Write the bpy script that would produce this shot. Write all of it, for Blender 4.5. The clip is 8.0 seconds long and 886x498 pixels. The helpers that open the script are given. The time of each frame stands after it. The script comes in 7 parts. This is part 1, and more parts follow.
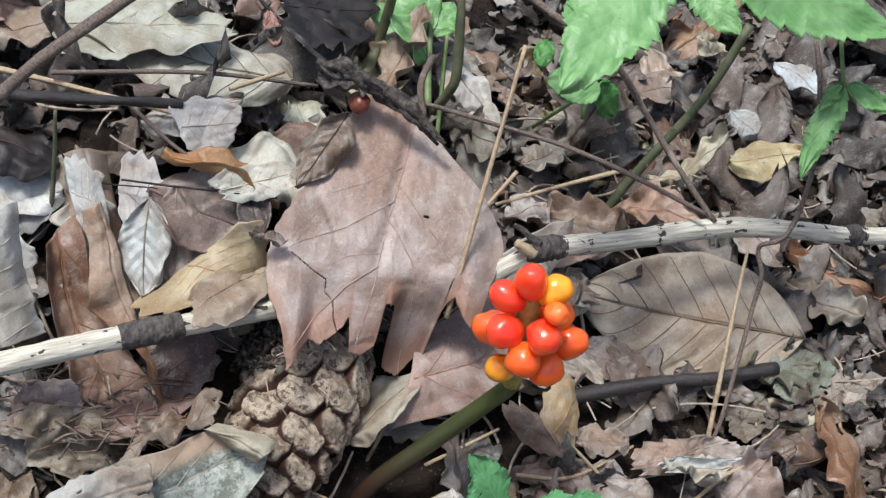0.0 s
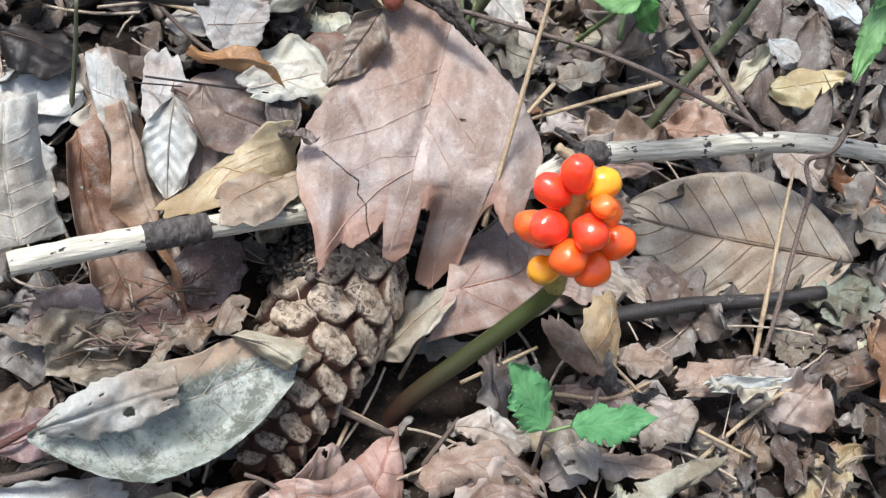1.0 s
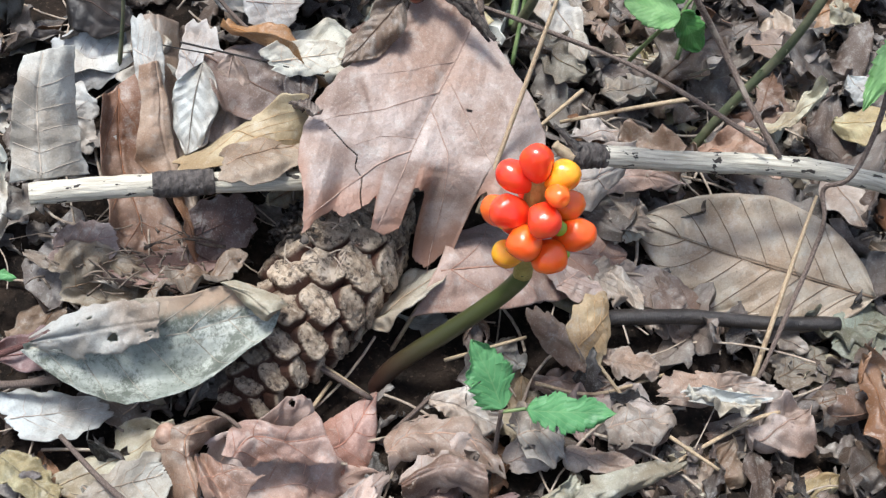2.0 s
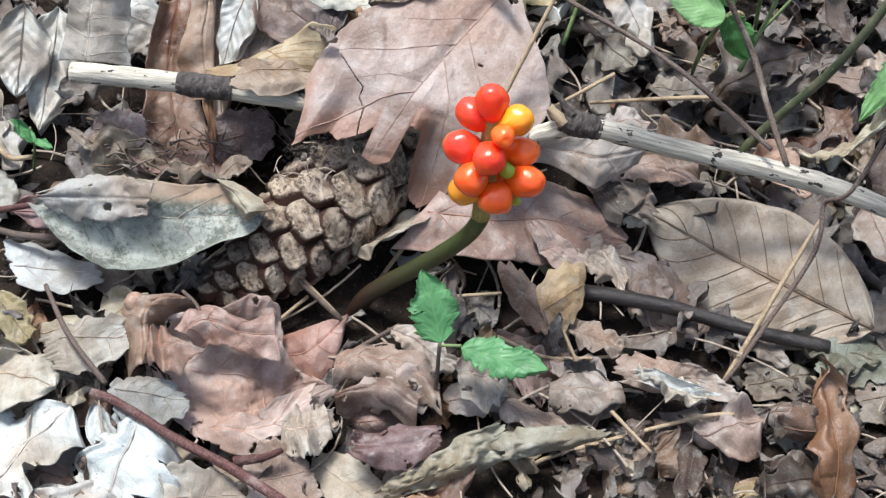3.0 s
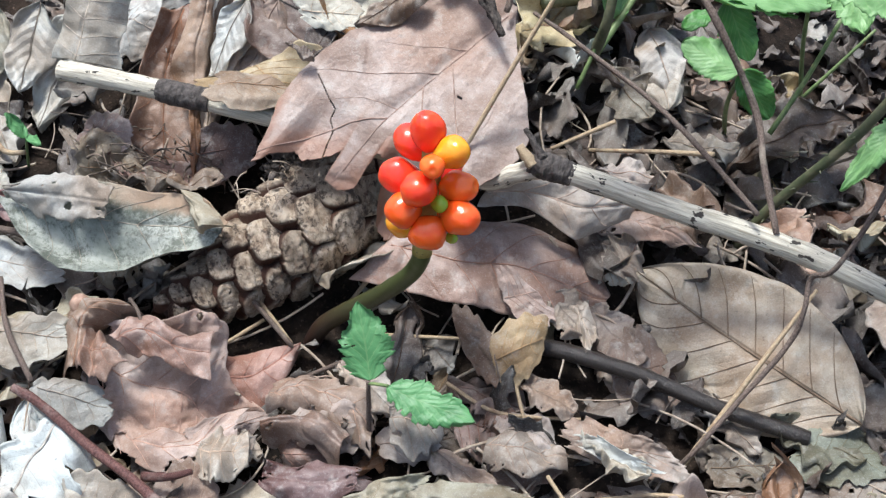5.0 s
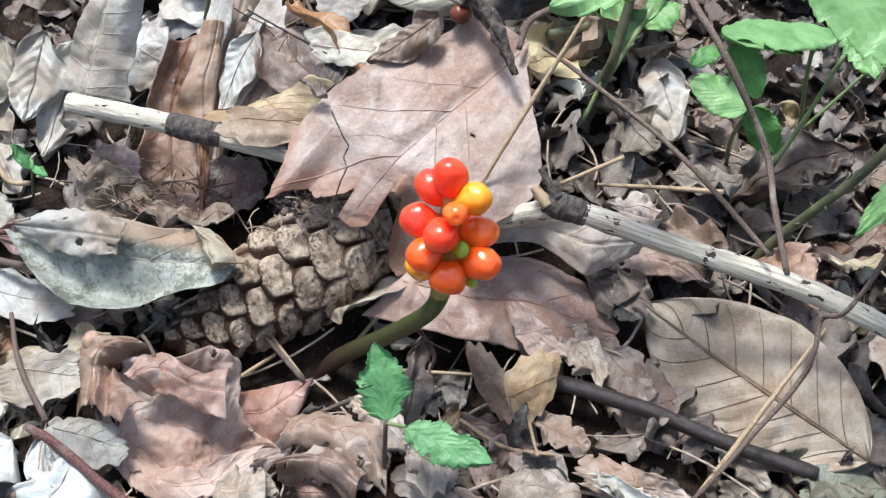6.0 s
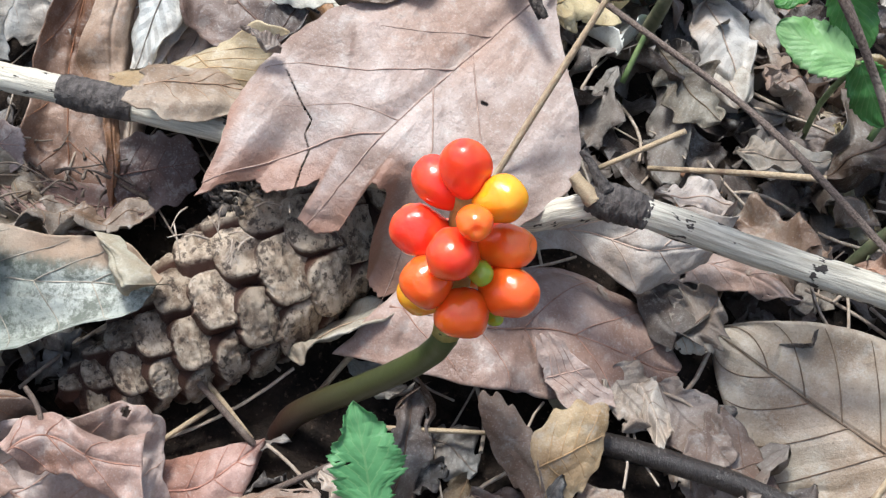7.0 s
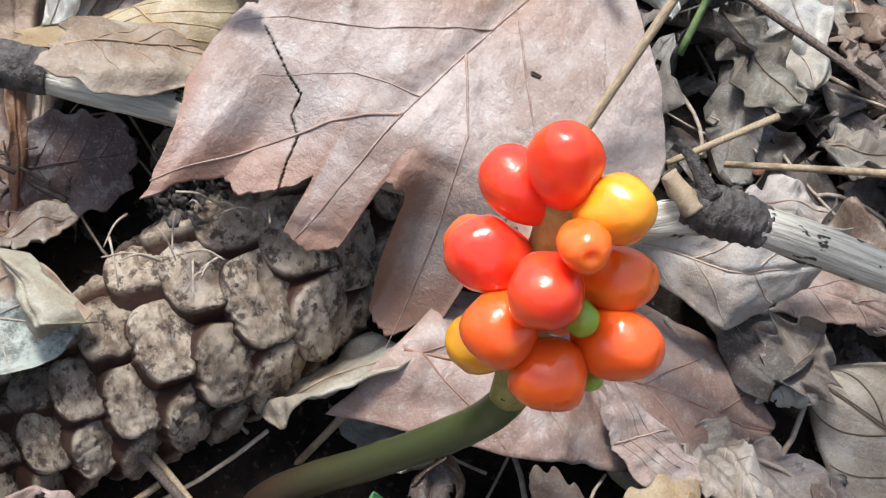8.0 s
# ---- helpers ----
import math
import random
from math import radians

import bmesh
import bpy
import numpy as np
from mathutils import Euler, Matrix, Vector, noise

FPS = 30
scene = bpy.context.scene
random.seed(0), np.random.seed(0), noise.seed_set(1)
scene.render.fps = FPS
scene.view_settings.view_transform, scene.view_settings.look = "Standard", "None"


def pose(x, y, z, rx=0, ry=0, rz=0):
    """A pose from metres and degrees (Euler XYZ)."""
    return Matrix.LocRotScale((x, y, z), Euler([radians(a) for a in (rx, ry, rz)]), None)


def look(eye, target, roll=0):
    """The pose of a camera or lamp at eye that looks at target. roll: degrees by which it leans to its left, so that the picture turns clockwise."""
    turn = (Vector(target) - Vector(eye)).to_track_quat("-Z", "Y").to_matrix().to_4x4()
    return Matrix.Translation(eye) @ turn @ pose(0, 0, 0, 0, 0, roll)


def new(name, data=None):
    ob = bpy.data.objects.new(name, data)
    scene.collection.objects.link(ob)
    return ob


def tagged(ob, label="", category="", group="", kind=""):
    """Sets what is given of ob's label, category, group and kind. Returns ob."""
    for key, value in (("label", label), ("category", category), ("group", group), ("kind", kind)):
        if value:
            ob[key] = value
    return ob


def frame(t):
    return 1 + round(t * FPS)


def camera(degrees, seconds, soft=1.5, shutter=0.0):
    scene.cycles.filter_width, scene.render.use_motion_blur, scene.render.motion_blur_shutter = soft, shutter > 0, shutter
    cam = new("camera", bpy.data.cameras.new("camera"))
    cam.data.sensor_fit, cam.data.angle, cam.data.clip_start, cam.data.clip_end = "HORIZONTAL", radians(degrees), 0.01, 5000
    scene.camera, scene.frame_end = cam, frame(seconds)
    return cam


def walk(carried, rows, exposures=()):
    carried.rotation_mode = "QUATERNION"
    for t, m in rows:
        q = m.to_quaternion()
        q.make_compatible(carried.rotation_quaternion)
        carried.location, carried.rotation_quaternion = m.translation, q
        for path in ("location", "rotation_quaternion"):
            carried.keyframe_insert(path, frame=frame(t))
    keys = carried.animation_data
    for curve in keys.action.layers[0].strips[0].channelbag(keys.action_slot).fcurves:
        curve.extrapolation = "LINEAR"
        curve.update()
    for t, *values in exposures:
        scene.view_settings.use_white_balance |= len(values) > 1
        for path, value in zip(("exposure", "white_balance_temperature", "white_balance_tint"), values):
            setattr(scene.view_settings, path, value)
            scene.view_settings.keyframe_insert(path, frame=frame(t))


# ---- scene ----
cam = camera(36.0, 8.0, soft=1.3)
PATH = [
    (0.0, pose(-0.0312, -0.0472, 0.3272, 43.66, -3.74, -2.75)),
    (0.5, pose(-0.0382, -0.0604, 0.3093, 43.93, -3.18, -3.12)),
    (1.0, pose(-0.0377, -0.0554, 0.2950, 44.07, -3.56, -2.54)),
    (1.2, pose(-0.0295, -0.0581, 0.2924, 44.52, -2.72, -1.00)),
    (2.3, pose(0.0614, -0.0859, 0.3020, 45.63, -0.75, 14.01)),
    (2.5, pose(0.0816, -0.0904, 0.2976, 46.10, -0.65, 17.27)),
    (3.0, pose(0.1276, -0.0874, 0.2851, 48.28, -0.36, 25.43)),
    (3.5, pose(0.1515, -0.0719, 0.2930, 47.72, 0.11, 31.15)),
    (4.0, pose(0.1683, -0.0530, 0.2891, 47.72, 0.66, 34.80)),
    (4.5, pose(0.1840, -0.0427, 0.2669, 49.72, -0.20, 37.34)),
    (4.7, pose(0.1854, -0.0407, 0.2648, 50.94, 0.79, 36.93)),
    (6.0, pose(0.1671, -0.0435, 0.2808, 50.06, -0.36, 34.87)),
    (6.5, pose(0.1418, -0.0141, 0.2513, 50.26, -0.61, 34.70)),
    (7.0, pose(0.1082, 0.0246, 0.2196, 48.44, -1.25, 33.03)),
    (7.5, pose(0.0742, 0.0395, 0.1894, 48.09, -2.85, 30.86)),
    (8.0, pose(0.0580, 0.0619, 0.1736, 48.24, -4.57, 29.47)),
]
walk(cam, PATH, exposures=[(0.0, 0.66, 6200, 8), (0.6, 0.93, 6200, 8), (1.2, 1.00, 6200, 8), (4.2, 0.90, 6200, 8), (6.2, 1.06, 6200, 8), (7.2, 1.06, 6200, 8), (8.0, 0.99, 6200, 8)])


import functools

# ---- light ----
world = bpy.data.worlds.new("world")
scene.world = world
world.use_nodes = True
wn, wl = world.node_tree.nodes, world.node_tree.links
sky = wn.new("ShaderNodeTexSky")
sky.sky_type, sky.sun_disc = "NISHITA", False
sky.sun_elevation, sky.sun_rotation = radians(79), radians(-100)
sky.air_density, sky.dust_density, sky.ozone_density = 1.0, 4.0, 1.0
wl.new(sky.outputs[0], wn["Background"].inputs[0])
wn["Background"].inputs[1].default_value = 0.105
sun = new("sun", bpy.data.lights.new("sun", "SUN"))
sun.data.energy, sun.data.angle, sun.data.color = 2.3, radians(13), (1.0, 0.997, 0.99)
sun.matrix_world = look((-0.22, -0.04, 1.15), (0, 0, 0))


# ---- materials ----
class Nodes:
    """A short way to wire a node material."""

    def __init__(self, name):
        self.mat = bpy.data.materials.new(name)
        self.mat.use_nodes = True
        self.tree = self.mat.node_tree
        self.bsdf = self.tree.nodes["Principled BSDF"]
        self.out = self.tree.nodes["Material Output"]

    def put(self, socket, value):
        if isinstance(value, bpy.types.NodeSocket):
            self.tree.links.new(value, socket)
        elif isinstance(value, (tuple, list)) and len(value) == 3 and socket.type == "RGBA":
            socket.default_value = (*value, 1)
        else:
            socket.default_value = value

    def add(self, kind, **inputs):
        node = self.tree.nodes.new(kind)
        for key, value in inputs.items():
            self.put(node.inputs[key], value)
        return node

    def math(self, op, a, b=0.0, c=0.0):
        node = self.tree.nodes.new("ShaderNodeMath")
        node.operation = op
        for socket, value in zip(node.inputs, (a, b, c)):
            self.put(socket, value)
        return node.outputs[0]

    def ramp(self, value, low, high, a=0.0, b=1.0):
        node = self.tree.nodes.new("ShaderNodeMapRange")
        node.interpolation_type = "SMOOTHSTEP"
        for key, x in (("Value", value), ("From Min", low), ("From Max", high), ("To Min", a), ("To Max", b)):
            self.put(node.inputs[key], x)
        return node.outputs[0]

    def mix(self, factor, a, b, blend="MIX"):
        node = self.tree.nodes.new("ShaderNodeMix")
        node.data_type, node.blend_type = "RGBA", blend
        self.put(node.inputs[0], factor)
        self.put(node.inputs[6], a)
        self.put(node.inputs[7], b)
        return node.outputs[2]

    def place(self):
        """Object coordinates, shifted at random from thing to thing."""
        info = self.add("ShaderNodeObjectInfo")
        shift = self.tree.nodes.new("ShaderNodeVectorMath")
        shift.operation = "SCALE"
        shift.inputs[0].default_value = (37.0, 11.0, 23.0)
        self.put(shift.inputs[3], info.outputs["Random"])
        plus = self.tree.nodes.new("ShaderNodeVectorMath")
        plus.operation = "ADD"
        self.put(plus.inputs[0], self.add("ShaderNodeTexCoord").outputs["Object"])
        self.put(plus.inputs[1], shift.outputs[0])
        return plus.outputs[0], info

    def noise(self, where, scale, detail=4.0, rough=0.6):
        node = self.add("ShaderNodeTexNoise", Vector=where, Scale=scale, Detail=detail, Roughness=rough)
        return node.outputs[0]

    def bump(self, height, strength, distance):
        node = self.add("ShaderNodeBump", Height=height, Strength=strength, Distance=distance)
        self.put(self.bsdf.inputs["Normal"], node.outputs[0])

    def done(self, colour, rough, specular=0.5):
        self.put(self.bsdf.inputs["Base Color"], colour)
        self.put(self.bsdf.inputs["Roughness"], rough)
        self.put(self.bsdf.inputs["Specular IOR Level"], specular)
        return self.mat


def veins(n, count, slope, width):
    """Masks of the midrib and of the side veins, from the leaf's own u and v."""
    split = n.add("ShaderNodeSeparateXYZ", Vector=n.add("ShaderNodeUVMap").outputs[0])
    across = n.math("ABSOLUTE", n.math("SUBTRACT", n.math("MULTIPLY", split.outputs[1], 2.0), 1.0))
    rib = n.ramp(across, 0.012, 0.05, 1.0, 0.0)
    run = n.math("FRACT", n.math("MULTIPLY", n.math("SUBTRACT", split.outputs[0], n.math("MULTIPLY", across, slope)), count))
    side = n.ramp(n.math("ABSOLUTE", n.math("SUBTRACT", run, 0.5)), width, width * 2.6, 1.0, 0.0)
    pillow = n.math("ABSOLUTE", n.math("SUBTRACT", run, 0.5))
    return rib, side, pillow


def dead_leaf(name, count=9.0, slope=0.22, width=0.016, vein=(0.5, 0.22), rough=0.62, spots=0.5, pillowed=0.35, island=False, relief=0.0009, rust=0.0):
    n = Nodes(name)
    where, info = n.place()
    rib, side, pillow = veins(n, count, slope, width)
    base = info.outputs["Color"]
    if island:
        pick = n.add("ShaderNodeNewGeometry").outputs["Random Per Island"]
        ramp = n.add("ShaderNodeValToRGB", Fac=pick)
        # Random tones, darkened so that gaps between larger leaves read as shade.
        stops = ((0.0, (0.03, 0.021, 0.017)), (0.25, (0.085, 0.055, 0.040)), (0.5, (0.14, 0.095, 0.072)), (0.7, (0.22, 0.165, 0.13)), (0.85, (0.10, 0.064, 0.052)), (1.0, (0.36, 0.30, 0.24)))
        ramp.color_ramp.elements[0].color = (*stops[0][1], 1)
        ramp.color_ramp.elements[1].color = (*stops[-1][1], 1)
        for at, rgb in stops[1:-1]:
            ramp.color_ramp.elements.new(at).color = (*rgb, 1)
        base = ramp.outputs[0]
    big = n.noise(where, 48.0, 4.0, 0.6)
    mid = n.noise(where, 210.0, 5.0, 0.7)
    fine = n.noise(where, 900.0, 4.0, 0.7)
    tint = n.mix(n.ramp(big, 0.36, 0.64), n.mix(1.0, base, (0.62, 0.54, 0.48), "MULTIPLY"), n.mix(0.08, base, (0.72, 0.66, 0.57)))
    tint = n.mix(n.math("MULTIPLY", n.ramp(n.noise(where, 22.0, 3.0, 0.6), 0.48, 0.66), 0.45), tint, n.mix(1.0, base, (0.80, 0.56, 0.40), "MULTIPLY"))
    tint = n.mix(n.math("MULTIPLY", n.ramp(mid, 0.50, 0.70), 0.38), tint, n.mix(1.0, base, (0.58, 0.50, 0.44), "MULTIPLY"))
    tint = n.mix(n.math("MULTIPLY", n.ramp(mid, 0.48, 0.34), 0.22), tint, (0.58, 0.51, 0.43))
    tint = n.mix(n.math("MULTIPLY", n.ramp(fine, 0.55, 0.72), 0.20), tint, (0.13, 0.085, 0.06))
    tint = n.mix(n.math("MULTIPLY", n.ramp(n.noise(where, 120.0, 6.0, 0.75), 0.62, 0.70), spots), tint, (0.075, 0.05, 0.038))
    tint = n.mix(n.math("MULTIPLY", rib, vein[0]), tint, (0.13, 0.08, 0.055))
    tint = n.mix(n.math("MULTIPLY", side, vein[1]), tint, (0.14, 0.09, 0.065))
    net = n.tree.nodes.new("ShaderNodeTexVoronoi")
    net.feature = "DISTANCE_TO_EDGE"
    n.put(net.inputs["Vector"], where)
    n.put(net.inputs["Scale"], 650.0)
    pore = n.noise(where, 2200.0, 2.0, 0.5)
    tint = n.mix(n.math("MULTIPLY", n.ramp(pore, 0.56, 0.66), 0.16), tint, (0.10, 0.07, 0.055))
    tint = n.mix(n.math("MULTIPLY", n.ramp(pore, 0.42, 0.34), 0.12), tint, (0.66, 0.60, 0.53))
    mesh = n.ramp(net.outputs["Distance"], 0.0, 0.12)
    tint = n.mix(n.math("MULTIPLY", n.math("SUBTRACT", 1.0, mesh), 0.03), tint, (0.12, 0.08, 0.055))
    tint = n.mix(1.0, tint, (0.875, 1.0, 1.085), "MULTIPLY")
    crease = n.ramp(n.math("ABSOLUTE", n.math("SUBTRACT", n.noise(where, 42.0, 1.0, 0.4), 0.5)), 0.0, 0.06)
    tint = n.mix(n.math("MULTIPLY", n.ramp(n.noise(where, 330.0, 3.0, 0.6), 0.66, 0.72), spots), tint, (0.06, 0.042, 0.034))
    bumps = n.math("ADD", n.math("ADD", n.math("ADD", n.math("MULTIPLY", fine, 0.25), n.math("MULTIPLY", crease, 0.35)), n.math("ADD", n.math("MULTIPLY", mid, 0.3), n.math("MULTIPLY", mesh, 0.02))), n.math("MULTIPLY", n.math("SUBTRACT", pillow, n.math("MULTIPLY", rib, 0.6)), pillowed))
    n.bump(bumps, 1.0, relief)
    if rust:
        split = n.add("ShaderNodeSeparateXYZ", Vector=n.add("ShaderNodeUVMap").outputs[0])
        wander = n.math("ADD", split.outputs[0], n.math("MULTIPLY", n.noise(where, 60.0, 5.0, 0.7), 0.35))
        tint = n.mix(n.math("MULTIPLY", n.ramp(wander, 0.98, 1.16), rust), tint, n.mix(1.0, base, (0.60, 0.45, 0.36), "MULTIPLY"))
    return n.done(tint, n.ramp(mid, 0.3, 0.8, rough - 0.12, rough + 0.15), 0.45)


def live_leaf(name, dark, light, count=7.0):
    n = Nodes(name)
    where, info = n.place()
    rib, side, pillow = veins(n, count, 0.45, 0.035)
    big = n.noise(where, 140.0, 3.0)
    tint = n.mix(n.ramp(big, 0.3, 0.7), dark, light)
    tint = n.mix(n.math("MULTIPLY", n.math("MAXIMUM", rib, side), 0.25), tint, (0.36, 0.50, 0.22))
    n.bump(n.math("ADD", n.math("MULTIPLY", pillow, 0.3), n.math("MULTIPLY", n.noise(where, 500.0), 0.5)), 0.8, 0.0006)
    mat = n.done(tint, 0.42, 0.5)
    glow = n.add("ShaderNodeBsdfTranslucent", Color=n.mix(0.5, tint, (0.25, 0.55, 0.05)))
    both = n.add("ShaderNodeMixShader", Fac=0.3)
    n.tree.links.new(n.bsdf.outputs[0], both.inputs[1])
    n.tree.links.new(glow.outputs[0], both.inputs[2])
    n.tree.links.new(both.outputs[0], n.out.inputs[0])
    return mat


def grained(name, a, b, c, along=30.0, across=900.0, rough=0.7, relief=0.0006, specular=0.3):
    """Wood and bark: streaks that run along the local z axis, with blotches."""
    n = Nodes(name)
    where, info = n.place()
    split = n.add("ShaderNodeSeparateXYZ", Vector=n.add("ShaderNodeUVMap").outputs[0])
    lay = n.add("ShaderNodeCombineXYZ", X=n.math("MULTIPLY", split.outputs[0], along), Y=n.math("MULTIPLY", split.outputs[1], across))
    streak = n.noise(lay.outputs[0], 1.0, 4.0, 0.65)
    blotch = n.noise(where, 130.0, 4.0, 0.65)
    tint = n.mix(n.ramp(streak, 0.36, 0.62), a, b)
    tint = n.mix(n.ramp(blotch, 0.56, 0.72), tint, c)
    n.bump(n.math("ADD", streak, n.math("MULTIPLY", n.noise(where, 900.0), 0.4)), 0.9, relief)
    return n.done(tint, rough, specular)


def pale_wood_material():
    """Bleached wood: fine long grain, dull grey patches and small black flecks of bark."""
    n = Nodes("pale_bare_wood")
    where, info = n.place()
    split = n.add("ShaderNodeSeparateXYZ", Vector=n.add("ShaderNodeUVMap").outputs[0])
    lay = n.add("ShaderNodeCombineXYZ", X=n.math("MULTIPLY", split.outputs[0], 26.0), Y=n.math("MULTIPLY", split.outputs[1], 22.0))
    streak = n.noise(lay.outputs[0], 1.0, 5.0, 0.65)
    tint = n.mix(n.ramp(streak, 0.36, 0.66), (0.68, 0.635, 0.52), (0.38, 0.34, 0.265))
    tint = n.mix(n.math("MULTIPLY", n.ramp(n.noise(where, 70.0, 4.0, 0.65), 0.54, 0.70), 0.5), tint, (0.50, 0.45, 0.36))
    fleck = n.add("ShaderNodeCombineXYZ", X=n.math("MULTIPLY", split.outputs[0], 60.0), Y=n.math("MULTIPLY", split.outputs[1], 7.0))
    tint = n.mix(n.ramp(n.noise(fleck.outputs[0], 1.0, 3.0, 0.6), 0.605, 0.635), tint, (0.05, 0.042, 0.036))
    n.bump(n.math("ADD", streak, n.math("MULTIPLY", n.noise(where, 900.0), 0.3)), 0.9, 0.0006)
    return n.done(tint, 0.72, 0.3)


def soil_material():
    n = Nodes("soil")
    where = n.add("ShaderNodeTexCoord").outputs["Object"]
    tint = n.mix(n.ramp(n.noise(where, 90.0, 6.0, 0.7), 0.35, 0.7), (0.012, 0.009, 0.007), (0.055, 0.038, 0.027))
    tint = n.mix(n.ramp(n.noise(where, 700.0, 4.0), 0.58, 0.75), tint, (0.16, 0.11, 0.08))
    n.bump(n.noise(where, 300.0, 8.0, 0.7), 1.0, 0.004)
    return n.done(tint, 0.95, 0.2)


def berry_material():
    n = Nodes("berry_skin")
    where, info = n.place()
    tint = n.mix(n.ramp(n.noise(where, 160.0, 2.0), 0.4, 0.75), info.outputs["Color"], n.mix(0.35, info.outputs["Color"], (0.85, 0.18, 0.01)))
    n.put(n.bsdf.inputs["Subsurface Weight"], 0.75)
    n.put(n.bsdf.inputs["Subsurface Radius"], (1.0, 0.25, 0.05))
    n.put(n.bsdf.inputs["Subsurface Scale"], 0.0035)
    n.put(n.bsdf.inputs["Coat Weight"], 0.45)
    n.put(n.bsdf.inputs["Coat Roughness"], 0.04)
    n.bump(n.noise(where, 230.0, 3.0), 0.5, 0.0008)
    return n.done(tint, 0.24, 0.5)


def scale_material():
    """Cone shields: ochre grey and weathered outside, chestnut on their flanks, darkened there to shade the gaps."""
    n = Nodes("cone_scale")
    where, info = n.place()
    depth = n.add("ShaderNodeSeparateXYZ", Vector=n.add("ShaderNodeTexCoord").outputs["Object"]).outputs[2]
    tint = n.mix(n.ramp(n.noise(where, 2.4, 6.0, 0.7), 0.36, 0.62), (0.21, 0.145, 0.095), (0.58, 0.475, 0.355))
    tint = n.mix(n.math("MULTIPLY", n.ramp(n.noise(where, 5.0, 5.0, 0.7), 0.55, 0.68), 0.8), tint, (0.64, 0.56, 0.45))
    tint = n.mix(n.math("MULTIPLY", n.ramp(n.noise(where, 3.6, 6.0, 0.75), 0.52, 0.60), 0.9), tint, (0.060, 0.038, 0.026))
    tint = n.mix(n.math("MULTIPLY", n.ramp(n.noise(where, 14.0, 4.0, 0.7), 0.60, 0.70), 0.6), tint, (0.06, 0.042, 0.032))
    # Chestnut flanks, painted darker so the gaps between scales look shaded.
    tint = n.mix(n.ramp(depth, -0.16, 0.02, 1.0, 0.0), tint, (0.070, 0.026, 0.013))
    tint = n.mix(1.0, tint, n.mix(info.outputs["Random"], (0.74, 0.73, 0.72), (1.08, 1.08, 1.08)), "MULTIPLY")
    n.bump(n.noise(where, 5.0, 8.0, 0.75), 1.0, 0.0012)
    return n.done(tint, 0.55, 0.45)


def plain(name, a, b, scale, rough=0.6, relief=0.0004, specular=0.4):
    n = Nodes(name)
    where, info = n.place()
    tint = n.mix(n.ramp(n.noise(where, scale, 5.0, 0.65), 0.35, 0.68), a, b)
    n.bump(n.noise(where, scale * 3.0, 4.0), 0.7, relief)
    return n.done(tint, rough, specular)


def rib_material():
    """Raised veins: the leaf's own colour, browner and a little darker."""
    n = Nodes("leaf_rib")
    where, info = n.place()
    own = info.outputs["Color"]
    tint = n.mix(n.ramp(n.noise(where, 300.0, 4.0), 0.35, 0.68), n.mix(1.0, own, (0.62, 0.58, 0.56), "MULTIPLY"), n.mix(1.0, own, (1.05, 1.0, 0.96), "MULTIPLY"))
    n.bump(n.noise(where, 900.0, 4.0), 0.6, 0.0003)
    return n.done(tint, 0.7, 0.4)


def grey_leaf_material():
    n = Nodes("mouldy_leaf")
    where, info = n.place()
    rib, side, pillow = veins(n, 8.0, 0.25, 0.03)
    split = n.add("ShaderNodeSeparateXYZ", Vector=n.add("ShaderNodeUVMap").outputs[0])
    tint = n.mix(n.ramp(n.noise(where, 45.0, 5.0, 0.65), 0.36, 0.64), (0.23, 0.25, 0.215), (0.42, 0.435, 0.385))
    tint = n.mix(n.math("MULTIPLY", n.ramp(n.noise(where, 85.0, 8.0, 0.85), 0.44, 0.57), 0.85), tint, (0.075, 0.085, 0.065))
    tint = n.mix(n.math("MULTIPLY", n.ramp(n.noise(where, 800.0, 4.0, 0.75), 0.55, 0.70), 0.35), tint, (0.13, 0.125, 0.09))
    wander = n.math("ADD", split.outputs[1], n.math("MULTIPLY", n.noise(where, 90.0, 4.0, 0.7), 0.35))
    brown = n.math("MULTIPLY", n.ramp(wander, 0.88, 1.02), n.ramp(split.outputs[0], 0.35, 0.6))
    tint = n.mix(n.math("MULTIPLY", brown, 0.8), tint, (0.36, 0.25, 0.17))
    tint = n.mix(n.math("MULTIPLY", rib, 0.15), tint, (0.2, 0.17, 0.13))
    n.bump(n.noise(where, 500.0, 6.0, 0.7), 0.7, 0.0006)
    return n.done(tint, 0.75, 0.3)


def stem_material():
    n = Nodes("arum_stem")
    where, info = n.place()
    split = n.add("ShaderNodeSeparateXYZ", Vector=n.add("ShaderNodeUVMap").outputs[0])
    tint = n.mix(n.ramp(split.outputs[0], 0.05, 0.6), (0.040, 0.019, 0.014), (0.043, 0.048, 0.015))
    tint = n.mix(n.ramp(split.outputs[0], 0.55, 1.0), tint, (0.060, 0.080, 0.020))
    tint = n.mix(n.math("MULTIPLY", n.ramp(n.noise(where, 400.0, 4.0), 0.62, 0.72), 0.5), tint, (0.03, 0.02, 0.012))
    n.bump(n.noise(where, 250.0, 3.0), 0.4, 0.0004)
    return n.done(tint, 0.42, 0.45)


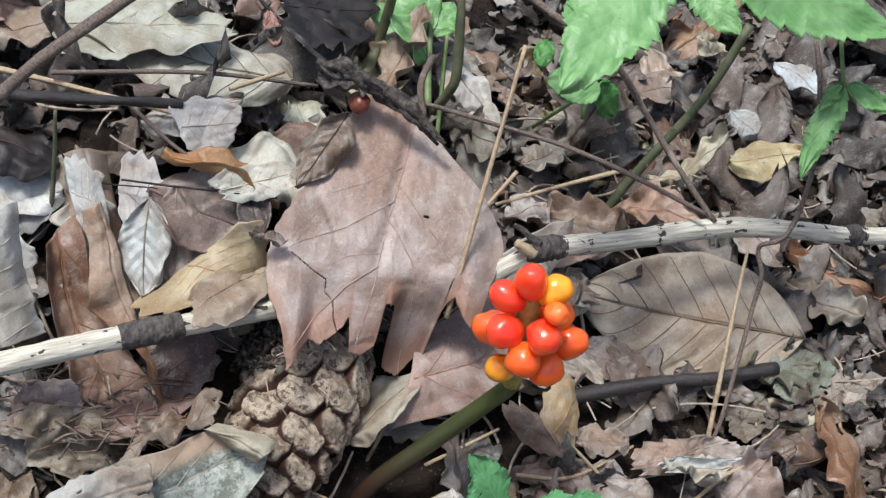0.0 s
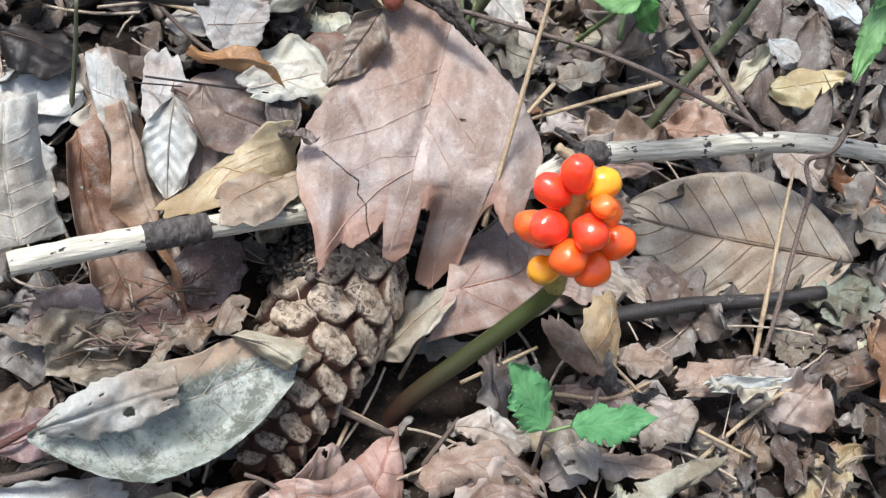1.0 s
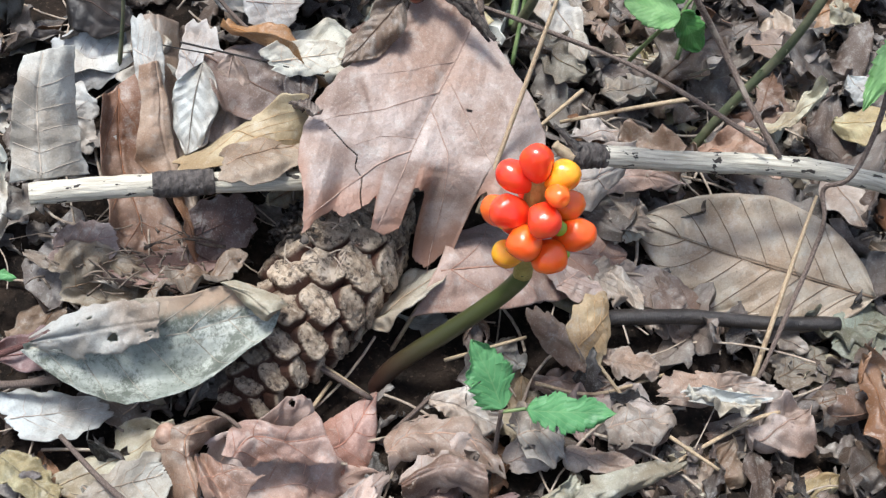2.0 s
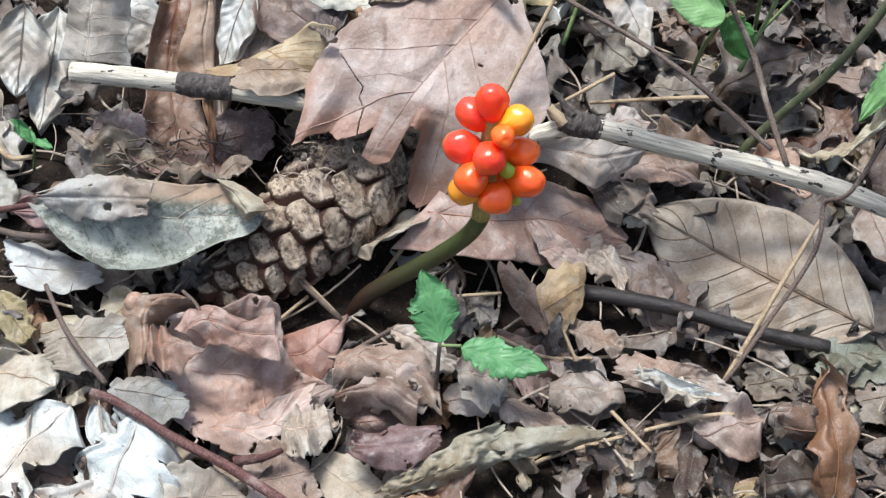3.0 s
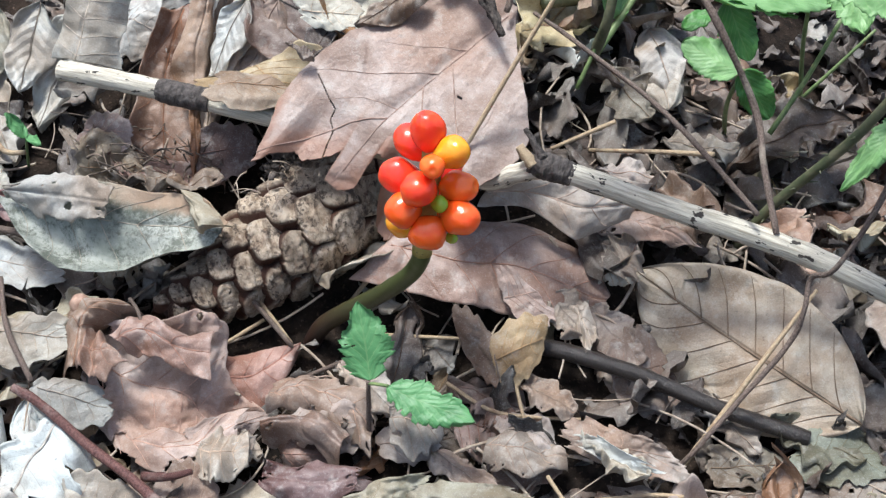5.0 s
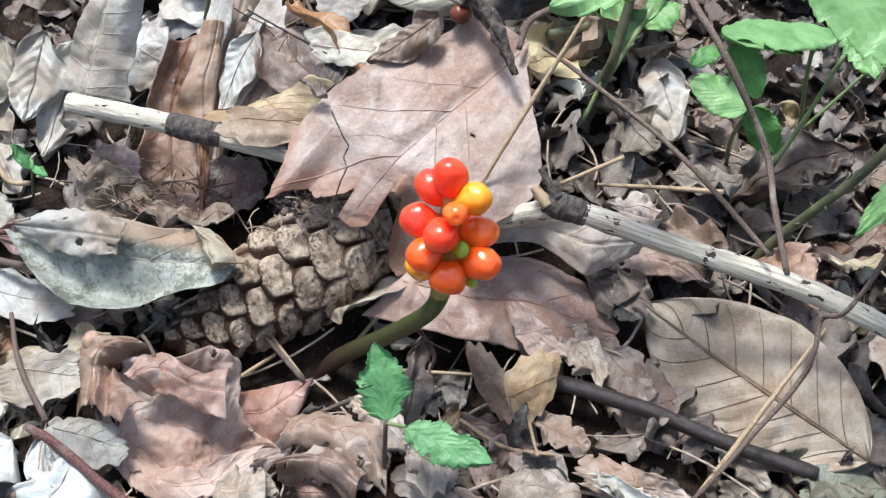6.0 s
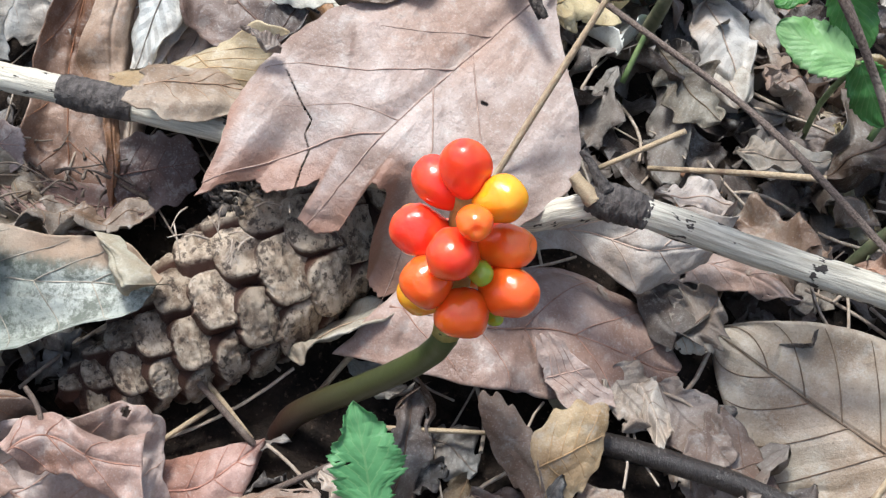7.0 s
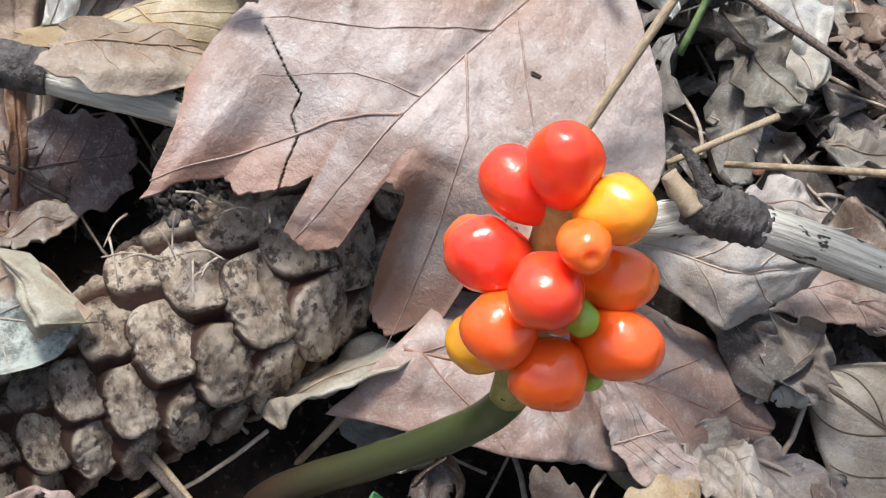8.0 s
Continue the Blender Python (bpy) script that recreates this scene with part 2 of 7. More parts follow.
DRY = dead_leaf("dry_leaf")
FINE = dead_leaf("finely_veined_leaf", count=13.0, slope=0.3, width=0.012, vein=(0.35, 0.10), spots=0.4, pillowed=0.15)
HERO = dead_leaf("propped_leaf_skin", vein=(0.0, 0.0), spots=0.22, pillowed=0.0, rough=0.52, relief=0.0010, rust=0.8)
BROAD = dead_leaf("broad_leaf_skin", vein=(0.0, 0.0), spots=0.22, pillowed=0.0)
BEECH = dead_leaf("beech_leaf_skin", count=8.0, slope=0.25, width=0.010, vein=(0.3, 0.0), spots=0.3, rough=0.5, pillowed=0.7)
SLICK = dead_leaf("slick_leaf", count=6.0, slope=0.2, width=0.012, vein=(0.25, 0.10), rough=0.42, spots=0.4, pillowed=0.15)
SLICK_PLAIN = dead_leaf("slick_plain_leaf", vein=(0.0, 0.0), rough=0.45, spots=0.3, pillowed=0.0)
LITTER = dead_leaf("litter_leaf", island=True, spots=0.5, vein=(0.3, 0.06), pillowed=0.1)
MOULDY = grey_leaf_material()
SOIL = soil_material()
SKIN = berry_material()
SCALE = scale_material()
STEM = stem_material()
GREEN = live_leaf("seedling_leaf", (0.085, 0.26, 0.095), (0.16, 0.40, 0.16))
STRAWBERRY = live_leaf("strawberry_leaf", (0.06, 0.19, 0.045), (0.12, 0.33, 0.085), 8.0)
BRAMBLE = live_leaf("bramble_leaf", (0.17, 0.36, 0.12), (0.30, 0.52, 0.22), 9.0)
PALE_WOOD = pale_wood_material()
DARK_BARK = grained("dark_bark", (0.018, 0.015, 0.013), (0.040, 0.032, 0.027), (0.075, 0.062, 0.053), 220.0, 12.0, 0.33, 0.0006, 0.6)
BROWN_BARK = grained("brown_twig_bark", (0.10, 0.072, 0.058), (0.21, 0.16, 0.13), (0.30, 0.25, 0.20), 150.0, 10.0)
RED_BARK = grained("reddish_twig_bark", (0.085, 0.036, 0.032), (0.17, 0.085, 0.072), (0.26, 0.19, 0.165), 160.0, 10.0, 0.5)
KNOT_BARK = grained("knot_bark", (0.045, 0.038, 0.034), (0.11, 0.095, 0.085), (0.20, 0.175, 0.155), 9.0, 7.0, 0.7, 0.0015)
STRAW = grained("straw_stalk", (0.48, 0.38, 0.25), (0.36, 0.26, 0.16), (0.24, 0.16, 0.10), 60.0, 9.0, 0.6, 0.0003)
GREEN_STALK = plain("green_stalk_skin", (0.10, 0.155, 0.055), (0.19, 0.25, 0.10), 200.0, 0.5)
BRAMBLE_STALK = plain("bramble_stalk_skin", (0.07, 0.085, 0.042), (0.15, 0.145, 0.085), 160.0, 0.6)
# Near black: painted shade of hollows, worn by two added leaf patches.
HOLLOW_SHADE = plain("hollow_shade_skin", (0.010, 0.008, 0.007), (0.035, 0.027, 0.022), 160.0, 0.5)
# Core colour kept very dark as painted shade between the scales.
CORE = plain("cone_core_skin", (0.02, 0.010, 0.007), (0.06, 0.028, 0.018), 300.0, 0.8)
SPADIX = plain("spadix_skin", (0.28, 0.22, 0.05), (0.42, 0.33, 0.10), 400.0, 0.5)
FIBRE = plain("dry_fibre", (0.30, 0.23, 0.17), (0.45, 0.38, 0.30), 500.0, 0.8)
ROOTS = plain("rootlet_skin", (0.05, 0.038, 0.030), (0.20, 0.155, 0.115), 300.0, 0.8)
TAN_SKIN = plain("gall_skin", (0.26, 0.15, 0.10), (0.46, 0.32, 0.24), 260.0, 0.5)
NUT = plain("nut_shell", (0.10, 0.025, 0.014), (0.17, 0.05, 0.03), 200.0, 0.25)
VEIN = plain("leaf_vein", (0.25, 0.16, 0.125), (0.42, 0.31, 0.25), 300.0, 0.7)
RIB = rib_material()
MOSSY = plain("dirty_crust", (0.025, 0.020, 0.017), (0.15, 0.125, 0.105), 420.0, 0.9, 0.0015)

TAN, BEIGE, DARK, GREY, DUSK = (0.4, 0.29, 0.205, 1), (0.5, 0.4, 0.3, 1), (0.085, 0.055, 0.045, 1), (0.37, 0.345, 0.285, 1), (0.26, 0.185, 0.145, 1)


# ---- shapes ----
def smooth(a, b, x):
    t = min(max((x - a) / (b - a), 0.0), 1.0)
    return t * t * (3 - 2 * t)


def height(x, y):
    """The forest floor: level in front, rising to a low bank behind."""
    return -0.022 + 0.06 * smooth(0.12, 0.27, y) * smooth(0.14, -0.08, x) + 0.02 * smooth(0.0, -0.12, x)


def solid(name, bm, mat):
    """The mesh of bm, smooth but for the cut rims of sheets."""
    rim = bm.faces.layers.int.get("rim")
    for f in bm.faces:
        f.smooth = not (rim and f[rim])
    me = bpy.data.meshes.new(name)
    bm.to_mesh(me)
    bm.free()
    me.materials.append(mat)
    return me


def mesh_object(name, bm, mat, parent=None, label=""):
    me = solid(name, bm, mat)
    ob = new(name, me)
    if parent:
        ob.parent = parent
    if label:
        ob["label"] = label
    return ob


def part(name, bm, mat, parent, label="", colour=None):
    ob = mesh_object(name, bm, mat, parent, label)
    if colour:
        ob.color = colour
    return ob


def sheet(nu, nv, point, thick, keep=None):
    """A thin sheet over u and v from 0 to 1 with an underside and rims; point(u, v) gives the place."""
    bm = bmesh.new()
    uv = bm.loops.layers.uv.new("UVMap")
    rim = bm.faces.layers.int.new("rim")
    top, low = {}, {}
    for i in range(nu + 1):
        for j in range(nv + 1):
            p = Vector(point(i / nu, j / nv))
            top[i, j] = bm.verts.new(p)
            low[i, j] = bm.verts.new(p - Vector((0, 0, thick)))
    kept = {(i, j) for i in range(nu) for j in range(nv) if keep is None or keep((i + 0.5) / nu, (j + 0.5) / nv)}

    def quad(keys, verts, edge=0):
        if len(set(verts)) == 4:
            f = bm.faces.new(verts)
            f[rim] = edge
            for loop, (i, j) in zip(f.loops, keys):
                loop[uv].uv = (i / nu, j / nv)

    for i, j in kept:
        c = [(i, j), (i + 1, j), (i + 1, j + 1), (i, j + 1)]
        quad(c[::-1], [top[k] for k in c[::-1]])
        quad(c, [low[k] for k in c])
        for a, b, other in ((c[0], c[1], (i, j - 1)), (c[1], c[2], (i + 1, j)), (c[2], c[3], (i, j + 1)), (c[3], c[0], (i - 1, j))):
            if other not in kept:
                quad((a, b, b, a), [top[a], top[b], low[b], low[a]], 1)
    loose = [v for v in bm.verts if not v.link_faces]
    bmesh.ops.delete(bm, geom=loose, context="VERTS")
    return bm


def bend(x, c):
    """Bend a length x with curvature c: the run and the rise."""
    return (x, 0.0) if abs(c) < 1e-6 else (math.sin(c * x) / c, (1 - math.cos(c * x)) / c)


def profile(kind, u, seed):
    """Half width of a leaf of width 2 at u from the stalk to the tip."""
    if kind == "beech":
        return max(math.sin(math.pi * u ** 0.9), 0.0) ** 0.75
    if kind == "oak":
        body = max(math.sin(math.pi * u ** 1.25), 0.0) ** 0.7
        return body * (0.80 + 0.20 * math.cos(2 * math.pi * (u * 4.2 + 0.1 * math.sin(seed))))
    if kind == "strap":
        return max(math.sin(math.pi * (0.06 + 0.9 * u)), 0.0) ** 0.45
    if kind == "serrate":
        return max(math.sin(math.pi * u ** 0.72), 0.0) ** 0.75 * (0.82 + 0.17 * (u * 9 % 1.0) + 0.06 * (u * 27 % 1.0))
    if kind == "round":
        return max(math.sin(math.pi * u ** 0.85), 0.0) ** 0.5 * (0.90 + 0.10 * (u * 9 % 1.0))
    if kind == "scrap":
        return (0.55 + 0.45 * math.sin(math.pi * u)) * (1 if 0.0 < u < 1.0 else 0.55)
    return max(math.sin(math.pi * u), 0.0) ** 0.6


@functools.lru_cache(None)
def dice(key, i):
    return random.Random(key * 7919 + i).uniform(-1, 1)


def jag(key, t):
    """Angular noise: straight runs between random heights."""
    i = math.floor(t)
    return dice(key, i) + (dice(key, i + 1) - dice(key, i)) * (t - i)


def creases(seed, x, y, size, slope):
    """Rise of a sheet folded along three random straight lines."""
    z = 0.0
    for k in range(3):
        a = 3.14159 * dice(seed * 5 + 1, k)
        d = x * math.cos(a) + y * math.sin(a) - size * 0.3 * dice(seed * 5 + 2, k)
        z += slope * dice(seed * 5 + 3, k) * math.sqrt(d * d + 4e-7)
    return z


def leaf_surface(kind, length, width, arch=0.0, curl=0.0, twist=0.0, ripple=0.0015, rag=0.06, seed=0, crumple=0.0008, fold=0.2, bite=0.0, rim=0.12, **rest):
    """The places of a leaf along y from its stalk end: arch bends it lengthwise, curl across, twist turns it along
    its length, crumple creases it."""
    off = Vector((seed * 3.17, seed * 1.31, seed * 0.77))

    def point(u, v):
        s = v * 2 - 1
        key = seed * 4 + (s > 0)
        edge = 1 + rag * 1.5 * jag(key, u * 6) + rag * 0.7 * jag(key + 2, u * 19) - bite * max(0.0, jag(key + 900, u * 5.5) - 0.1)
        half = width / 2 * max(profile(kind, u, seed), 0.015) * edge
        x, z = bend(s * half, curl * (0.6 + 0.4 * noise.noise(off + Vector((u * 2, 9, 1)))))
        y, rise = bend(u * length, arch)
        z += ripple * (0.35 + abs(s) ** 1.5) * 1.6 * noise.noise(off + Vector((u * 4.5, s * 2.2, 7)))
        at = Vector((s * half, u * length, 0)) * 110
        z += crumple * (1.6 * abs(noise.noise(off + at)) - 0.4) + 0.5 * crumple * abs(noise.noise(off + at * 2.7))
        roll = rim * width * smooth(0.45, 1.0, abs(s)) ** 2 * 2.2 * noise.noise(off + Vector((u * 3.2, 5.0 * (s > 0), 3)))
        z += roll
        x -= math.copysign(0.45 * abs(roll), s)
        z += creases(seed, s * half, u * length - length / 2, length, fold)
        z -= 0.012 * width * (1 - min(abs(s) * 4, 1))
        x += 0.05 * length * math.sin(u * 2.4 + seed) * 0.5
        a = twist * (u - 0.3)
        x, z = x * math.cos(a) - z * math.sin(a), x * math.sin(a) + z * math.cos(a)
        return x, y, z + rise

    return point


def leaf_sheet(kind, length, width, nu=38, nv=20, thick=0.00028, holes=(), tear=0.0, seed=0, **shape):
    """The blade of a leaf; tear bites pieces out of its edge."""
    off = Vector((seed * 3.17, seed * 1.31, seed * 0.77))
    point = leaf_surface(kind, length, width, seed=seed, **{"bite": tear * 1.5, **shape})

    def keep(u, v):
        s = abs(v * 2 - 1)
        if any((u - a) ** 2 + ((v - b) * width / length) ** 2 < r * r for a, b, r in holes):
            return False
        bite = noise.noise(off + Vector((u * 5, v * 4, 21))) + 0.5 * noise.noise(off + Vector((u * 14, v * 11, 22)))
        return tear <= 0 or bite < 0.90 - tear * (smooth(0.35, 1.0, s) + 0.6 * smooth(0.75, 1.0, u))

    return sheet(nu, nv, point, thick, keep)


def lay(base, tip, roll=0.0):
    """The pose whose y runs from base to tip and whose z is as far up as it can be, turned by roll about y."""
    base, tip = Vector(base), Vector(tip)
    y = (tip - base).normalized()
    x = y.cross(Vector((0, 0, 1))).normalized()
    turn = Matrix((x, y, x.cross(y))).transposed().to_4x4()
    return Matrix.Translation(base) @ turn @ Matrix.Rotation(radians(roll), 4, "Y")


def facing(base, tip, normal):
    """The pose whose y runs from base to tip and whose z lies towards normal."""
    base, tip = Vector(base), Vector(tip)
    y = (tip - base).normalized()
    x = y.cross(Vector(normal)).normalized()
    return Matrix.Translation(base) @ Matrix((x, y, x.cross(y))).transposed().to_4x4()


def fallen_leaf(kind, base, tip, width, colour, label, roll=0.0, mat=None, name="fallen_leaf", group="fallen leaves", **shape):
    length = (Vector(tip) - Vector(base)).length
    ob = mesh_object(name, leaf_sheet(kind, length, width, **shape), mat or DRY)
    ob.matrix_world = lay(base, tip, roll)
    ob.color = colour
    if kind != "scrap":
        skin = leaf_surface(kind, length, width, **{k: x for k, x in shape.items() if k not in ("nu", "nv", "holes", "tear", "thick")}, bite=shape.get("tear", 0.0) * 1.5)
        part("midrib", tube([Vector(skin(u / 10, 0.5)) + Vector((0, 0, 0.00016)) for u in range(11)], (width * 0.009 + 0.00006, 0.00010), 6, 0.1, 1, 3), RIB, ob, "", tuple(c * 0.45 for c in colour[:3]) + (1,) if mat is BEECH else colour)
        if mat is BEECH and width > 0.02:
            for k in range(7):
                for side in (-1, 1):
                    start = 0.06 + 0.12 * k + 0.02 * (side > 0)
                    part("vein", tube([Vector(skin(min(start + 0.20 * w, 0.99), 0.5 + side * 0.49 * w)) + Vector((0, 0, 0.00012)) for w in (0.0, 0.12, 0.24, 0.36, 0.48, 0.6, 0.72, 0.84, 0.95)], (width * 0.0046, 0.00010), 5, 0.1, k, 2), RIB, ob, "", tuple(c * 0.5 for c in colour[:3]) + (1,))
    return tagged(ob, label, "leaf", group)


def leaf_patch(corners, colour, label, mat=None, bulge=0.0, sway=0.0, wrinkle=0.0013, rag=0.06, fold=0.16, seed=0, nu=44, nv=30, holes=(), parent=None, name="fallen_leaf", thick=0.00022, rib=None, roll=0.0, taper=0.30):
    """A leaf, or a fold of one, spread between four corners: bulge swells it, sway waves its first and last rim, roll
    curls the rim at u = 1, rib draws a raised vein from (u, v) to (u, v)."""
    a, b, c, d = (Vector(p) for p in corners)
    mid = (a + b + c + d) / 4
    z = (b - a + c - d).cross(d - a + c - b).normalized()
    y = (b - a + c - d).normalized()
    turn = Matrix((y.cross(z), y, z)).transposed().to_4x4()
    turn.translation = mid
    back = turn.inverted()
    a, b, c, d = (back @ p for p in (a, b, c, d))
    size = max((b - a).length, (d - a).length)
    off = Vector((seed * 1.7, seed * 2.3, seed * 0.9))

    def point(u, v):
        p = 0.5 + (u - 0.5) * (1 + rag * jag(seed * 4 + (u > 0.5), v * 7) + 0.5 * rag * jag(seed * 4 + 9 + (u > 0.5), v * 21))
        q = 0.5 + (v - 0.5) * (1 + rag * jag(seed * 4 + 2 + (v > 0.5), u * 7) + 0.5 * rag * jag(seed * 4 + 11 + (v > 0.5), u * 21))
        if taper:
            p = 0.5 + (p - 0.5) * 1.10 * (1 - taper + taper * max(math.sin(math.pi * min(max(v, 0.0), 1.0)), 0.0) ** 0.6)
            p = 0.5 + (p - 0.5) * (0.93 + 0.07 * math.cos(2 * math.pi * (v * 3.4 + 0.37 * seed + 0.5 * (u > 0.5))))
            q = 0.5 + (q - 0.5) * 1.08
        p, q = 0.5 + (p - 0.5) * math.sqrt(1 - 0.6 * (q - 0.5) ** 2), 0.5 + (q - 0.5) * math.sqrt(1 - 0.6 * (p - 0.5) ** 2)
        at = (a * (1 - p) + b * p) * (1 - q) + (d * (1 - p) + c * p) * q
        rise = bulge * (1 - (2 * p - 1) ** 2) * (1 - (2 * q - 1) ** 2) + sway * math.sin(q * 8 + seed) * (0.4 + abs(2 * p - 1))
        rise += wrinkle * (1.8 * abs(noise.noise(off + at * 60)) + 0.9 * abs(noise.noise(off + at * 140)) + 0.35 * abs(noise.noise(off + at * 380))) + creases(seed, at.x, at.y, size, fold)
        edge = max(abs(2 * u - 1), abs(2 * v - 1))
        rise += 0.10 * size * smooth(0.5, 1.0, edge) ** 2 * noise.noise(off + at * 55 + Vector((9, 0, 4)))
        if roll and p > 0.7:
            w = (p - 0.7) / 0.3
            rise += roll * w * w
            at = at + (a - b) * 0.12 * w ** 3
        return at.x, at.y, at.z + rise

    def keep(u, v):
        return not any((u - m) ** 2 + (v - n) ** 2 < r * r for m, n, r in holes)

    ob = mesh_object(name, sheet(nu, nv, point, thick, keep if holes else None), mat or BROAD, None, label if parent else "")
    ob.matrix_world = turn
    ob.color = colour
    for p, q in rib or ([] if parent else [((0.5, 0.05), (0.46, 0.95))]):
        line = [Vector(point(p[0] + (q[0] - p[0]) * k / 8, p[1] + (q[1] - p[1]) * k / 8)) + Vector((0, 0, 0.0001)) for k in range(9)]
        part("vein", tube(line, (0.00020, 0.00010), 6, 0.1, 1, 2), RIB, ob, "", colour)
        way = Vector((q[0] - p[0], q[1] - p[1]))
        for k in range(4):
            for side in (-1, 1):
                foot = Vector(p) + way * (0.12 + 0.2 * k)
                tip = foot + way * 0.22 + side * Vector((-way.y, way.x)) * 0.40
                line = [foot.lerp(tip, w / 6) for w in range(7)]
                line = [Vector(point(c.x, c.y)) + Vector((0, 0, 0.00004)) for c in line if 0.02 < c.x < 0.98 and 0.02 < c.y < 0.98]
                if len(line) > 2:
                    part("vein", tube(line, (0.00012, 0.00006), 5, 0.1, k, 2), RIB, ob, "", colour)
    if parent:
        bpy.context.view_layer.update()
        return under(ob, parent)
    return tagged(ob, label, "leaf", "fallen leaves")


def along_curve(points, u):
    """The place at u from 0 to 1 on a smooth curve through the points."""
    pts = [Vector(p) for p in points]
    x = min(max(u, 0.0), 1.0) * (len(pts) - 1)
    i = min(int(x), len(pts) - 2)
    t = x - i
    b, c = pts[i], pts[i + 1]
    a = pts[i - 1] if i else b * 2 - c
    d = pts[i + 2] if i + 2 < len(pts) else c * 2 - b
    return 0.5 * (2 * b + (c - a) * t + (2 * a - 5 * b + 4 * c - d) * t * t + (3 * b - a - 3 * c + d) * t ** 3)


def ruled_leaf(first, second, colour, label, mat=None, nu=70, nv=36, seed=0, rag=0.05, ripple=0.0012, crumple=0.0012, bulge=0.0, curl=(0.0, 0.0), fold=0.06, tear=0.0, holes=(), veins=7, slant=0.18, rib=0.5, parent=None, name="fallen_leaf", thick=0.00022):
    """A leaf stretched between two long edges, each a smooth curve: bulge swells it between them, curl rolls the first
    and the second edge up or down, ripple waves it and crumple creases it; rib is where its midrib runs between them."""
    a0, a1, b0, b1 = Vector(first[0]), Vector(first[-1]), Vector(second[0]), Vector(second[-1])
    y = (a1 - a0 + b1 - b0).normalized()
    z = (b0 - a0 + b1 - a1 + along_curve(second, 0.5) - along_curve(first, 0.5)).cross(y).normalized()
    z = -z if z.z < 0 else z
    turn = Matrix((y.cross(z), y, z)).transposed().to_4x4()
    turn.translation = (a0 + a1 + b0 + b1) / 4
    back = turn.inverted()
    off = Vector((seed * 1.7, seed * 2.3, seed * 0.9))

    def point(u, v):
        e = 1 + rag * 1.4 * jag(seed * 4 + (v > 0.5), u * 9) + rag * 0.8 * jag(seed * 4 + 7 + (v > 0.5), u * 27)
        w = 0.5 + (v - 0.5) * e
        uu = 0.5 + (u - 0.5) * (1 + 0.6 * rag * jag(seed * 4 + 3 + (u > 0.5), v * 6))
        p = back @ along_curve(first, uu).lerp(along_curve(second, uu), w)
        q = 2 * w - 1
        rise = bulge * (1 - q * q)
        rise += ripple * (0.5 + abs(q)) * 2 * noise.noise(off + Vector((u * 4.5, v * 2.0, 7)))
        rise += crumple * (1.7 * abs(noise.noise(off + p * 75)) + 0.9 * abs(noise.noise(off + p * 190)) + 0.35 * abs(noise.noise(off + p * 420)))
        rise += curl[0] * smooth(0.35, 0.0, v) ** 2 + curl[1] * smooth(0.65, 1.0, v) ** 2
        rise += creases(seed, p.x, p.y, 0.05, fold) + creases(seed + 41, p.x, p.y, 0.05, fold * 0.6)
        rise -= 0.0006 * math.exp(-((v - rib) / 0.03) ** 2)
        return p.x, p.y, p.z + rise

    def keep(u, v):
        if any((u - m) ** 2 + ((v - n) * 0.6) ** 2 < r * r for m, n, r in holes):
            return False
        bite = noise.noise(off + Vector((u * 6, v * 5, 21))) + 0.5 * noise.noise(off + Vector((u * 17, v * 13, 22)))
        return tear <= 0 or bite < 0.85 - tear * smooth(0.45, 1.0, max(abs(2 * v - 1), abs(2 * u - 1)))


    ob = mesh_object(name, sheet(nu, nv, point, thick, keep if holes or tear else None), mat or BROAD, None, label if parent else "")
    ob.matrix_world = turn
    ob.color = colour
    if veins:
        part("midrib", tube([Vector(point(0.02 + 0.96 * k / 16, rib)) + Vector((0, 0, 0.00012)) for k in range(17)], (0.00028, 0.00012), 6, 0.1, seed, 2), RIB, ob, "", colour)
    for k in range(veins):
        for end in (0.03, 0.97):
            line = [(0.05 + 0.85 * k / veins + slant * w / 8, rib + (end - rib) * w / 8) for w in range(9)]
            line = [Vector(point(m, n)) + Vector((0, 0, 0.00006)) for m, n in line if m < 0.99]
            if len(line) > 2:
                part("vein", tube(line, (0.00016, 0.00007), 5, 0.1, k, 2), RIB, ob, "", colour)
    if parent:
        bpy.context.view_layer.update()
        return under(ob, parent)
    return tagged(ob, label, "leaf", "fallen leaves")


def under(ob, parent):
    """Hang ob under parent without moving it."""
    ob.parent = parent
    ob.matrix_parent_inverse = parent.matrix_world.inverted()
    return ob


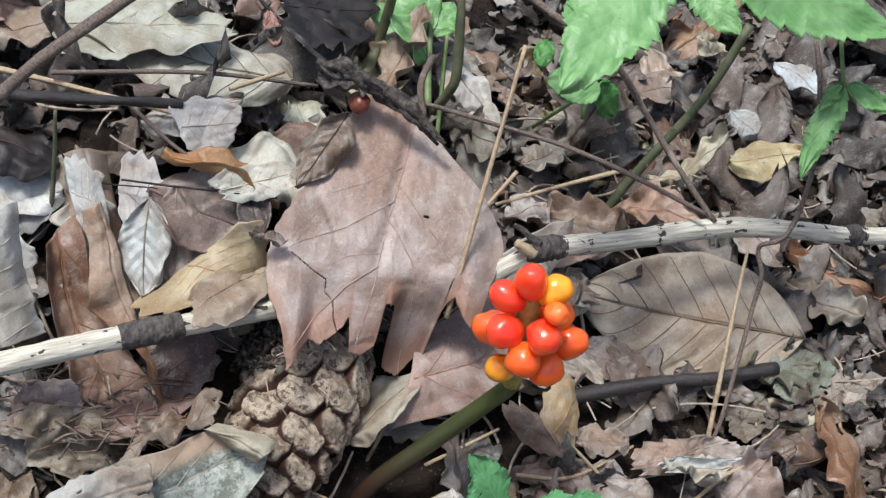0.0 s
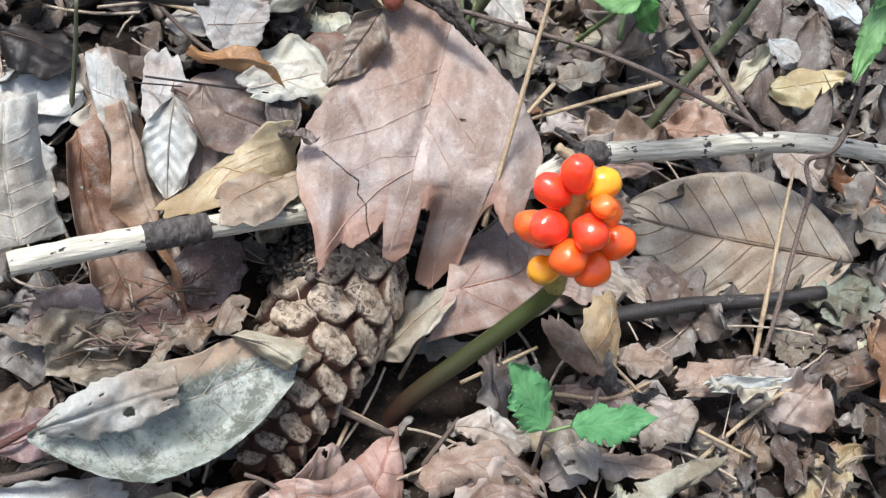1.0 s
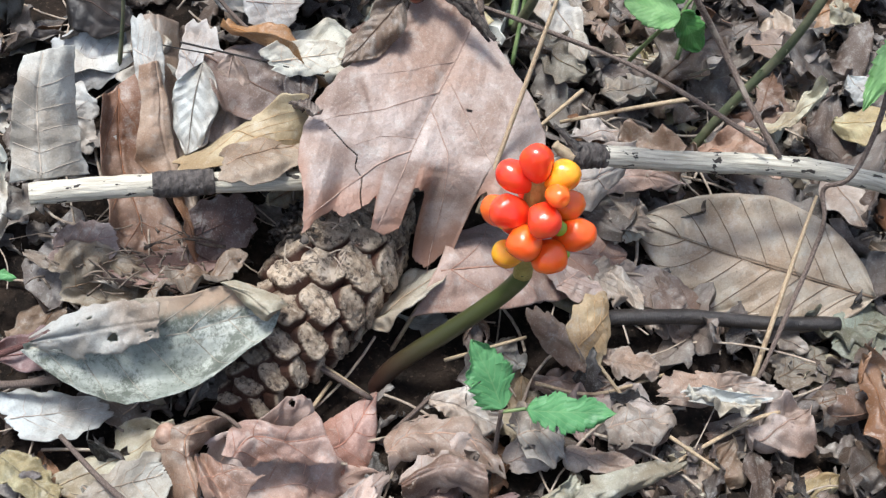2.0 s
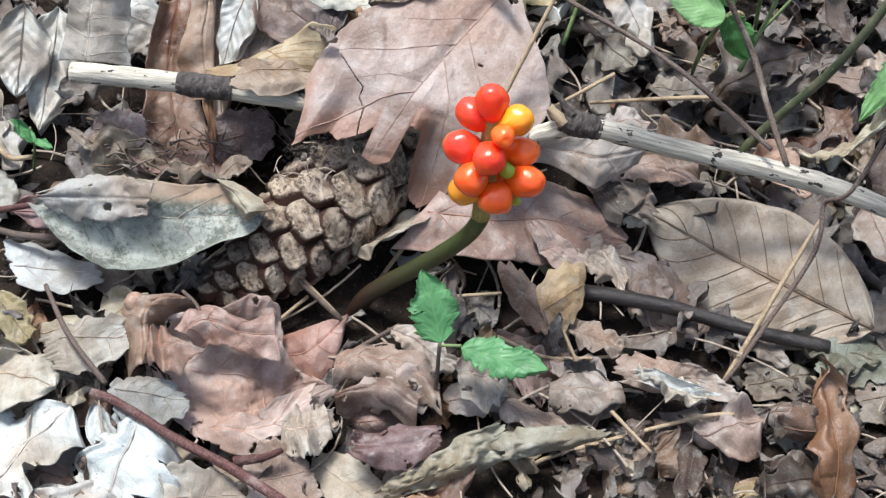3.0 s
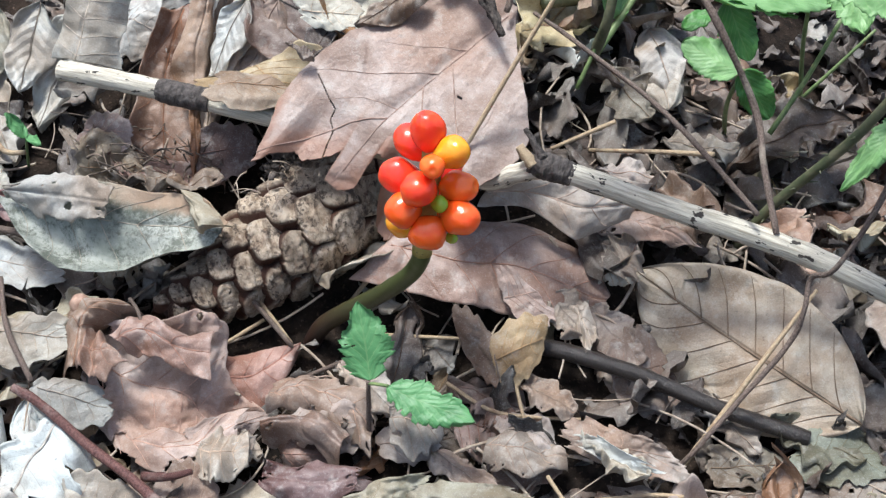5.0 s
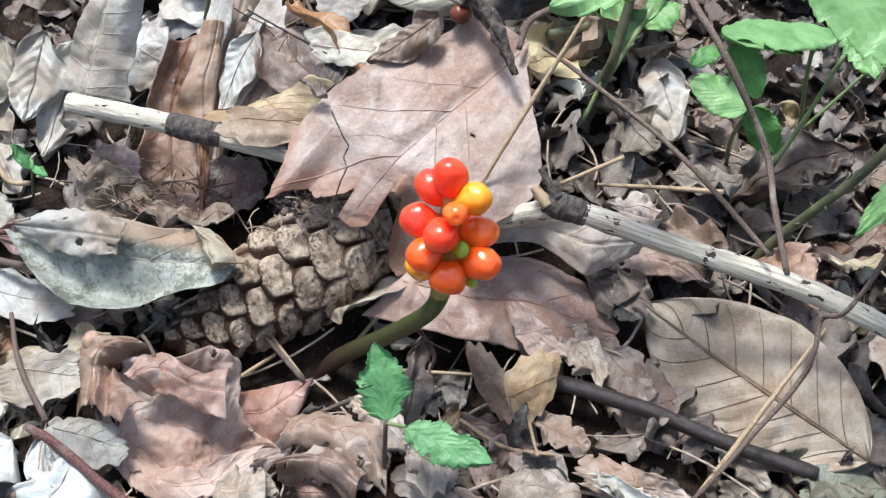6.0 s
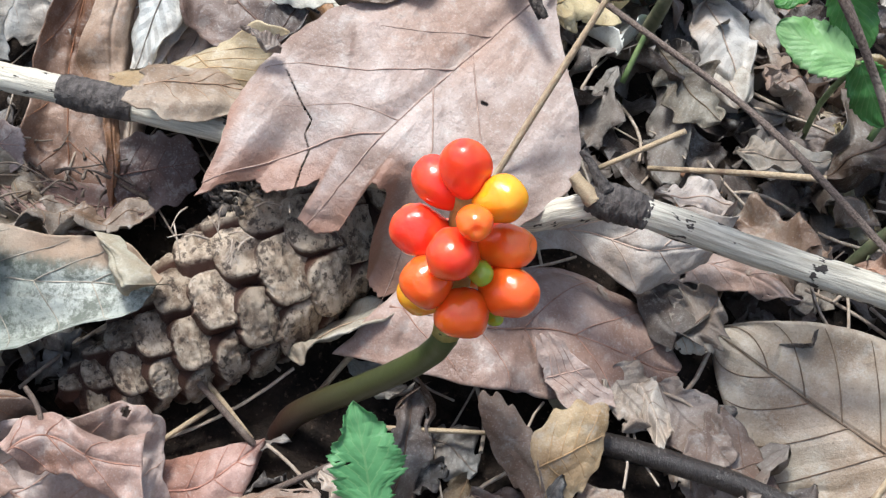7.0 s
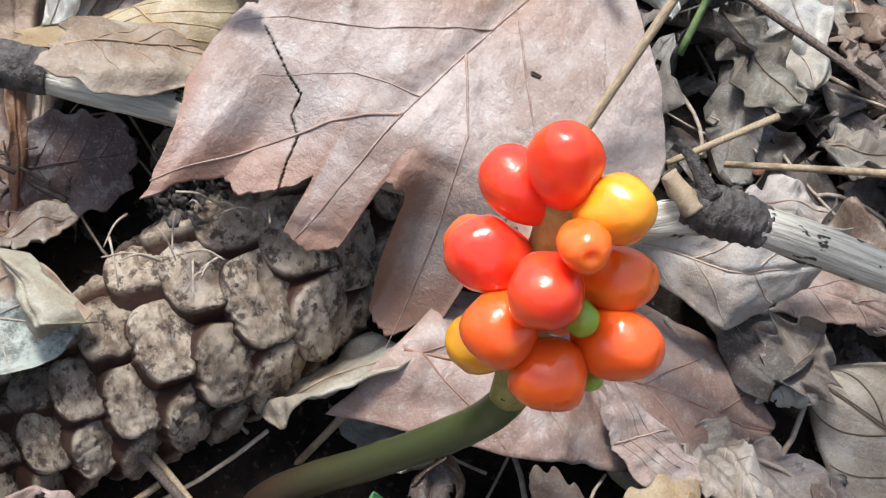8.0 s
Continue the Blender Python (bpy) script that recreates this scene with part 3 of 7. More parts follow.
def tube(points, radii, sides=10, rough=0.0, seed=0, steps=6, cap=True):
    """A round rod through the points by a smooth curve, with the radius changing along it."""
    pts = [Vector(p) for p in points]
    if len(radii) == 2 and len(pts) > 2:
        radii = [radii[0] + (radii[1] - radii[0]) * i / (len(pts) - 1) for i in range(len(pts))]
    line = []
    ext = [pts[0] * 2 - pts[1]] + pts + [pts[-1] * 2 - pts[-2]]
    for i in range(len(pts) - 1):
        a, b, c, d = ext[i:i + 4]
        for k in range(steps):
            t = k / steps
            p = 0.5 * (2 * b + (c - a) * t + (2 * a - 5 * b + 4 * c - d) * t * t + (3 * b - a - 3 * c + d) * t ** 3)
            line.append((p, radii[i] + (radii[i + 1] - radii[i]) * t))
    line.append((pts[-1], radii[-1]))
    bm = bmesh.new()
    uv = bm.loops.layers.uv.new("UVMap")
    rings, side, total = [], None, 0.0
    lengths = [0.0]
    for i, (p, r) in enumerate(line):
        ahead = (line[min(i + 1, len(line) - 1)][0] - line[max(i - 1, 0)][0]).normalized()
        if side is None:
            side = ahead.orthogonal().normalized()
        side = (side - ahead * side.dot(ahead)).normalized()
        other = ahead.cross(side)
        if i:
            total += (p - line[i - 1][0]).length
            lengths.append(total)
        ring = []
        for k in range(sides):
            a = 2 * math.pi * k / sides
            wob = 1 + rough * noise.noise(Vector((k * 0.9, i * 0.35, seed * 7.7)))
            ring.append(bm.verts.new(p + (side * math.cos(a) + other * math.sin(a)) * r * wob))
        rings.append(ring)
    for i in range(len(rings) - 1):
        for k in range(sides):
            f = bm.faces.new((rings[i][k], rings[i][(k + 1) % sides], rings[i + 1][(k + 1) % sides], rings[i + 1][k]))
            for loop, (a, b) in zip(f.loops, ((i, k), (i, k + 1), (i + 1, k + 1), (i + 1, k))):
                loop[uv].uv = (lengths[a] / total, b / sides)
    if cap:
        bm.faces.new(rings[0][::-1])
        bm.faces.new(rings[-1])
    return bm


def rod(name, points, radii, mat, label, category, group="", **shape):
    return tagged(mesh_object(name, tube(points, radii, **shape), mat), label, category, group)


# ---- ground ----
def floor_grid(xs, ys):
    bm = bmesh.new()
    rows = []
    for y in ys:
        rows.append([bm.verts.new((x, y, height(x, y) + 0.003 * noise.noise(Vector((x * 40, y * 40, 0))) + 0.02 * min(max(abs(x), abs(y)) ** 2, 40) * noise.noise(Vector((x * 1.3, y * 1.3, 5))))) for x in xs])
    for a, b in zip(rows, rows[1:]):
        for i in range(len(xs) - 1):
            bm.faces.new((a[i], a[i + 1], b[i + 1], b[i]))
    return bm


def spaced(near, count, far):
    out = [near * (2 * i / count - 1) for i in range(count + 1)]
    step, edge = near * 2 / count, near
    while edge < far:
        step *= 1.35
        edge += step
        out = [-edge] + out + [edge]
    return out


ground = mesh_object("ground", floor_grid(spaced(0.5, 70, 300.0), spaced(0.5, 70, 300.0)), SOIL)
tagged(ground, "dark crumbly forest soil under leaf litter", "ground", kind="structure")


# ---- the berry stalk ----
def berry_mesh(r, length, seed, dimple=0.35):
    """An ovoid berry along z with a shallow dimple at its free end."""
    bm = bmesh.new()
    bmesh.ops.create_uvsphere(bm, u_segments=24, v_segments=16, radius=1.0)
    for v in bm.verts:
        x, y, z = v.co
        wide = 1.0 + 0.10 * z - 0.12 * z * z
        wide *= 1 + 0.17 * noise.noise(Vector((x, y, z)) * 1.3 + Vector((seed * 4.1, 0, 0)))
        if z > 0.8:
            z -= dimple * 1.1 * (z - 0.8) ** 1.2 * smooth(0.45, 0.05, math.hypot(x, y))
        v.co = (x * r * wide, y * r * wide, z * length)
    return bm


RED, SCARLET, ORANGE, AMBER, LIME = (0.90, 0.052, 0.020, 1), (0.95, 0.125, 0.014, 1), (0.95, 0.165, 0.018, 1), (0.96, 0.40, 0.018, 1), (0.30, 0.52, 0.05, 1)
AXIS_LOW, AXIS_TOP = Vector((0.0163, 0.1742, 0.0435)), Vector((0.0182, 0.1775, 0.0765))
arum = tagged(new("arum_stalk"), "leaning olive arum stalk topped with glossy red berries", "plant")
arum.location = (-0.0199, 0.1712, 0.0000)
bpy.context.view_layer.update()


stem_line = [(-0.0250, 0.1710, -0.0110), (-0.0199, 0.1712, 0.0000), (-0.0134, 0.1722, 0.0078), (-0.0051, 0.1740, 0.0154), (0.0034, 0.1755, 0.0238), (0.0109, 0.1760, 0.0328), (0.0156, 0.1745, 0.0415), (0.0165, 0.1742, 0.0455)]
under(part("stem", tube(stem_line, (0.0027, 0.0024), 16, 0.05, 1, 10), STEM, None), arum)
under(part("spadix", tube([AXIS_LOW, AXIS_LOW.lerp(AXIS_TOP, 0.5), AXIS_TOP], (0.0026, 0.0030), 12, 0.1, 2), SPADIX, None, "yellowish core between the berries"), arum)
BERRIES = [
    ((0.0176, 0.1764, 0.0805), 0.0041, 0.0054, RED), ((0.0127, 0.1767, 0.0752), 0.0040, 0.0052, RED), ((0.0237, 0.1773, 0.0764), 0.0040, 0.0048, AMBER),
    ((0.0235, 0.1701, 0.0763), 0.0030, 0.0034, ORANGE), ((0.0254, 0.1778, 0.0665), 0.0041, 0.0050, ORANGE), ((0.0122, 0.1722, 0.0673), 0.0044, 0.0056, RED),
    ((0.0207, 0.1681, 0.0697), 0.0043, 0.0050, RED), ((0.0165, 0.1674, 0.0621), 0.0045, 0.0050, SCARLET), ((0.0228, 0.1684, 0.0572), 0.0045, 0.0048, SCARLET),
    ((0.0284, 0.1739, 0.0607), 0.0043, 0.0056, SCARLET), ((0.0243, 0.1715, 0.0647), 0.0021, 0.0024, LIME), ((0.0124, 0.1718, 0.0530), 0.0038, 0.0044, AMBER),
    ((0.0262, 0.1735, 0.0535), 0.0014, 0.0018, LIME),
    ((0.0095, 0.1762, 0.0635), 0.0042, 0.0052, SCARLET), ((0.0170, 0.1840, 0.0650), 0.0042, 0.0050, RED), ((0.0195, 0.1825, 0.0560), 0.0042, 0.0050, ORANGE), ((0.0120, 0.1815, 0.0570), 0.0042, 0.0050, RED),
]
for i, (centre, r, length, colour) in enumerate(BERRIES):
    ob = part("berry", berry_mesh(r * 1.02, length * 1.10, i, 1.2 if colour is ORANGE else 0.3), SKIN, None, {LIME: "tiny unripe lime green berry", AMBER: "amber yellow half-ripe berry", ORANGE: "glossy orange berry"}.get(colour, ""), colour)
    mid = AXIS_LOW.lerp(AXIS_TOP, min(max((centre[2] - AXIS_LOW.z - 0.003) / (AXIS_TOP.z - AXIS_LOW.z), 0.05), 0.9))
    ob.matrix_world = Matrix.Translation(centre) @ (Vector(centre) - mid).to_track_quat("Z", "Y").to_matrix().to_4x4()
    under(ob, arum)

# ---- the pine cone ----
CONE_LOW, CONE_TOP, CONE_WIDE = Vector((-0.0290, 0.2165, 0.0258)), Vector((-0.0575, 0.1475, 0.0015)), 0.0188


def scale_mesh(seed):
    """The shield of a cone scale: one unit wide, straight at its root, rounded at its free end (y), swollen, with a
    keel across it, a sunken boss and cracks."""
    def point(u, v):
        q, p = u * 2 - 1, v * 2 - 1
        wide = math.sqrt(max(1 - max(q, 0.0) ** 4.0 * 0.86, 0.01)) * (1 - 0.06 * max(-q, 0.0) ** 2)
        x = p * 0.52 * wide * (1 + 0.07 * noise.noise(Vector((q * 2, 3 * (p > 0), seed))))
        dome = max(1 - abs(p) ** 9.0, 0.0) ** 0.6 * max(1 - abs(q) ** 9.0, 0.0) ** 0.6
        z = 0.07 * dome + 0.045 * (1 - p * p) * (1 - q * q) - 0.03 * max(-q, 0.0)
        z += 0.075 * math.exp(-((q - 0.12 + 0.10 * p * p) / 0.11) ** 2) * (1 - 0.6 * p * p)
        z += 0.07 * math.exp(-((q - 0.20) / 0.15) ** 2 - (p / 0.17) ** 2) - 0.06 * math.exp(-((q - 0.22) / 0.05) ** 2 - (p / 0.07) ** 2)
        z += 0.05 * noise.noise(Vector((q * 2.2, p * 2.2, seed * 3.3))) + 0.045 * noise.noise(Vector((q * 6, p * 6, seed * 5.1)))
        z -= 0.05 * max(0.0, 0.16 - abs(noise.noise(Vector((p * 3.1, q * 1.2, seed * 2.7))))) / 0.16
        return x, q * 0.50 + 0.05 * noise.noise(Vector((p * 2.4, 7, seed))), z
    return sheet(22, 20, point, 0.55)


cone = tagged(new("pine_cone"), "weathered brown pine cone with open woody scales", "pine cone")
cone_axis = (CONE_TOP - CONE_LOW)
cone.matrix_world = Matrix.Translation(CONE_LOW) @ cone_axis.to_track_quat("Z", "Y").to_matrix().to_4x4()
bpy.context.view_layer.update()
LONG = cone_axis.length


def girth(t):
    """Half width of the cone from its base to its tip."""
    return CONE_WIDE * (0.62 + 0.38 * smooth(-0.05, 0.30, t)) * (1 - 0.66 * smooth(0.40, 1.10, t))


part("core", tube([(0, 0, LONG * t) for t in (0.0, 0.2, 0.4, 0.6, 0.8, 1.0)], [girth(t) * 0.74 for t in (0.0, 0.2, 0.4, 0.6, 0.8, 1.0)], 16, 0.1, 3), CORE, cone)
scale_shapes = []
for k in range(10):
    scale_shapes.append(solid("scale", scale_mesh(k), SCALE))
scale_rng = random.Random(21)
COUNT = 68
for k in range(COUNT):
    t = -0.02 + 1.02 * ((k + 0.5) / COUNT) ** 0.88
    a = -k * 2.399963 + 0.9
    r = girth(t)
    size = 0.0113 * (0.30 + 0.70 * (r / CONE_WIDE)) * scale_rng.uniform(0.92, 1.06)
    lift = radians(13 + scale_rng.uniform(-6, 6) + 20 * smooth(0.75, 1.0, t))
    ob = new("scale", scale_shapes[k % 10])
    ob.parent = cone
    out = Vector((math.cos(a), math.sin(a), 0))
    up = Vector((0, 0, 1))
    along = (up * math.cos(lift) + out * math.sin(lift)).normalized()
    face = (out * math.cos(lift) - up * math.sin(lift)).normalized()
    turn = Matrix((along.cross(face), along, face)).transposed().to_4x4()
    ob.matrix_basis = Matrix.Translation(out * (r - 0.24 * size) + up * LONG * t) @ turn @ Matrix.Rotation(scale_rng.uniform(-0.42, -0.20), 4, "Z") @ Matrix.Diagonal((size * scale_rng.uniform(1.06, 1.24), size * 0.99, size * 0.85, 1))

debris_rng = random.Random(8)
bm = bmesh.new()
for k in range(620):
    a, along = debris_rng.uniform(0.1, 1.7), -0.04 + 0.44 * debris_rng.random() ** 1.2
    side = cone_axis.cross(Vector((0, 0, 1))).normalized()
    up = side.cross(cone_axis).normalized()
    at = CONE_LOW + cone_axis * along + (up * math.cos(a) + side * math.sin(a)) * (girth(along) + debris_rng.uniform(0.0002, 0.0030))
    size = debris_rng.uniform(0.0004, 0.0016)
    made = bmesh.ops.create_icosphere(bm, subdivisions=1, radius=size, matrix=Matrix.Translation(at) @ Euler((debris_rng.uniform(0, 3), debris_rng.uniform(0, 3), 0)).to_matrix().to_4x4() @ Matrix.Diagonal((1, debris_rng.uniform(0.4, 1), debris_rng.uniform(0.15, 0.35), 1)))
    for v in made["verts"]:
        v.co += Vector((debris_rng.uniform(-1, 1), debris_rng.uniform(-1, 1), debris_rng.uniform(-1, 1))) * size * 0.3
tagged(mesh_object("soil_crumbs", bm, MOSSY), "dark crumbly soil and rot lying on the cone", "soil", kind="stuff")
fibre_rng = random.Random(5)
for k in range(16):
    root = Vector((-0.040, 0.180, 0.0395)) + Vector((fibre_rng.uniform(-0.010, 0.010), fibre_rng.uniform(-0.008, 0.010), 0.001))
    run = Vector((fibre_rng.uniform(-1, 1), fibre_rng.uniform(-1, 0.6), fibre_rng.uniform(-0.7, 0.2))) * 0.007
    rod("root_fibre", [root, root + run * 0.5 + Vector((0, 0, 0.0012)), root + run], (0.00022, 0.00012), FIBRE, "fine pale root hair on the cone", "fibre", "root fibres on the cone", sides=5, steps=4)

clump_rng = random.Random(17)
bm = bmesh.new()
for k in range(120):
    at = Vector((clump_rng.uniform(-0.118, -0.070), clump_rng.uniform(0.164, 0.190), 0))
    at.z = 0.026 + clump_rng.uniform(-0.003, 0.008)
    way = Vector((clump_rng.gauss(0, 1), clump_rng.gauss(0, 0.6), clump_rng.gauss(0, 0.25))) * 0.008
    piece = tube([at - way * 0.5, at + Vector((0, 0, clump_rng.uniform(-0.0015, 0.002))), at + way * 0.5], (clump_rng.uniform(0.0002, 0.0006), 0.00015), 5, 0.4, k, 4)
    me = bpy.data.meshes.new("fibre")
    piece.to_mesh(me)
    piece.free()
    bm.from_mesh(me)
    bpy.data.meshes.remove(me)
tagged(mesh_object("root_tangle", bm, ROOTS), "tangle of dark dry rootlets and leaf ribs beside the cone", "roots", kind="stuff")

# ---- the large leaf over the cone ----
def lobe_reach(a):
    """How far the leaf's far edge reaches, in mm, at a mm to the right of its axis: lobes between torn notches."""
    knots = ((-31, 60), (-27, 73), (-24, 84), (-20.5, 77), (-17.5, 73), (-14, 74), (-8, 69), (-5.6, 65), (-4.8, 74.5), (0, 74), (3.6, 71), (4.2, 60.5), (8.0, 60), (9.0, 67), (11, 72), (16, 74), (21, 68), (22.5, 69), (23, 58), (25, 55), (28, 60), (31, 63), (33.5, 61), (35, 54))
    for (p, q), (r, t) in zip(knots, knots[1:]):
        if p <= a <= r:
            return q + (t - q) * (a - p) / (r - p) + 0.7 * noise.noise(Vector((a * 0.9, 0, 1)))
    return 47.0


def hero_side(y, right):
    """Half width in mm, y mm from the stalk end."""
    if right:
        return 7.5 + 27.0 * smooth(-6, 40, y) - 2.5 * smooth(40, 58, y) + 3.0 * math.exp(-((y - 34) / 15) ** 2) + 0.5 * noise.noise(Vector((y * 0.35, 0, 2)))
    return 11.0 + 18.8 * smooth(4, 52, y) - 3.0 * smooth(56, 74, y) + 0.6 * noise.noise(Vector((y * 0.35, 4, 2)))


def hero_rise(a, y):
    """The leaf's surface over its own plane, in mm: ribs sunk, lobes drooping, a soft swell."""
    z = 2.0 * noise.noise(Vector((a * 0.045, y * 0.045, 8))) + 0.5 * noise.noise(Vector((a * 0.18, y * 0.16, 3))) + 0.12 * noise.noise(Vector((a * 0.7, y * 0.7, 5)))
    z -= 4.5 * smooth(52, 68, y) * smooth(-21, -15, a)
    z -= 6.0 * smooth(62, 76, y) * smooth(-8, 3, a) * smooth(9, 4, a)
    z -= 21.0 * smooth(49, 76, y) * smooth(5, 11, a) * smooth(27, 20, a)
    z -= 2.5 * smooth(26, 36, a) + 3.0 * smooth(-24, -32, a)
    z -= 1.2 * math.exp(-((a - 8 + y * 0.155) / 2.2) ** 2) * smooth(60, 45, y)
    return z


def hero_sheet():
    """A broad leaf hanging from its stalk end, with torn lobes at the far edge and one jagged crack."""
    def spot(u, v):
        s = v * 2 - 1
        a = s * (34.5 if s > 0 else 29.5)
        far = lobe_reach(max(min(a, 34.9), -30.9))
        y = u * far
        return s * hero_side(y, s > 0), y

    def point(u, v):
        a, y = spot(u, v)
        return -a / 1000, y / 1000, hero_rise(a, y) / 1000

    crack = ((-24.0, 51.5), (-17.0, 55.5), (-13.6, 57.0), (-13.2, 60.0), (-10.6, 62.0), (-9.8, 66.0), (-8.2, 70.5))

    def keep(u, v):
        a, y = spot(u, v)
        for (p, q), (r, t) in zip(crack, crack[1:]):
            k = min(max(((a - p) * (r - p) + (y - q) * (t - q)) / ((r - p) ** 2 + (t - q) ** 2), 0), 1)
            if math.hypot(a - p - k * (r - p), y - q - k * (t - q)) < 0.17:
                return False
        return not (math.hypot(a - 13.0, (y - 34.0) * 2) < 0.9)

    return sheet(300, 300, point, 0.0004, keep)


hero_base, hero_tip = Vector((-0.0148, 0.2515, 0.0759)), Vector((-0.0210, 0.1833, 0.0464))
hero = mesh_object("fallen_leaf", hero_sheet(), HERO)
hero_y = (hero_tip - hero_base).normalized()
hero_z = Vector((0.30, -0.46, 1.0)).normalized()
hero.matrix_world = Matrix.Translation(hero_base) @ Matrix((hero_y.cross(hero_z), hero_y, hero_z)).transposed().to_4x4()
hero.color = (0.42, 0.288, 0.228, 1)
tagged(hero, "broad pinkish-brown lobed dead leaf, cracked, propped over the cone", "leaf", "fallen leaves")

def dense(line, n=6):
    """The same line with more points on it."""
    out = []
    for (a, y), (c, z) in zip(line, line[1:]):
        out += [(a + (c - a) * k / n, y + (z - y) * k / n) for k in range(n)]
    return out + [line[-1]]


for line, r in ((((8.0, 4), (5.5, 20), (2.5, 36), (0.3, 51)), 0.42), (((0.3, 51), (-8, 58), (-15, 67), (-22.5, 81)), 0.40), (((0.3, 51), (-0.8, 62), (-2.5, 74)), 0.30), (((2.4, 37), (10, 48), (13.5, 60), (16, 76)), 0.30), (((4.5, 26), (16, 40), (23, 48), (30, 57)), 0.28), (((3.6, 31), (-10, 42), (-22, 48), (-28.5, 53)), 0.24), (((5.5, 20), (-6, 28), (-15, 33)), 0.20), (((0.8, 47), (-9, 50), (-20, 58)), 0.18)):
    vein = part("vein", tube([(-a / 1000, y / 1000, (hero_rise(a, y) + 0.06) / 1000) for a, y in dense(line)], (r / 1500, r / 4000), 6, 0.1, 3, 3), VEIN, hero)
rod("leaf_stalk", [(-0.0060, 0.2451, 0.0743), (-0.0070, 0.2522, 0.0799), (-0.0033, 0.2636, 0.0811)], (0.0009, 0.0011), BROWN_BARK, "thin brown stalk of a broad dead leaf", "stalk", sides=8)

# ---- the pale stick ----
stick = tagged(new("fallen_stick"), "bare pale bleached stick with dark knots lying over the leaves", "stick")
STICK = [(-0.1162, 0.1711, 0.0535), (-0.0980, 0.1778, 0.0528), (-0.0780, 0.1847, 0.0514), (-0.0480, 0.1965, 0.0470), (-0.0150, 0.2070, 0.0425), (0.0090, 0.2125, 0.0410), (0.0190, 0.2145, 0.0462), (0.0300, 0.2172, 0.0502), (0.0532, 0.2270, 0.0436), (0.0843, 0.2415, 0.0343), (0.1080, 0.2470, 0.0290), (0.1394, 0.2566, 0.0164), (0.1900, 0.2680, 0.0060)]
stick.location = STICK[0]
bpy.context.view_layer.update()
under(part("wood", tube(STICK, [0.0031, 0.0031, 0.0030, 0.0029, 0.0028, 0.0028, 0.0028, 0.0030, 0.0030, 0.0032, 0.0030, 0.0029, 0.0027], 20, 0.14, 4, 12), PALE_WOOD, None), stick)
under(part("knot", tube([(-0.0860, 0.1820, 0.0521), (-0.0825, 0.1832, 0.0518), (-0.0775, 0.1849, 0.0514), (-0.0725, 0.1868, 0.0511), (-0.0705, 0.1876, 0.0510)], [0.0033, 0.0036, 0.0037, 0.0036, 0.0033], 26, 0.10, 5, 10), KNOT_BARK, None, "dark grey bark collar"), stick)
under(part("knot", tube([(0.0225, 0.2148, 0.0512), (0.0250, 0.2156, 0.0510), (0.0285, 0.2168, 0.0506), (0.0320, 0.2180, 0.0499), (0.0340, 0.2188, 0.0493)], [0.0028, 0.0036, 0.0038, 0.0035, 0.0031], 26, 0.16, 6, 10), KNOT_BARK, None, "dark grey bark collar"), stick)
under(part("snag", tube([(0.0262, 0.2155, 0.0535), (0.0235, 0.2160, 0.0562), (0.0212, 0.2170, 0.0580), (0.0190, 0.2176, 0.0592)], [0.0016, 0.0010, 0.0008, 0.0006], 12, 0.4, 7, 6), KNOT_BARK, None, "broken dark side twig"), stick)
under(part("snag", tube([(0.0250, 0.2130, 0.0520), (0.0222, 0.2135, 0.0540), (0.0196, 0.2140, 0.0558)], [0.0016, 0.0015, 0.0012], 12, 0.4, 8, 6), STRAW, None, "broken pale stub"), stick)
under(part("knot", tube([(0.1345, 0.2550, 0.0186), (0.1385, 0.2563, 0.0170), (0.1425, 0.2573, 0.0156)], [0.0027, 0.0037, 0.0027], 20, 0.35, 9, 10), KNOT_BARK, None, "dark knot"), stick)

# ---- other sticks, twigs and straws ----
rod("dark_twig", [(0.0300, 0.1990, 0.0010), (0.0370, 0.2000, 0.0025), (0.0625, 0.2062, 0.0015), (0.0875, 0.2132, -0.0040), (0.1110, 0.2210, -0.0085)], (0.0025, 0.0022), DARK_BARK, "smooth black-brown twig lying half under a leaf", "twig", rough=0.22, seed=11)
rod("red_twig", [(-0.0640, 0.0975, 0.0105), (-0.0560, 0.0995, 0.0075), (-0.0400, 0.1000, 0.0010), (-0.0200, 0.1000, -0.0030), (0.0100, 0.0960, -0.0090), (0.0400, 0.0850, -0.0140)], (0.0012, 0.0016), RED_BARK, "slender reddish brown twig on pale leaves", "twig", rough=0.25, seed=12)
rod("black_twig", [(-0.1306, 0.2429, 0.0822), (-0.1062, 0.2413, 0.0820), (-0.0731, 0.2447, 0.0778)], (0.0017, 0.0014), DARK_BARK, "short black twig lying on the leaf litter", "twig", steps=14, rough=0.5, seed=13)
rod("brown_twig", [(-0.1203, 0.2276, 0.0909), (-0.1055, 0.2323, 0.1030), (-0.0845, 0.2418, 0.1147), (-0.0731, 0.2480, 0.1196)], (0.0018, 0.0015), BROWN_BARK, "rising brown twig above the leaf litter", "twig", rough=0.2, seed=14)
rod("straw", [(0.0006, 0.2011, 0.0384), (0.0197, 0.2426, 0.1024)], (0.0008, 0.0006), STRAW, "thin dry straw leaning across the broad leaf", "straw", sides=7, rough=0.3, steps=16, seed=15)
rod("straw", [(-0.0234, 0.1790, -0.0072), (-0.0083, 0.1933, 0.0219)], (0.0007, 0.0006), STRAW, "thin dry straw standing between the cone and the stalk", "straw", sides=7, rough=0.3, steps=16, seed=25)
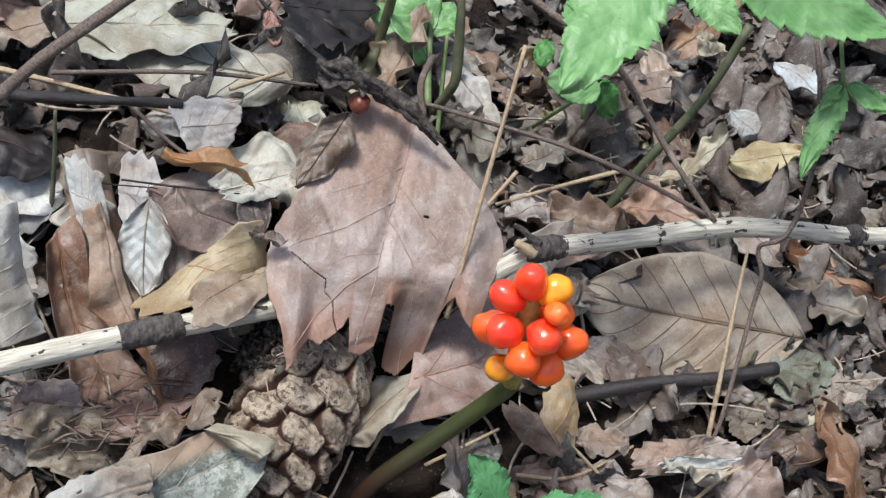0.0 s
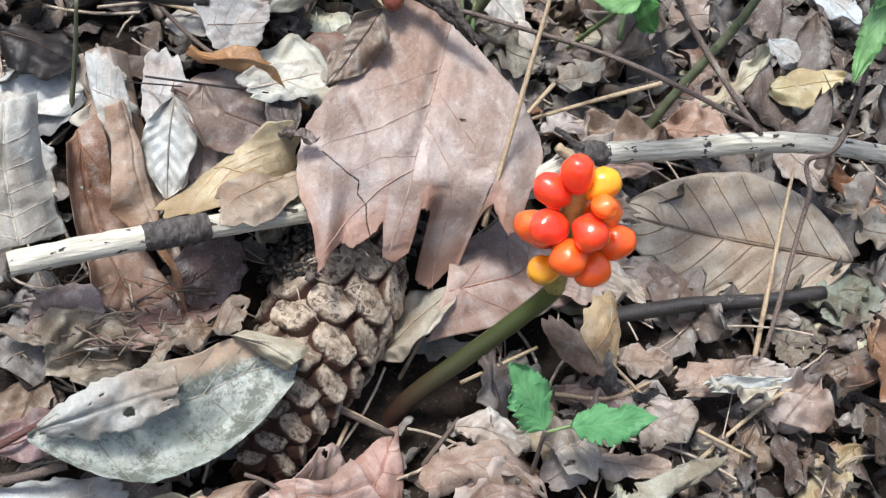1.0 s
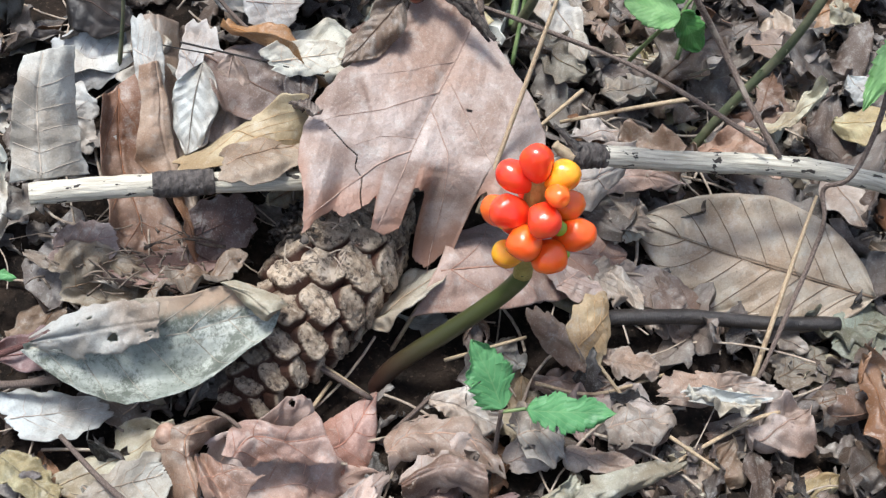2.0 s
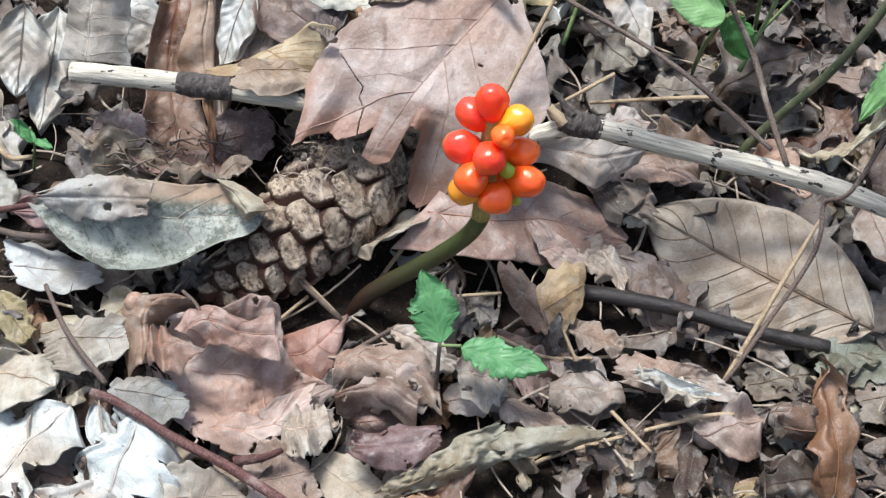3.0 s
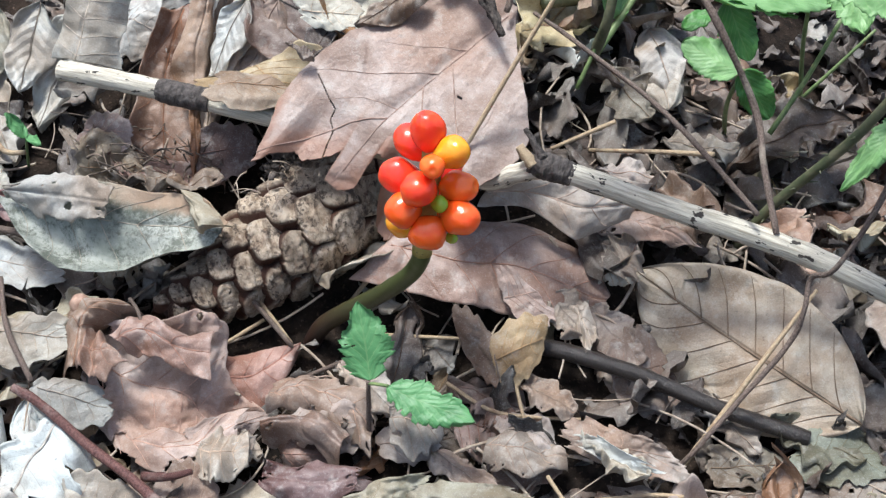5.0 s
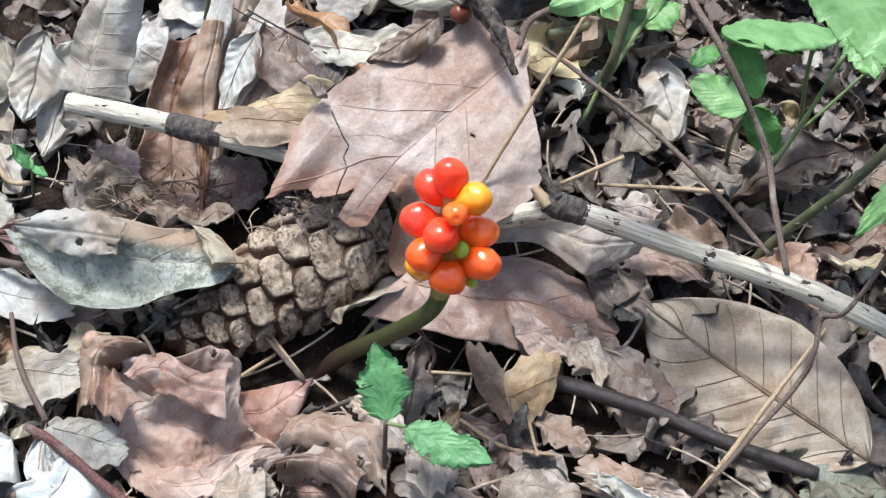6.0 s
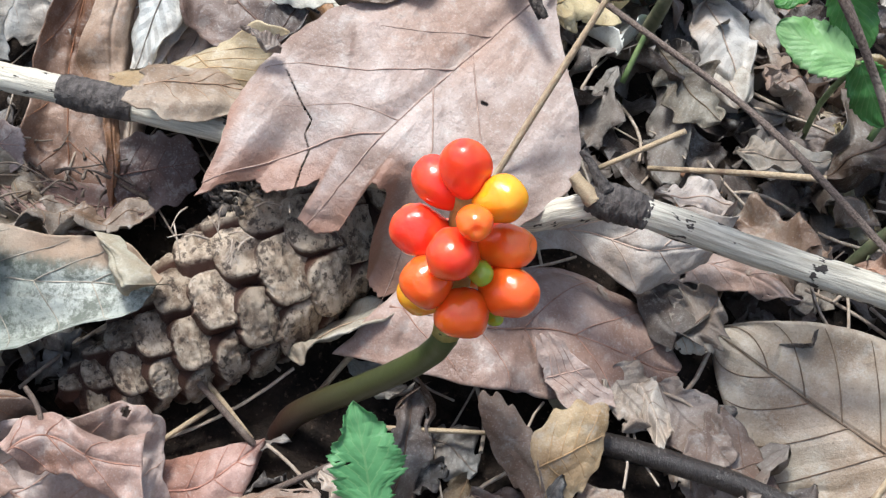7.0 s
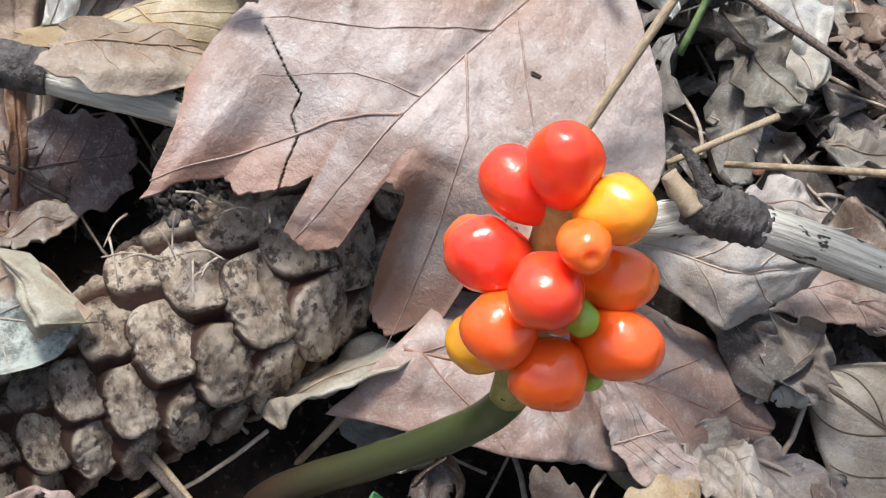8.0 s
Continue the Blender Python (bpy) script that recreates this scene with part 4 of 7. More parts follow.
rod("straw", [(0.0190, 0.2535, 0.0316), (0.0400, 0.2560, 0.0380), (0.0571, 0.2573, 0.0432)], (0.0006, 0.0008), STRAW, "thin dry straw lying behind the stick", "straw", sides=7, seed=16)
rod("straw", [(0.0115, 0.2438, 0.0346), (0.0249, 0.2575, 0.0420)], (0.0006, 0.0007), STRAW, "short broken straw behind the stick", "straw", sides=7, seed=17)
rod("straw", [(0.0852, 0.1960, -0.0165), (0.0945, 0.2290, 0.0120), (0.0985, 0.2420, 0.0240)], (0.0009, 0.0005), STRAW, "pale straw leaning over the beech leaf", "straw", sides=7, seed=18)
rod("brown_twig", [(0.0840, 0.1930, -0.0150), (0.0880, 0.1985, -0.0080), (0.0935, 0.2120, 0.0040), (0.0989, 0.2262, 0.0165), (0.1000, 0.2300, 0.0260), (0.0985, 0.2350, 0.0330), (0.1050, 0.2330, 0.0411), (0.1100, 0.2420, 0.0600), (0.1100, 0.2560, 0.0800), (0.1080, 0.2640, 0.0900)], (0.0007, 0.0008), BROWN_BARK, "thin crooked brown stem rising past the stick", "twig", sides=8, rough=0.3, seed=19)
rod("straw", [(0.0450, 0.1475, -0.0180), (0.0530, 0.1541, -0.0150), (0.0829, 0.1783, -0.0105), (0.0930, 0.1840, -0.0095)], (0.0007, 0.0006), STRAW, "long bent straw on crumbled leaves", "straw", sides=7, seed=20)
rod("bramble_twig", [(-0.0100, 0.2660, 0.0630), (0.0035, 0.2636, 0.0608), (0.0381, 0.2532, 0.0564), (0.0620, 0.2450, 0.0500), (0.0800, 0.2380, 0.0440)], (0.0006, 0.0008), BROWN_BARK, "thin thorny brown runner behind the stick", "twig", sides=8, rough=0.35, seed=21)
rod("bramble_twig", [(0.0850, 0.2412, 0.0375), (0.0740, 0.2530, 0.0480), (0.0645, 0.2635, 0.0587), (0.0480, 0.2640, 0.0830), (0.0300, 0.2760, 0.0900), (0.0100, 0.2950, 0.0960)], (0.0009, 0.0011), BROWN_BARK, "slanting dark brown bramble shoot above the stick", "twig", sides=8, rough=0.3, seed=22)

# ---- leaves that lie round the berries and the cone ----
fallen_leaf("beech", (0.1215, 0.2310, -0.0055), (0.0462, 0.2365, 0.0128), 0.0440, (0.45, 0.33, 0.225, 1), "large tan beech leaf with dark straight side veins", mat=BEECH, seed=3, fold=0.03, arch=-2.0, curl=-16.0, ripple=0.0015, roll=-38, rag=0.02, rim=0.03, nu=44, nv=26)
leaf_patch([(-0.0507, 0.2169, 0.0633), (-0.0897, 0.1953, 0.0435), (-0.0660, 0.1879, 0.0555), (-0.0485, 0.2129, 0.0450)], (0.47, 0.33, 0.175, 1), "yellowish folded leaf resting on the stick", seed=14, fold=0.08, rag=0.04, bulge=0.002)
leaf_patch([(-0.0695, 0.1939, 0.0600), (-0.0640, 0.1780, 0.0557), (-0.0455, 0.1991, 0.0524), (-0.0508, 0.2190, 0.0421)], (0.40, 0.275, 0.18, 1), "torn tan leaf scrap folded over the stick", seed=15, fold=0.12, rag=0.08, bulge=0.002)
# The broad leaf's shade is put into this leaf's colour.
fallen_leaf("beech", (-0.0506, 0.2101, 0.0606), (-0.0545, 0.2262, 0.0644), 0.0100, DARK, "leaf under the broad leaf, shade put into its dark colour", seed=16)
# pale leaves to the side of the rolled ones
fallen_leaf("beech", (-0.1496, 0.2058, 0.0464), (-0.1355, 0.1728, 0.0231), 0.0170, (0.62, 0.55, 0.46, 1), "pale grey-tan leaf with a dark midrib", mat=BEECH, seed=17, curl=-25, ripple=0.003, roll=-5)
fallen_leaf("oak", (-0.1028, 0.2360, 0.0696), (-0.0945, 0.2070, 0.0462), 0.0210, (0.60, 0.54, 0.46, 1), "pale upright dead leaf with folded edge", seed=18, tear=0.25, crumple=0.001, curl=40, roll=10, ripple=0.003)
fallen_leaf("beech", (-0.0816, 0.2235, 0.0658), (-0.0522, 0.2168, 0.0549), 0.0240, (0.20, 0.125, 0.095, 1), "dark brown leaf with a round gall mark", mat=SLICK, seed=20, curl=20, roll=24, holes=((0.3686, 0.4882, 0.0479),))
fallen_leaf("strap", (-0.0768, 0.2305, 0.0746), (-0.0452, 0.2236, 0.0621), 0.0150, (0.42, 0.22, 0.085, 1), "orange-brown curled leaf rim", seed=21, curl=110, roll=-20, mat=SLICK)
fallen_leaf("broad", (-0.0645, 0.2367, 0.0644), (-0.0359, 0.2339, 0.0594), 0.0260, (0.52, 0.44, 0.33, 1), "cream coloured leaf lying behind the broad leaf", seed=22, tear=0.15, crumple=0.001, curl=14, ripple=0.003)
fallen_leaf("beech", (-0.1307, 0.2338, 0.0571), (-0.1047, 0.2248, 0.0613), 0.0260, (0.60, 0.52, 0.44, 1), "pale tan leaf flat on the litter", seed=23, ripple=0.002)
fallen_leaf("beech", (-0.0279, 0.2367, 0.0831), (-0.0405, 0.2204, 0.0688), 0.0130, (0.25, 0.165, 0.11, 1), "small brown folded leaf against the broad leaf", mat=BEECH, seed=24, curl=-50, roll=-14)
fallen_leaf("beech", (-0.0431, 0.2730, 0.0690), (-0.1101, 0.2728, 0.0761), 0.0290, (0.42, 0.355, 0.26, 1), "long flat olive-tan leaf with ribs", mat=BEECH, seed=25, ripple=0.002)
fallen_leaf("oak", (-0.0573, 0.2560, 0.0706), (-0.0856, 0.2445, 0.0721), 0.0230, (0.47, 0.38, 0.30, 1), "tan dead leaf with a straight edge", seed=26, tear=0.25, crumple=0.002)
fallen_leaf("broad", (-0.0767, 0.3029, 0.0743), (-0.0889, 0.2827, 0.0782), 0.0200, BEIGE, "beige leaf farther up the bank", seed=27, tear=0.15, crumple=0.001, curl=25)
# Dark patch added where a hollow lies in shade.
fallen_leaf("broad", (-0.1262, 0.2356, 0.0744), (-0.1057, 0.2301, 0.0700), 0.0200, DARK, "dark leaf patch standing in for a shaded hollow", seed=28, tear=0.15, crumple=0.001, mat=HOLLOW_SHADE)
fallen_leaf("broad", (-0.1078, 0.2825, 0.0781), (-0.1341, 0.2786, 0.0735), 0.0240, TAN, "tan leaf farther up the bank", seed=29, tear=0.15, crumple=0.001)
fallen_leaf("beech", (-0.1380, 0.2278, 0.0498), (-0.1329, 0.2043, 0.0326), 0.0200, (0.58, 0.51, 0.43, 1), "pale crumpled leaf beside the stick's end", seed=30, curl=-30, ripple=0.004)
fallen_leaf("oak", (-0.1847, 0.1877, 0.0357), (-0.1440, 0.1662, 0.0236), 0.0240, (0.40, 0.34, 0.27, 1), "greyish dead leaf on the bank", seed=31, tear=0.25, crumple=0.001, curl=20)
fallen_leaf("beech", (-0.1226, 0.1404, 0.0210), (-0.0984, 0.1496, 0.0204), 0.0130, (0.19, 0.085, 0.075, 1), "dark wine-red leaf under the mouldy one", seed=33, curl=40, mat=SLICK)
fallen_leaf("broad", (-0.1015, 0.1718, 0.0273), (-0.0668, 0.1847, 0.0253), 0.0250, (0.27, 0.165, 0.14, 1), "brownish pink leaf in the shade of the stick", seed=34, tear=0.15, crumple=0.001)
fallen_leaf("beech", (-0.0875, 0.2211, 0.0555), (-0.0809, 0.2057, 0.0416), 0.0170, (0.55, 0.47, 0.39, 1), "pale narrow leaf behind the brown ones", mat=BEECH, seed=86, curl=-25)
fallen_leaf("broad", (-0.0698, 0.2268, 0.0573), (-0.0793, 0.2066, 0.0439), 0.0240, (0.42, 0.32, 0.26, 1), "pinkish tan leaf behind the broad leaf", seed=87, tear=0.15)
fallen_leaf("broad", (-0.1523, 0.1526, 0.0173), (-0.1311, 0.1461, 0.0128), 0.0220, (0.43, 0.38, 0.31, 1), "greyish crumpled leaf by the tiny seedling", seed=89, tear=0.25, crumple=0.0015)
fallen_leaf("oak", (-0.1631, 0.1735, 0.0294), (-0.1356, 0.1591, 0.0181), 0.0200, (0.46, 0.39, 0.32, 1), "pale crumpled leaf by the tiny seedling", seed=90, tear=0.25, crumple=0.0015)
fallen_leaf("scrap", (-0.1235, 0.1718, 0.0266), (-0.0951, 0.1692, 0.0229), 0.0060, (0.38, 0.30, 0.235, 1), "narrow rolled dry leaf", seed=91, curl=180)

mouldy = ruled_leaf([(-0.1100, 0.1365, 0.0300), (-0.0975, 0.1330, 0.0235), (-0.0850, 0.1325, 0.0190), (-0.0700, 0.1375, 0.0190), (-0.0575, 0.1465, 0.0230), (-0.0480, 0.1570, 0.0280)], [(-0.1100, 0.1385, 0.0305), (-0.0990, 0.1470, 0.0345), (-0.0870, 0.1540, 0.0350), (-0.0730, 0.1610, 0.0335), (-0.0590, 0.1690, 0.0310), (-0.0470, 0.1660, 0.0305)], GREY, "silvery grey-green mouldy leaf with a wavy edge", MOULDY, nu=110, nv=50, seed=10, rag=0.03, ripple=0.0026, crumple=0.0008, bulge=-0.0024, curl=(0.0026, 0.0), veins=6, rib=0.62)
bpy.context.view_layer.update()
ruled_leaf([(-0.1070, 0.1380, 0.0310), (-0.0960, 0.1385, 0.0285), (-0.0860, 0.1420, 0.0285), (-0.0760, 0.1475, 0.0300)], [(-0.1080, 0.1400, 0.0330), (-0.0970, 0.1470, 0.0375), (-0.0860, 0.1520, 0.0385), (-0.0770, 0.1545, 0.0365)], (0.38, 0.325, 0.27, 1), "pale ragged fold of the blade", None, nu=60, nv=26, seed=84, tear=0.5, rag=0.12, ripple=0.0016, crumple=0.0012, bulge=0.0025, holes=((0.63, 0.30, 0.045),), veins=0, parent=mouldy, name="folded_rim")
ruled_leaf([(-0.0654, 0.1688, 0.031), (-0.058, 0.1637, 0.031), (-0.0514, 0.1588, 0.03), (-0.0494, 0.1594, 0.029)], [(-0.0617, 0.1676, 0.034), (-0.0508, 0.1629, 0.036), (-0.0454, 0.1612, 0.034), (-0.0449, 0.1645, 0.031)], (0.42, 0.35, 0.24, 1), "curled tan tip", None, nu=40, nv=24, seed=11, rag=0.05, ripple=0.001, bulge=0.002, curl=(0.0, -0.003), veins=0, parent=mouldy, name="curled_tip")
ruled_leaf([(-0.0860, 0.1560, 0.0330), (-0.0740, 0.1610, 0.0330), (-0.0620, 0.1660, 0.0310)], [(-0.0830, 0.1680, 0.0290), (-0.0730, 0.1740, 0.0290), (-0.0600, 0.1800, 0.0300)], (0.22, 0.15, 0.10, 1), "brown mouldering leaf beside the cone", None, seed=85, tear=0.7, rag=0.12, ripple=0.002, crumple=0.002)
rolled = ruled_leaf([(-0.1080, 0.2073, 0.0600), (-0.1067, 0.1971, 0.0504), (-0.1050, 0.1902, 0.0420), (-0.1020, 0.1847, 0.0370), (-0.1007, 0.1791, 0.0314), (-0.0971, 0.1758, 0.0255), (-0.0870, 0.1771, 0.0186)], [(-0.0997, 0.2167, 0.0628), (-0.0972, 0.2075, 0.0540), (-0.0943, 0.2002, 0.0444), (-0.0895, 0.1952, 0.0380), (-0.0840, 0.1911, 0.0314), (-0.0807, 0.1875, 0.0255), (-0.0778, 0.1831, 0.0180)], (0.25, 0.115, 0.06, 1), "rolled two-toned brown leaf hanging behind the stick", SLICK_PLAIN, nu=90, seed=12, rag=0.04, ripple=0.0012, crumple=0.0010, bulge=-0.002, curl=(0.003, 0.0), fold=0.10, veins=3)
bpy.context.view_layer.update()
ruled_leaf([(-0.0976, 0.2116, 0.0685), (-0.0951, 0.2037, 0.0602), (-0.0944, 0.1960, 0.0520), (-0.0904, 0.1933, 0.0460), (-0.0851, 0.1899, 0.0410)], [(-0.0935, 0.2183, 0.0659), (-0.0911, 0.2133, 0.0604), (-0.0887, 0.2085, 0.0548), (-0.0856, 0.2022, 0.0458), (-0.0817, 0.1958, 0.0390)], (0.44, 0.265, 0.165, 1), "lighter tan flap folded over", SLICK_PLAIN, nu=70, seed=112, rag=0.04, ripple=0.0010, crumple=0.0008, bulge=0.003, curl=(-0.002, -0.003), fold=0.08, veins=0, parent=rolled, name="folded_half")
ruled_leaf([(-0.0858, 0.1911, 0.0400), (-0.0802, 0.1852, 0.0310), (-0.0757, 0.1806, 0.0216)], [(-0.0838, 0.1943, 0.0390), (-0.0787, 0.1878, 0.0300), (-0.0751, 0.1822, 0.0202)], (0.40, 0.21, 0.115, 1), "orange-tan turned edge", SLICK_PLAIN, nu=50, nv=14, seed=113, rag=0.03, ripple=0.0006, crumple=0.0005, bulge=0.001, veins=0, parent=rolled, name="turned_edge")
ruled_leaf([(-0.1080, 0.2330, 0.0690), (-0.1020, 0.2180, 0.0560), (-0.0930, 0.2040, 0.0430), (-0.0830, 0.1930, 0.0320)], [(-0.0950, 0.2400, 0.0640), (-0.0900, 0.2230, 0.0520), (-0.0840, 0.2080, 0.0410), (-0.0790, 0.1950, 0.0310)], (0.46, 0.30, 0.20, 1), "long light brown curled leaf behind the stick", SLICK_PLAIN, seed=13, rag=0.03, crumple=0.0008, bulge=0.004, curl=(-0.003, 0.0), veins=0)
folded = leaf_patch(label="wrinkled orange-tan leaf folded upright", corners=[(0.0269, 0.1893, 0.0118), (0.0374, 0.1806, -0.0003), (0.0432, 0.1899, 0.0031), (0.0393, 0.2014, 0.0168)], colour=(0.48, 0.32, 0.16, 1), wrinkle=0.0012, fold=0.12, rag=0.05, seed=8)
leaf_patch([(0.0153, 0.1869, 0.0191), (0.0254, 0.1824, 0.0020), (0.0377, 0.1808, -0.0003), (0.0274, 0.1891, 0.0127)], (0.23, 0.135, 0.085, 1), "rust-brown underside", seed=7, parent=folded, fold=0.06, rag=0.05, name="folded_half")
ruled_leaf([(-0.0124, 0.178, 0.02), (0.0139, 0.1884, 0.0155), (0.0229, 0.1973, 0.0105), (0.0385, 0.2095, 0.0045), (0.0440, 0.2215, 0.0040)], [(-0.0071, 0.205, 0.028), (0.0036, 0.2147, 0.024), (0.0148, 0.2294, 0.019), (0.0335, 0.2330, 0.0125), (0.0445, 0.2285, 0.0065)], (0.35, 0.205, 0.15, 1), "wide pinkish-brown dead leaf lying under the berries", SLICK_PLAIN, nu=80, nv=44, seed=5, rag=0.025, ripple=0.0012, crumple=0.0008, bulge=0.003, curl=(0.0, -0.002), veins=5, rib=0.45)
leaf_patch([(0.0183, 0.2034, 0.0183), (0.0307, 0.1981, 0.0078), (0.0400, 0.2074, 0.0061), (0.0210, 0.2079, 0.0191)], (0.40, 0.28, 0.23, 1), "pinkish torn leaf scrap standing on a leaf", seed=9, fold=0.15, rag=0.10)
ruled_leaf([(0.0063, 0.2133, 0.03), (0.0174, 0.2226, 0.028), (0.0328, 0.2253, 0.022), (0.0396, 0.2425, 0.022)], [(0.0072, 0.2193, 0.036), (0.0176, 0.228, 0.036), (0.0308, 0.2385, 0.036), (0.0438, 0.2485, 0.033)], (0.55, 0.43, 0.35, 1), "pale pinkish leaf lying under the pale stick", None, seed=99, rag=0.04, ripple=0.0012, crumple=0.001, veins=4)
pinkish = ruled_leaf([(-0.0598, 0.1157, 0.002), (-0.0434, 0.1094, -0.006), (-0.0317, 0.1119, -0.013), (-0.0262, 0.1219, -0.018), (-0.0236, 0.1391, -0.019)], [(-0.0651, 0.1288, 0.01), (-0.053, 0.1395, 0.008), (-0.0418, 0.1523, 0.003), (-0.0338, 0.1446, -0.008), (-0.0191, 0.1448, -0.014)], (0.50, 0.33, 0.26, 1), "big crumpled pinkish-brown leaf", None, nu=110, nv=80, seed=36, rag=0.07, ripple=0.0014, crumple=0.0020, curl=(0.003, 0.003), fold=0.20, tear=0.75, veins=6)

ruled_leaf([(-0.0623, 0.1118, 0.004), (-0.0702, 0.1212, 0.01), (-0.072, 0.1267, 0.016), (-0.0656, 0.135, 0.014)], [(-0.0593, 0.1191, 0.004), (-0.0621, 0.1263, 0.008), (-0.0594, 0.1303, 0.012), (-0.0551, 0.1385, 0.01)], (0.33, 0.20, 0.13, 1), "brown leaf edge curled over in front of the cone", SLICK_PLAIN, seed=37, rag=0.05, ripple=0.002, crumple=0.002, bulge=0.006, curl=(-0.004, -0.003), veins=3)
ruled_leaf([(-0.0317, 0.1368, -0.012), (-0.0212, 0.1434, -0.014), (-0.0203, 0.155, -0.009), (-0.0221, 0.1649, -0.004)], [(-0.0389, 0.1466, -0.003), (-0.0341, 0.1539, -0.004), (-0.0285, 0.1605, -0.004), (-0.0235, 0.1662, -0.004)], (0.42, 0.215, 0.16, 1), "reddish pink pointed leaf at the foot of the stalk", None, seed=38, rag=0.03, ripple=0.001, crumple=0.0008, bulge=0.003, veins=4, rib=0.6)
leaf_patch([(-0.0301, 0.1245, -0.0067), (-0.0226, 0.1185, -0.0101), (-0.0128, 0.1421, -0.0106), (-0.0185, 0.1407, -0.0062)], (0.42, 0.29, 0.235, 1), "flat pinkish leaf edge below the reddish one", seed=138, fold=0.15, rag=0.10)
leaf_patch([(-0.0159, 0.1168, -0.0050), (-0.0101, 0.1207, -0.0116), (-0.0084, 0.1236, -0.0096), (-0.0104, 0.1334, -0.0025)], (0.50, 0.40, 0.32, 1), "pale torn leaf flap", seed=139, fold=0.3, rag=0.10)
leaf_patch([(-0.0119, 0.1394, -0.0053), (-0.0011, 0.1380, -0.0143), (0.0147, 0.1486, -0.0106), (0.0036, 0.1577, -0.0016)], (0.40, 0.29, 0.235, 1), "torn pinkish-tan leaf beside the seedling", seed=140, fold=0.2, rag=0.12, rib=[((0.2, 0.1), (0.5, 0.95))])
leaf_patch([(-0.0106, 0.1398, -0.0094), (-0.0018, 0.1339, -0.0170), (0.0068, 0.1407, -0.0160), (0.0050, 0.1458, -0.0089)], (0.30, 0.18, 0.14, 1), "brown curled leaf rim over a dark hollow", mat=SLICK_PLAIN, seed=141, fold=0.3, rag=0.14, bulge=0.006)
leaf_patch([(0.0144, 0.1541, -0.0052), (0.0208, 0.1484, -0.0108), (0.0335, 0.1559, -0.0099), (0.0277, 0.1648, -0.0034)], (0.36, 0.275, 0.225, 1), "rounded grey-tan leaf behind the seedling", seed=142, fold=0.1, rag=0.08, bulge=0.002)
wrinkled = leaf_patch(label="long wrinkled greyish tan leaf, rolled lengthwise", corners=[(0.0130, 0.1167, -0.0100), (0.0199, 0.1185, -0.0140), (0.0469, 0.1467, -0.0101), (0.0319, 0.1467, -0.0036)], colour=(0.31, 0.26, 0.17, 1), wrinkle=0.006, fold=0.3, rag=0.12, bulge=0.006, seed=42, nu=40, nv=70)
leaf_patch([(0.0333, 0.1424, -0.0043), (0.0406, 0.1402, -0.0107), (0.0612, 0.1600, -0.0089), (0.0508, 0.1563, -0.0048)], (0.29, 0.24, 0.16, 1), "", seed=142, parent=wrinkled, wrinkle=0.005, fold=0.3, rag=0.12, bulge=0.005, name="rolled_end")
flaky = leaf_patch(label="flaky pinkish-tan leaf with a ragged edge", corners=[(0.0556, 0.1828, -0.0005), (0.0631, 0.1791, -0.0082), (0.0993, 0.1889, -0.0076), (0.0737, 0.1897, -0.0002)], colour=(0.40, 0.29, 0.225, 1), wrinkle=0.0025, fold=0.25, rag=0.14, seed=56, nu=34, nv=60)
leaf_patch([(0.0636, 0.1798, 0.0018), (0.0693, 0.1772, -0.0032), (0.0896, 0.1838, -0.0029), (0.0745, 0.1820, 0.0017)], (0.62, 0.56, 0.48, 1), "flaking cream crust", seed=57, parent=flaky, rag=0.3, fold=0.35, wrinkle=0.003, name="crust")
leaf_patch([(0.1029, 0.1830, -0.0003), (0.1078, 0.1839, -0.0126), (0.1206, 0.1944, -0.0134), (0.1154, 0.1941, -0.0030)], (0.24, 0.145, 0.10, 1), "dark brown leaf standing on edge", mat=SLICK_PLAIN, seed=143, fold=0.15, rag=0.06, bulge=0.005)
leaf_patch([(0.1059, 0.2220, -0.0071), (0.1153, 0.2086, -0.0127), (0.1329, 0.2208, -0.0139), (0.1225, 0.2377, -0.0110)], (0.163, 0.158, 0.102, 1), "grey-green faded lobed leaf with ragged edge", seed=60, fold=0.08, rag=0.16)
leaf_patch([(0.0511, 0.2115, 0.0022), (0.0651, 0.1998, -0.0092), (0.0798, 0.2127, -0.0106), (0.0577, 0.2250, 0.0048)], (0.21, 0.14, 0.105, 1), "dark brown leaf between the twig and the beech leaf", mat=SLICK_PLAIN, seed=144, fold=0.15, rag=0.08)
leaf_patch([(-0.0626, 0.1032, 0.0106), (-0.0535, 0.0963, 0.0024), (-0.0409, 0.1093, -0.0006), (-0.0512, 0.1151, 0.0058)], (0.32, 0.29, 0.245, 1), "grey lobed leaf under the reddish twig", seed=145, fold=0.1, rag=0.14, rib=[((0.2, 0.1), (0.6, 0.95))])
leaf_patch([(-0.0885, 0.1087, 0.0126), (-0.0764, 0.1010, 0.0060), (-0.0652, 0.1174, 0.0053), (-0.0741, 0.1242, 0.0136)], (0.42, 0.35, 0.27, 1), "dull tan lobed leaf beside the mouldy one", seed=146, fold=0.12, rag=0.16, rib=[((0.2, 0.2), (0.6, 0.95))])
leaf_patch([(-0.0106, 0.1190, -0.0116), (0.0035, 0.1078, -0.0160), (0.0178, 0.1206, -0.0180), (-0.0035, 0.1250, -0.0098)], (0.50, 0.43, 0.33, 1), "beige leaf with pale veins in front", seed=150, fold=0.15, rag=0.08, rib=[((0.2, 0.3), (0.9, 0.6))])
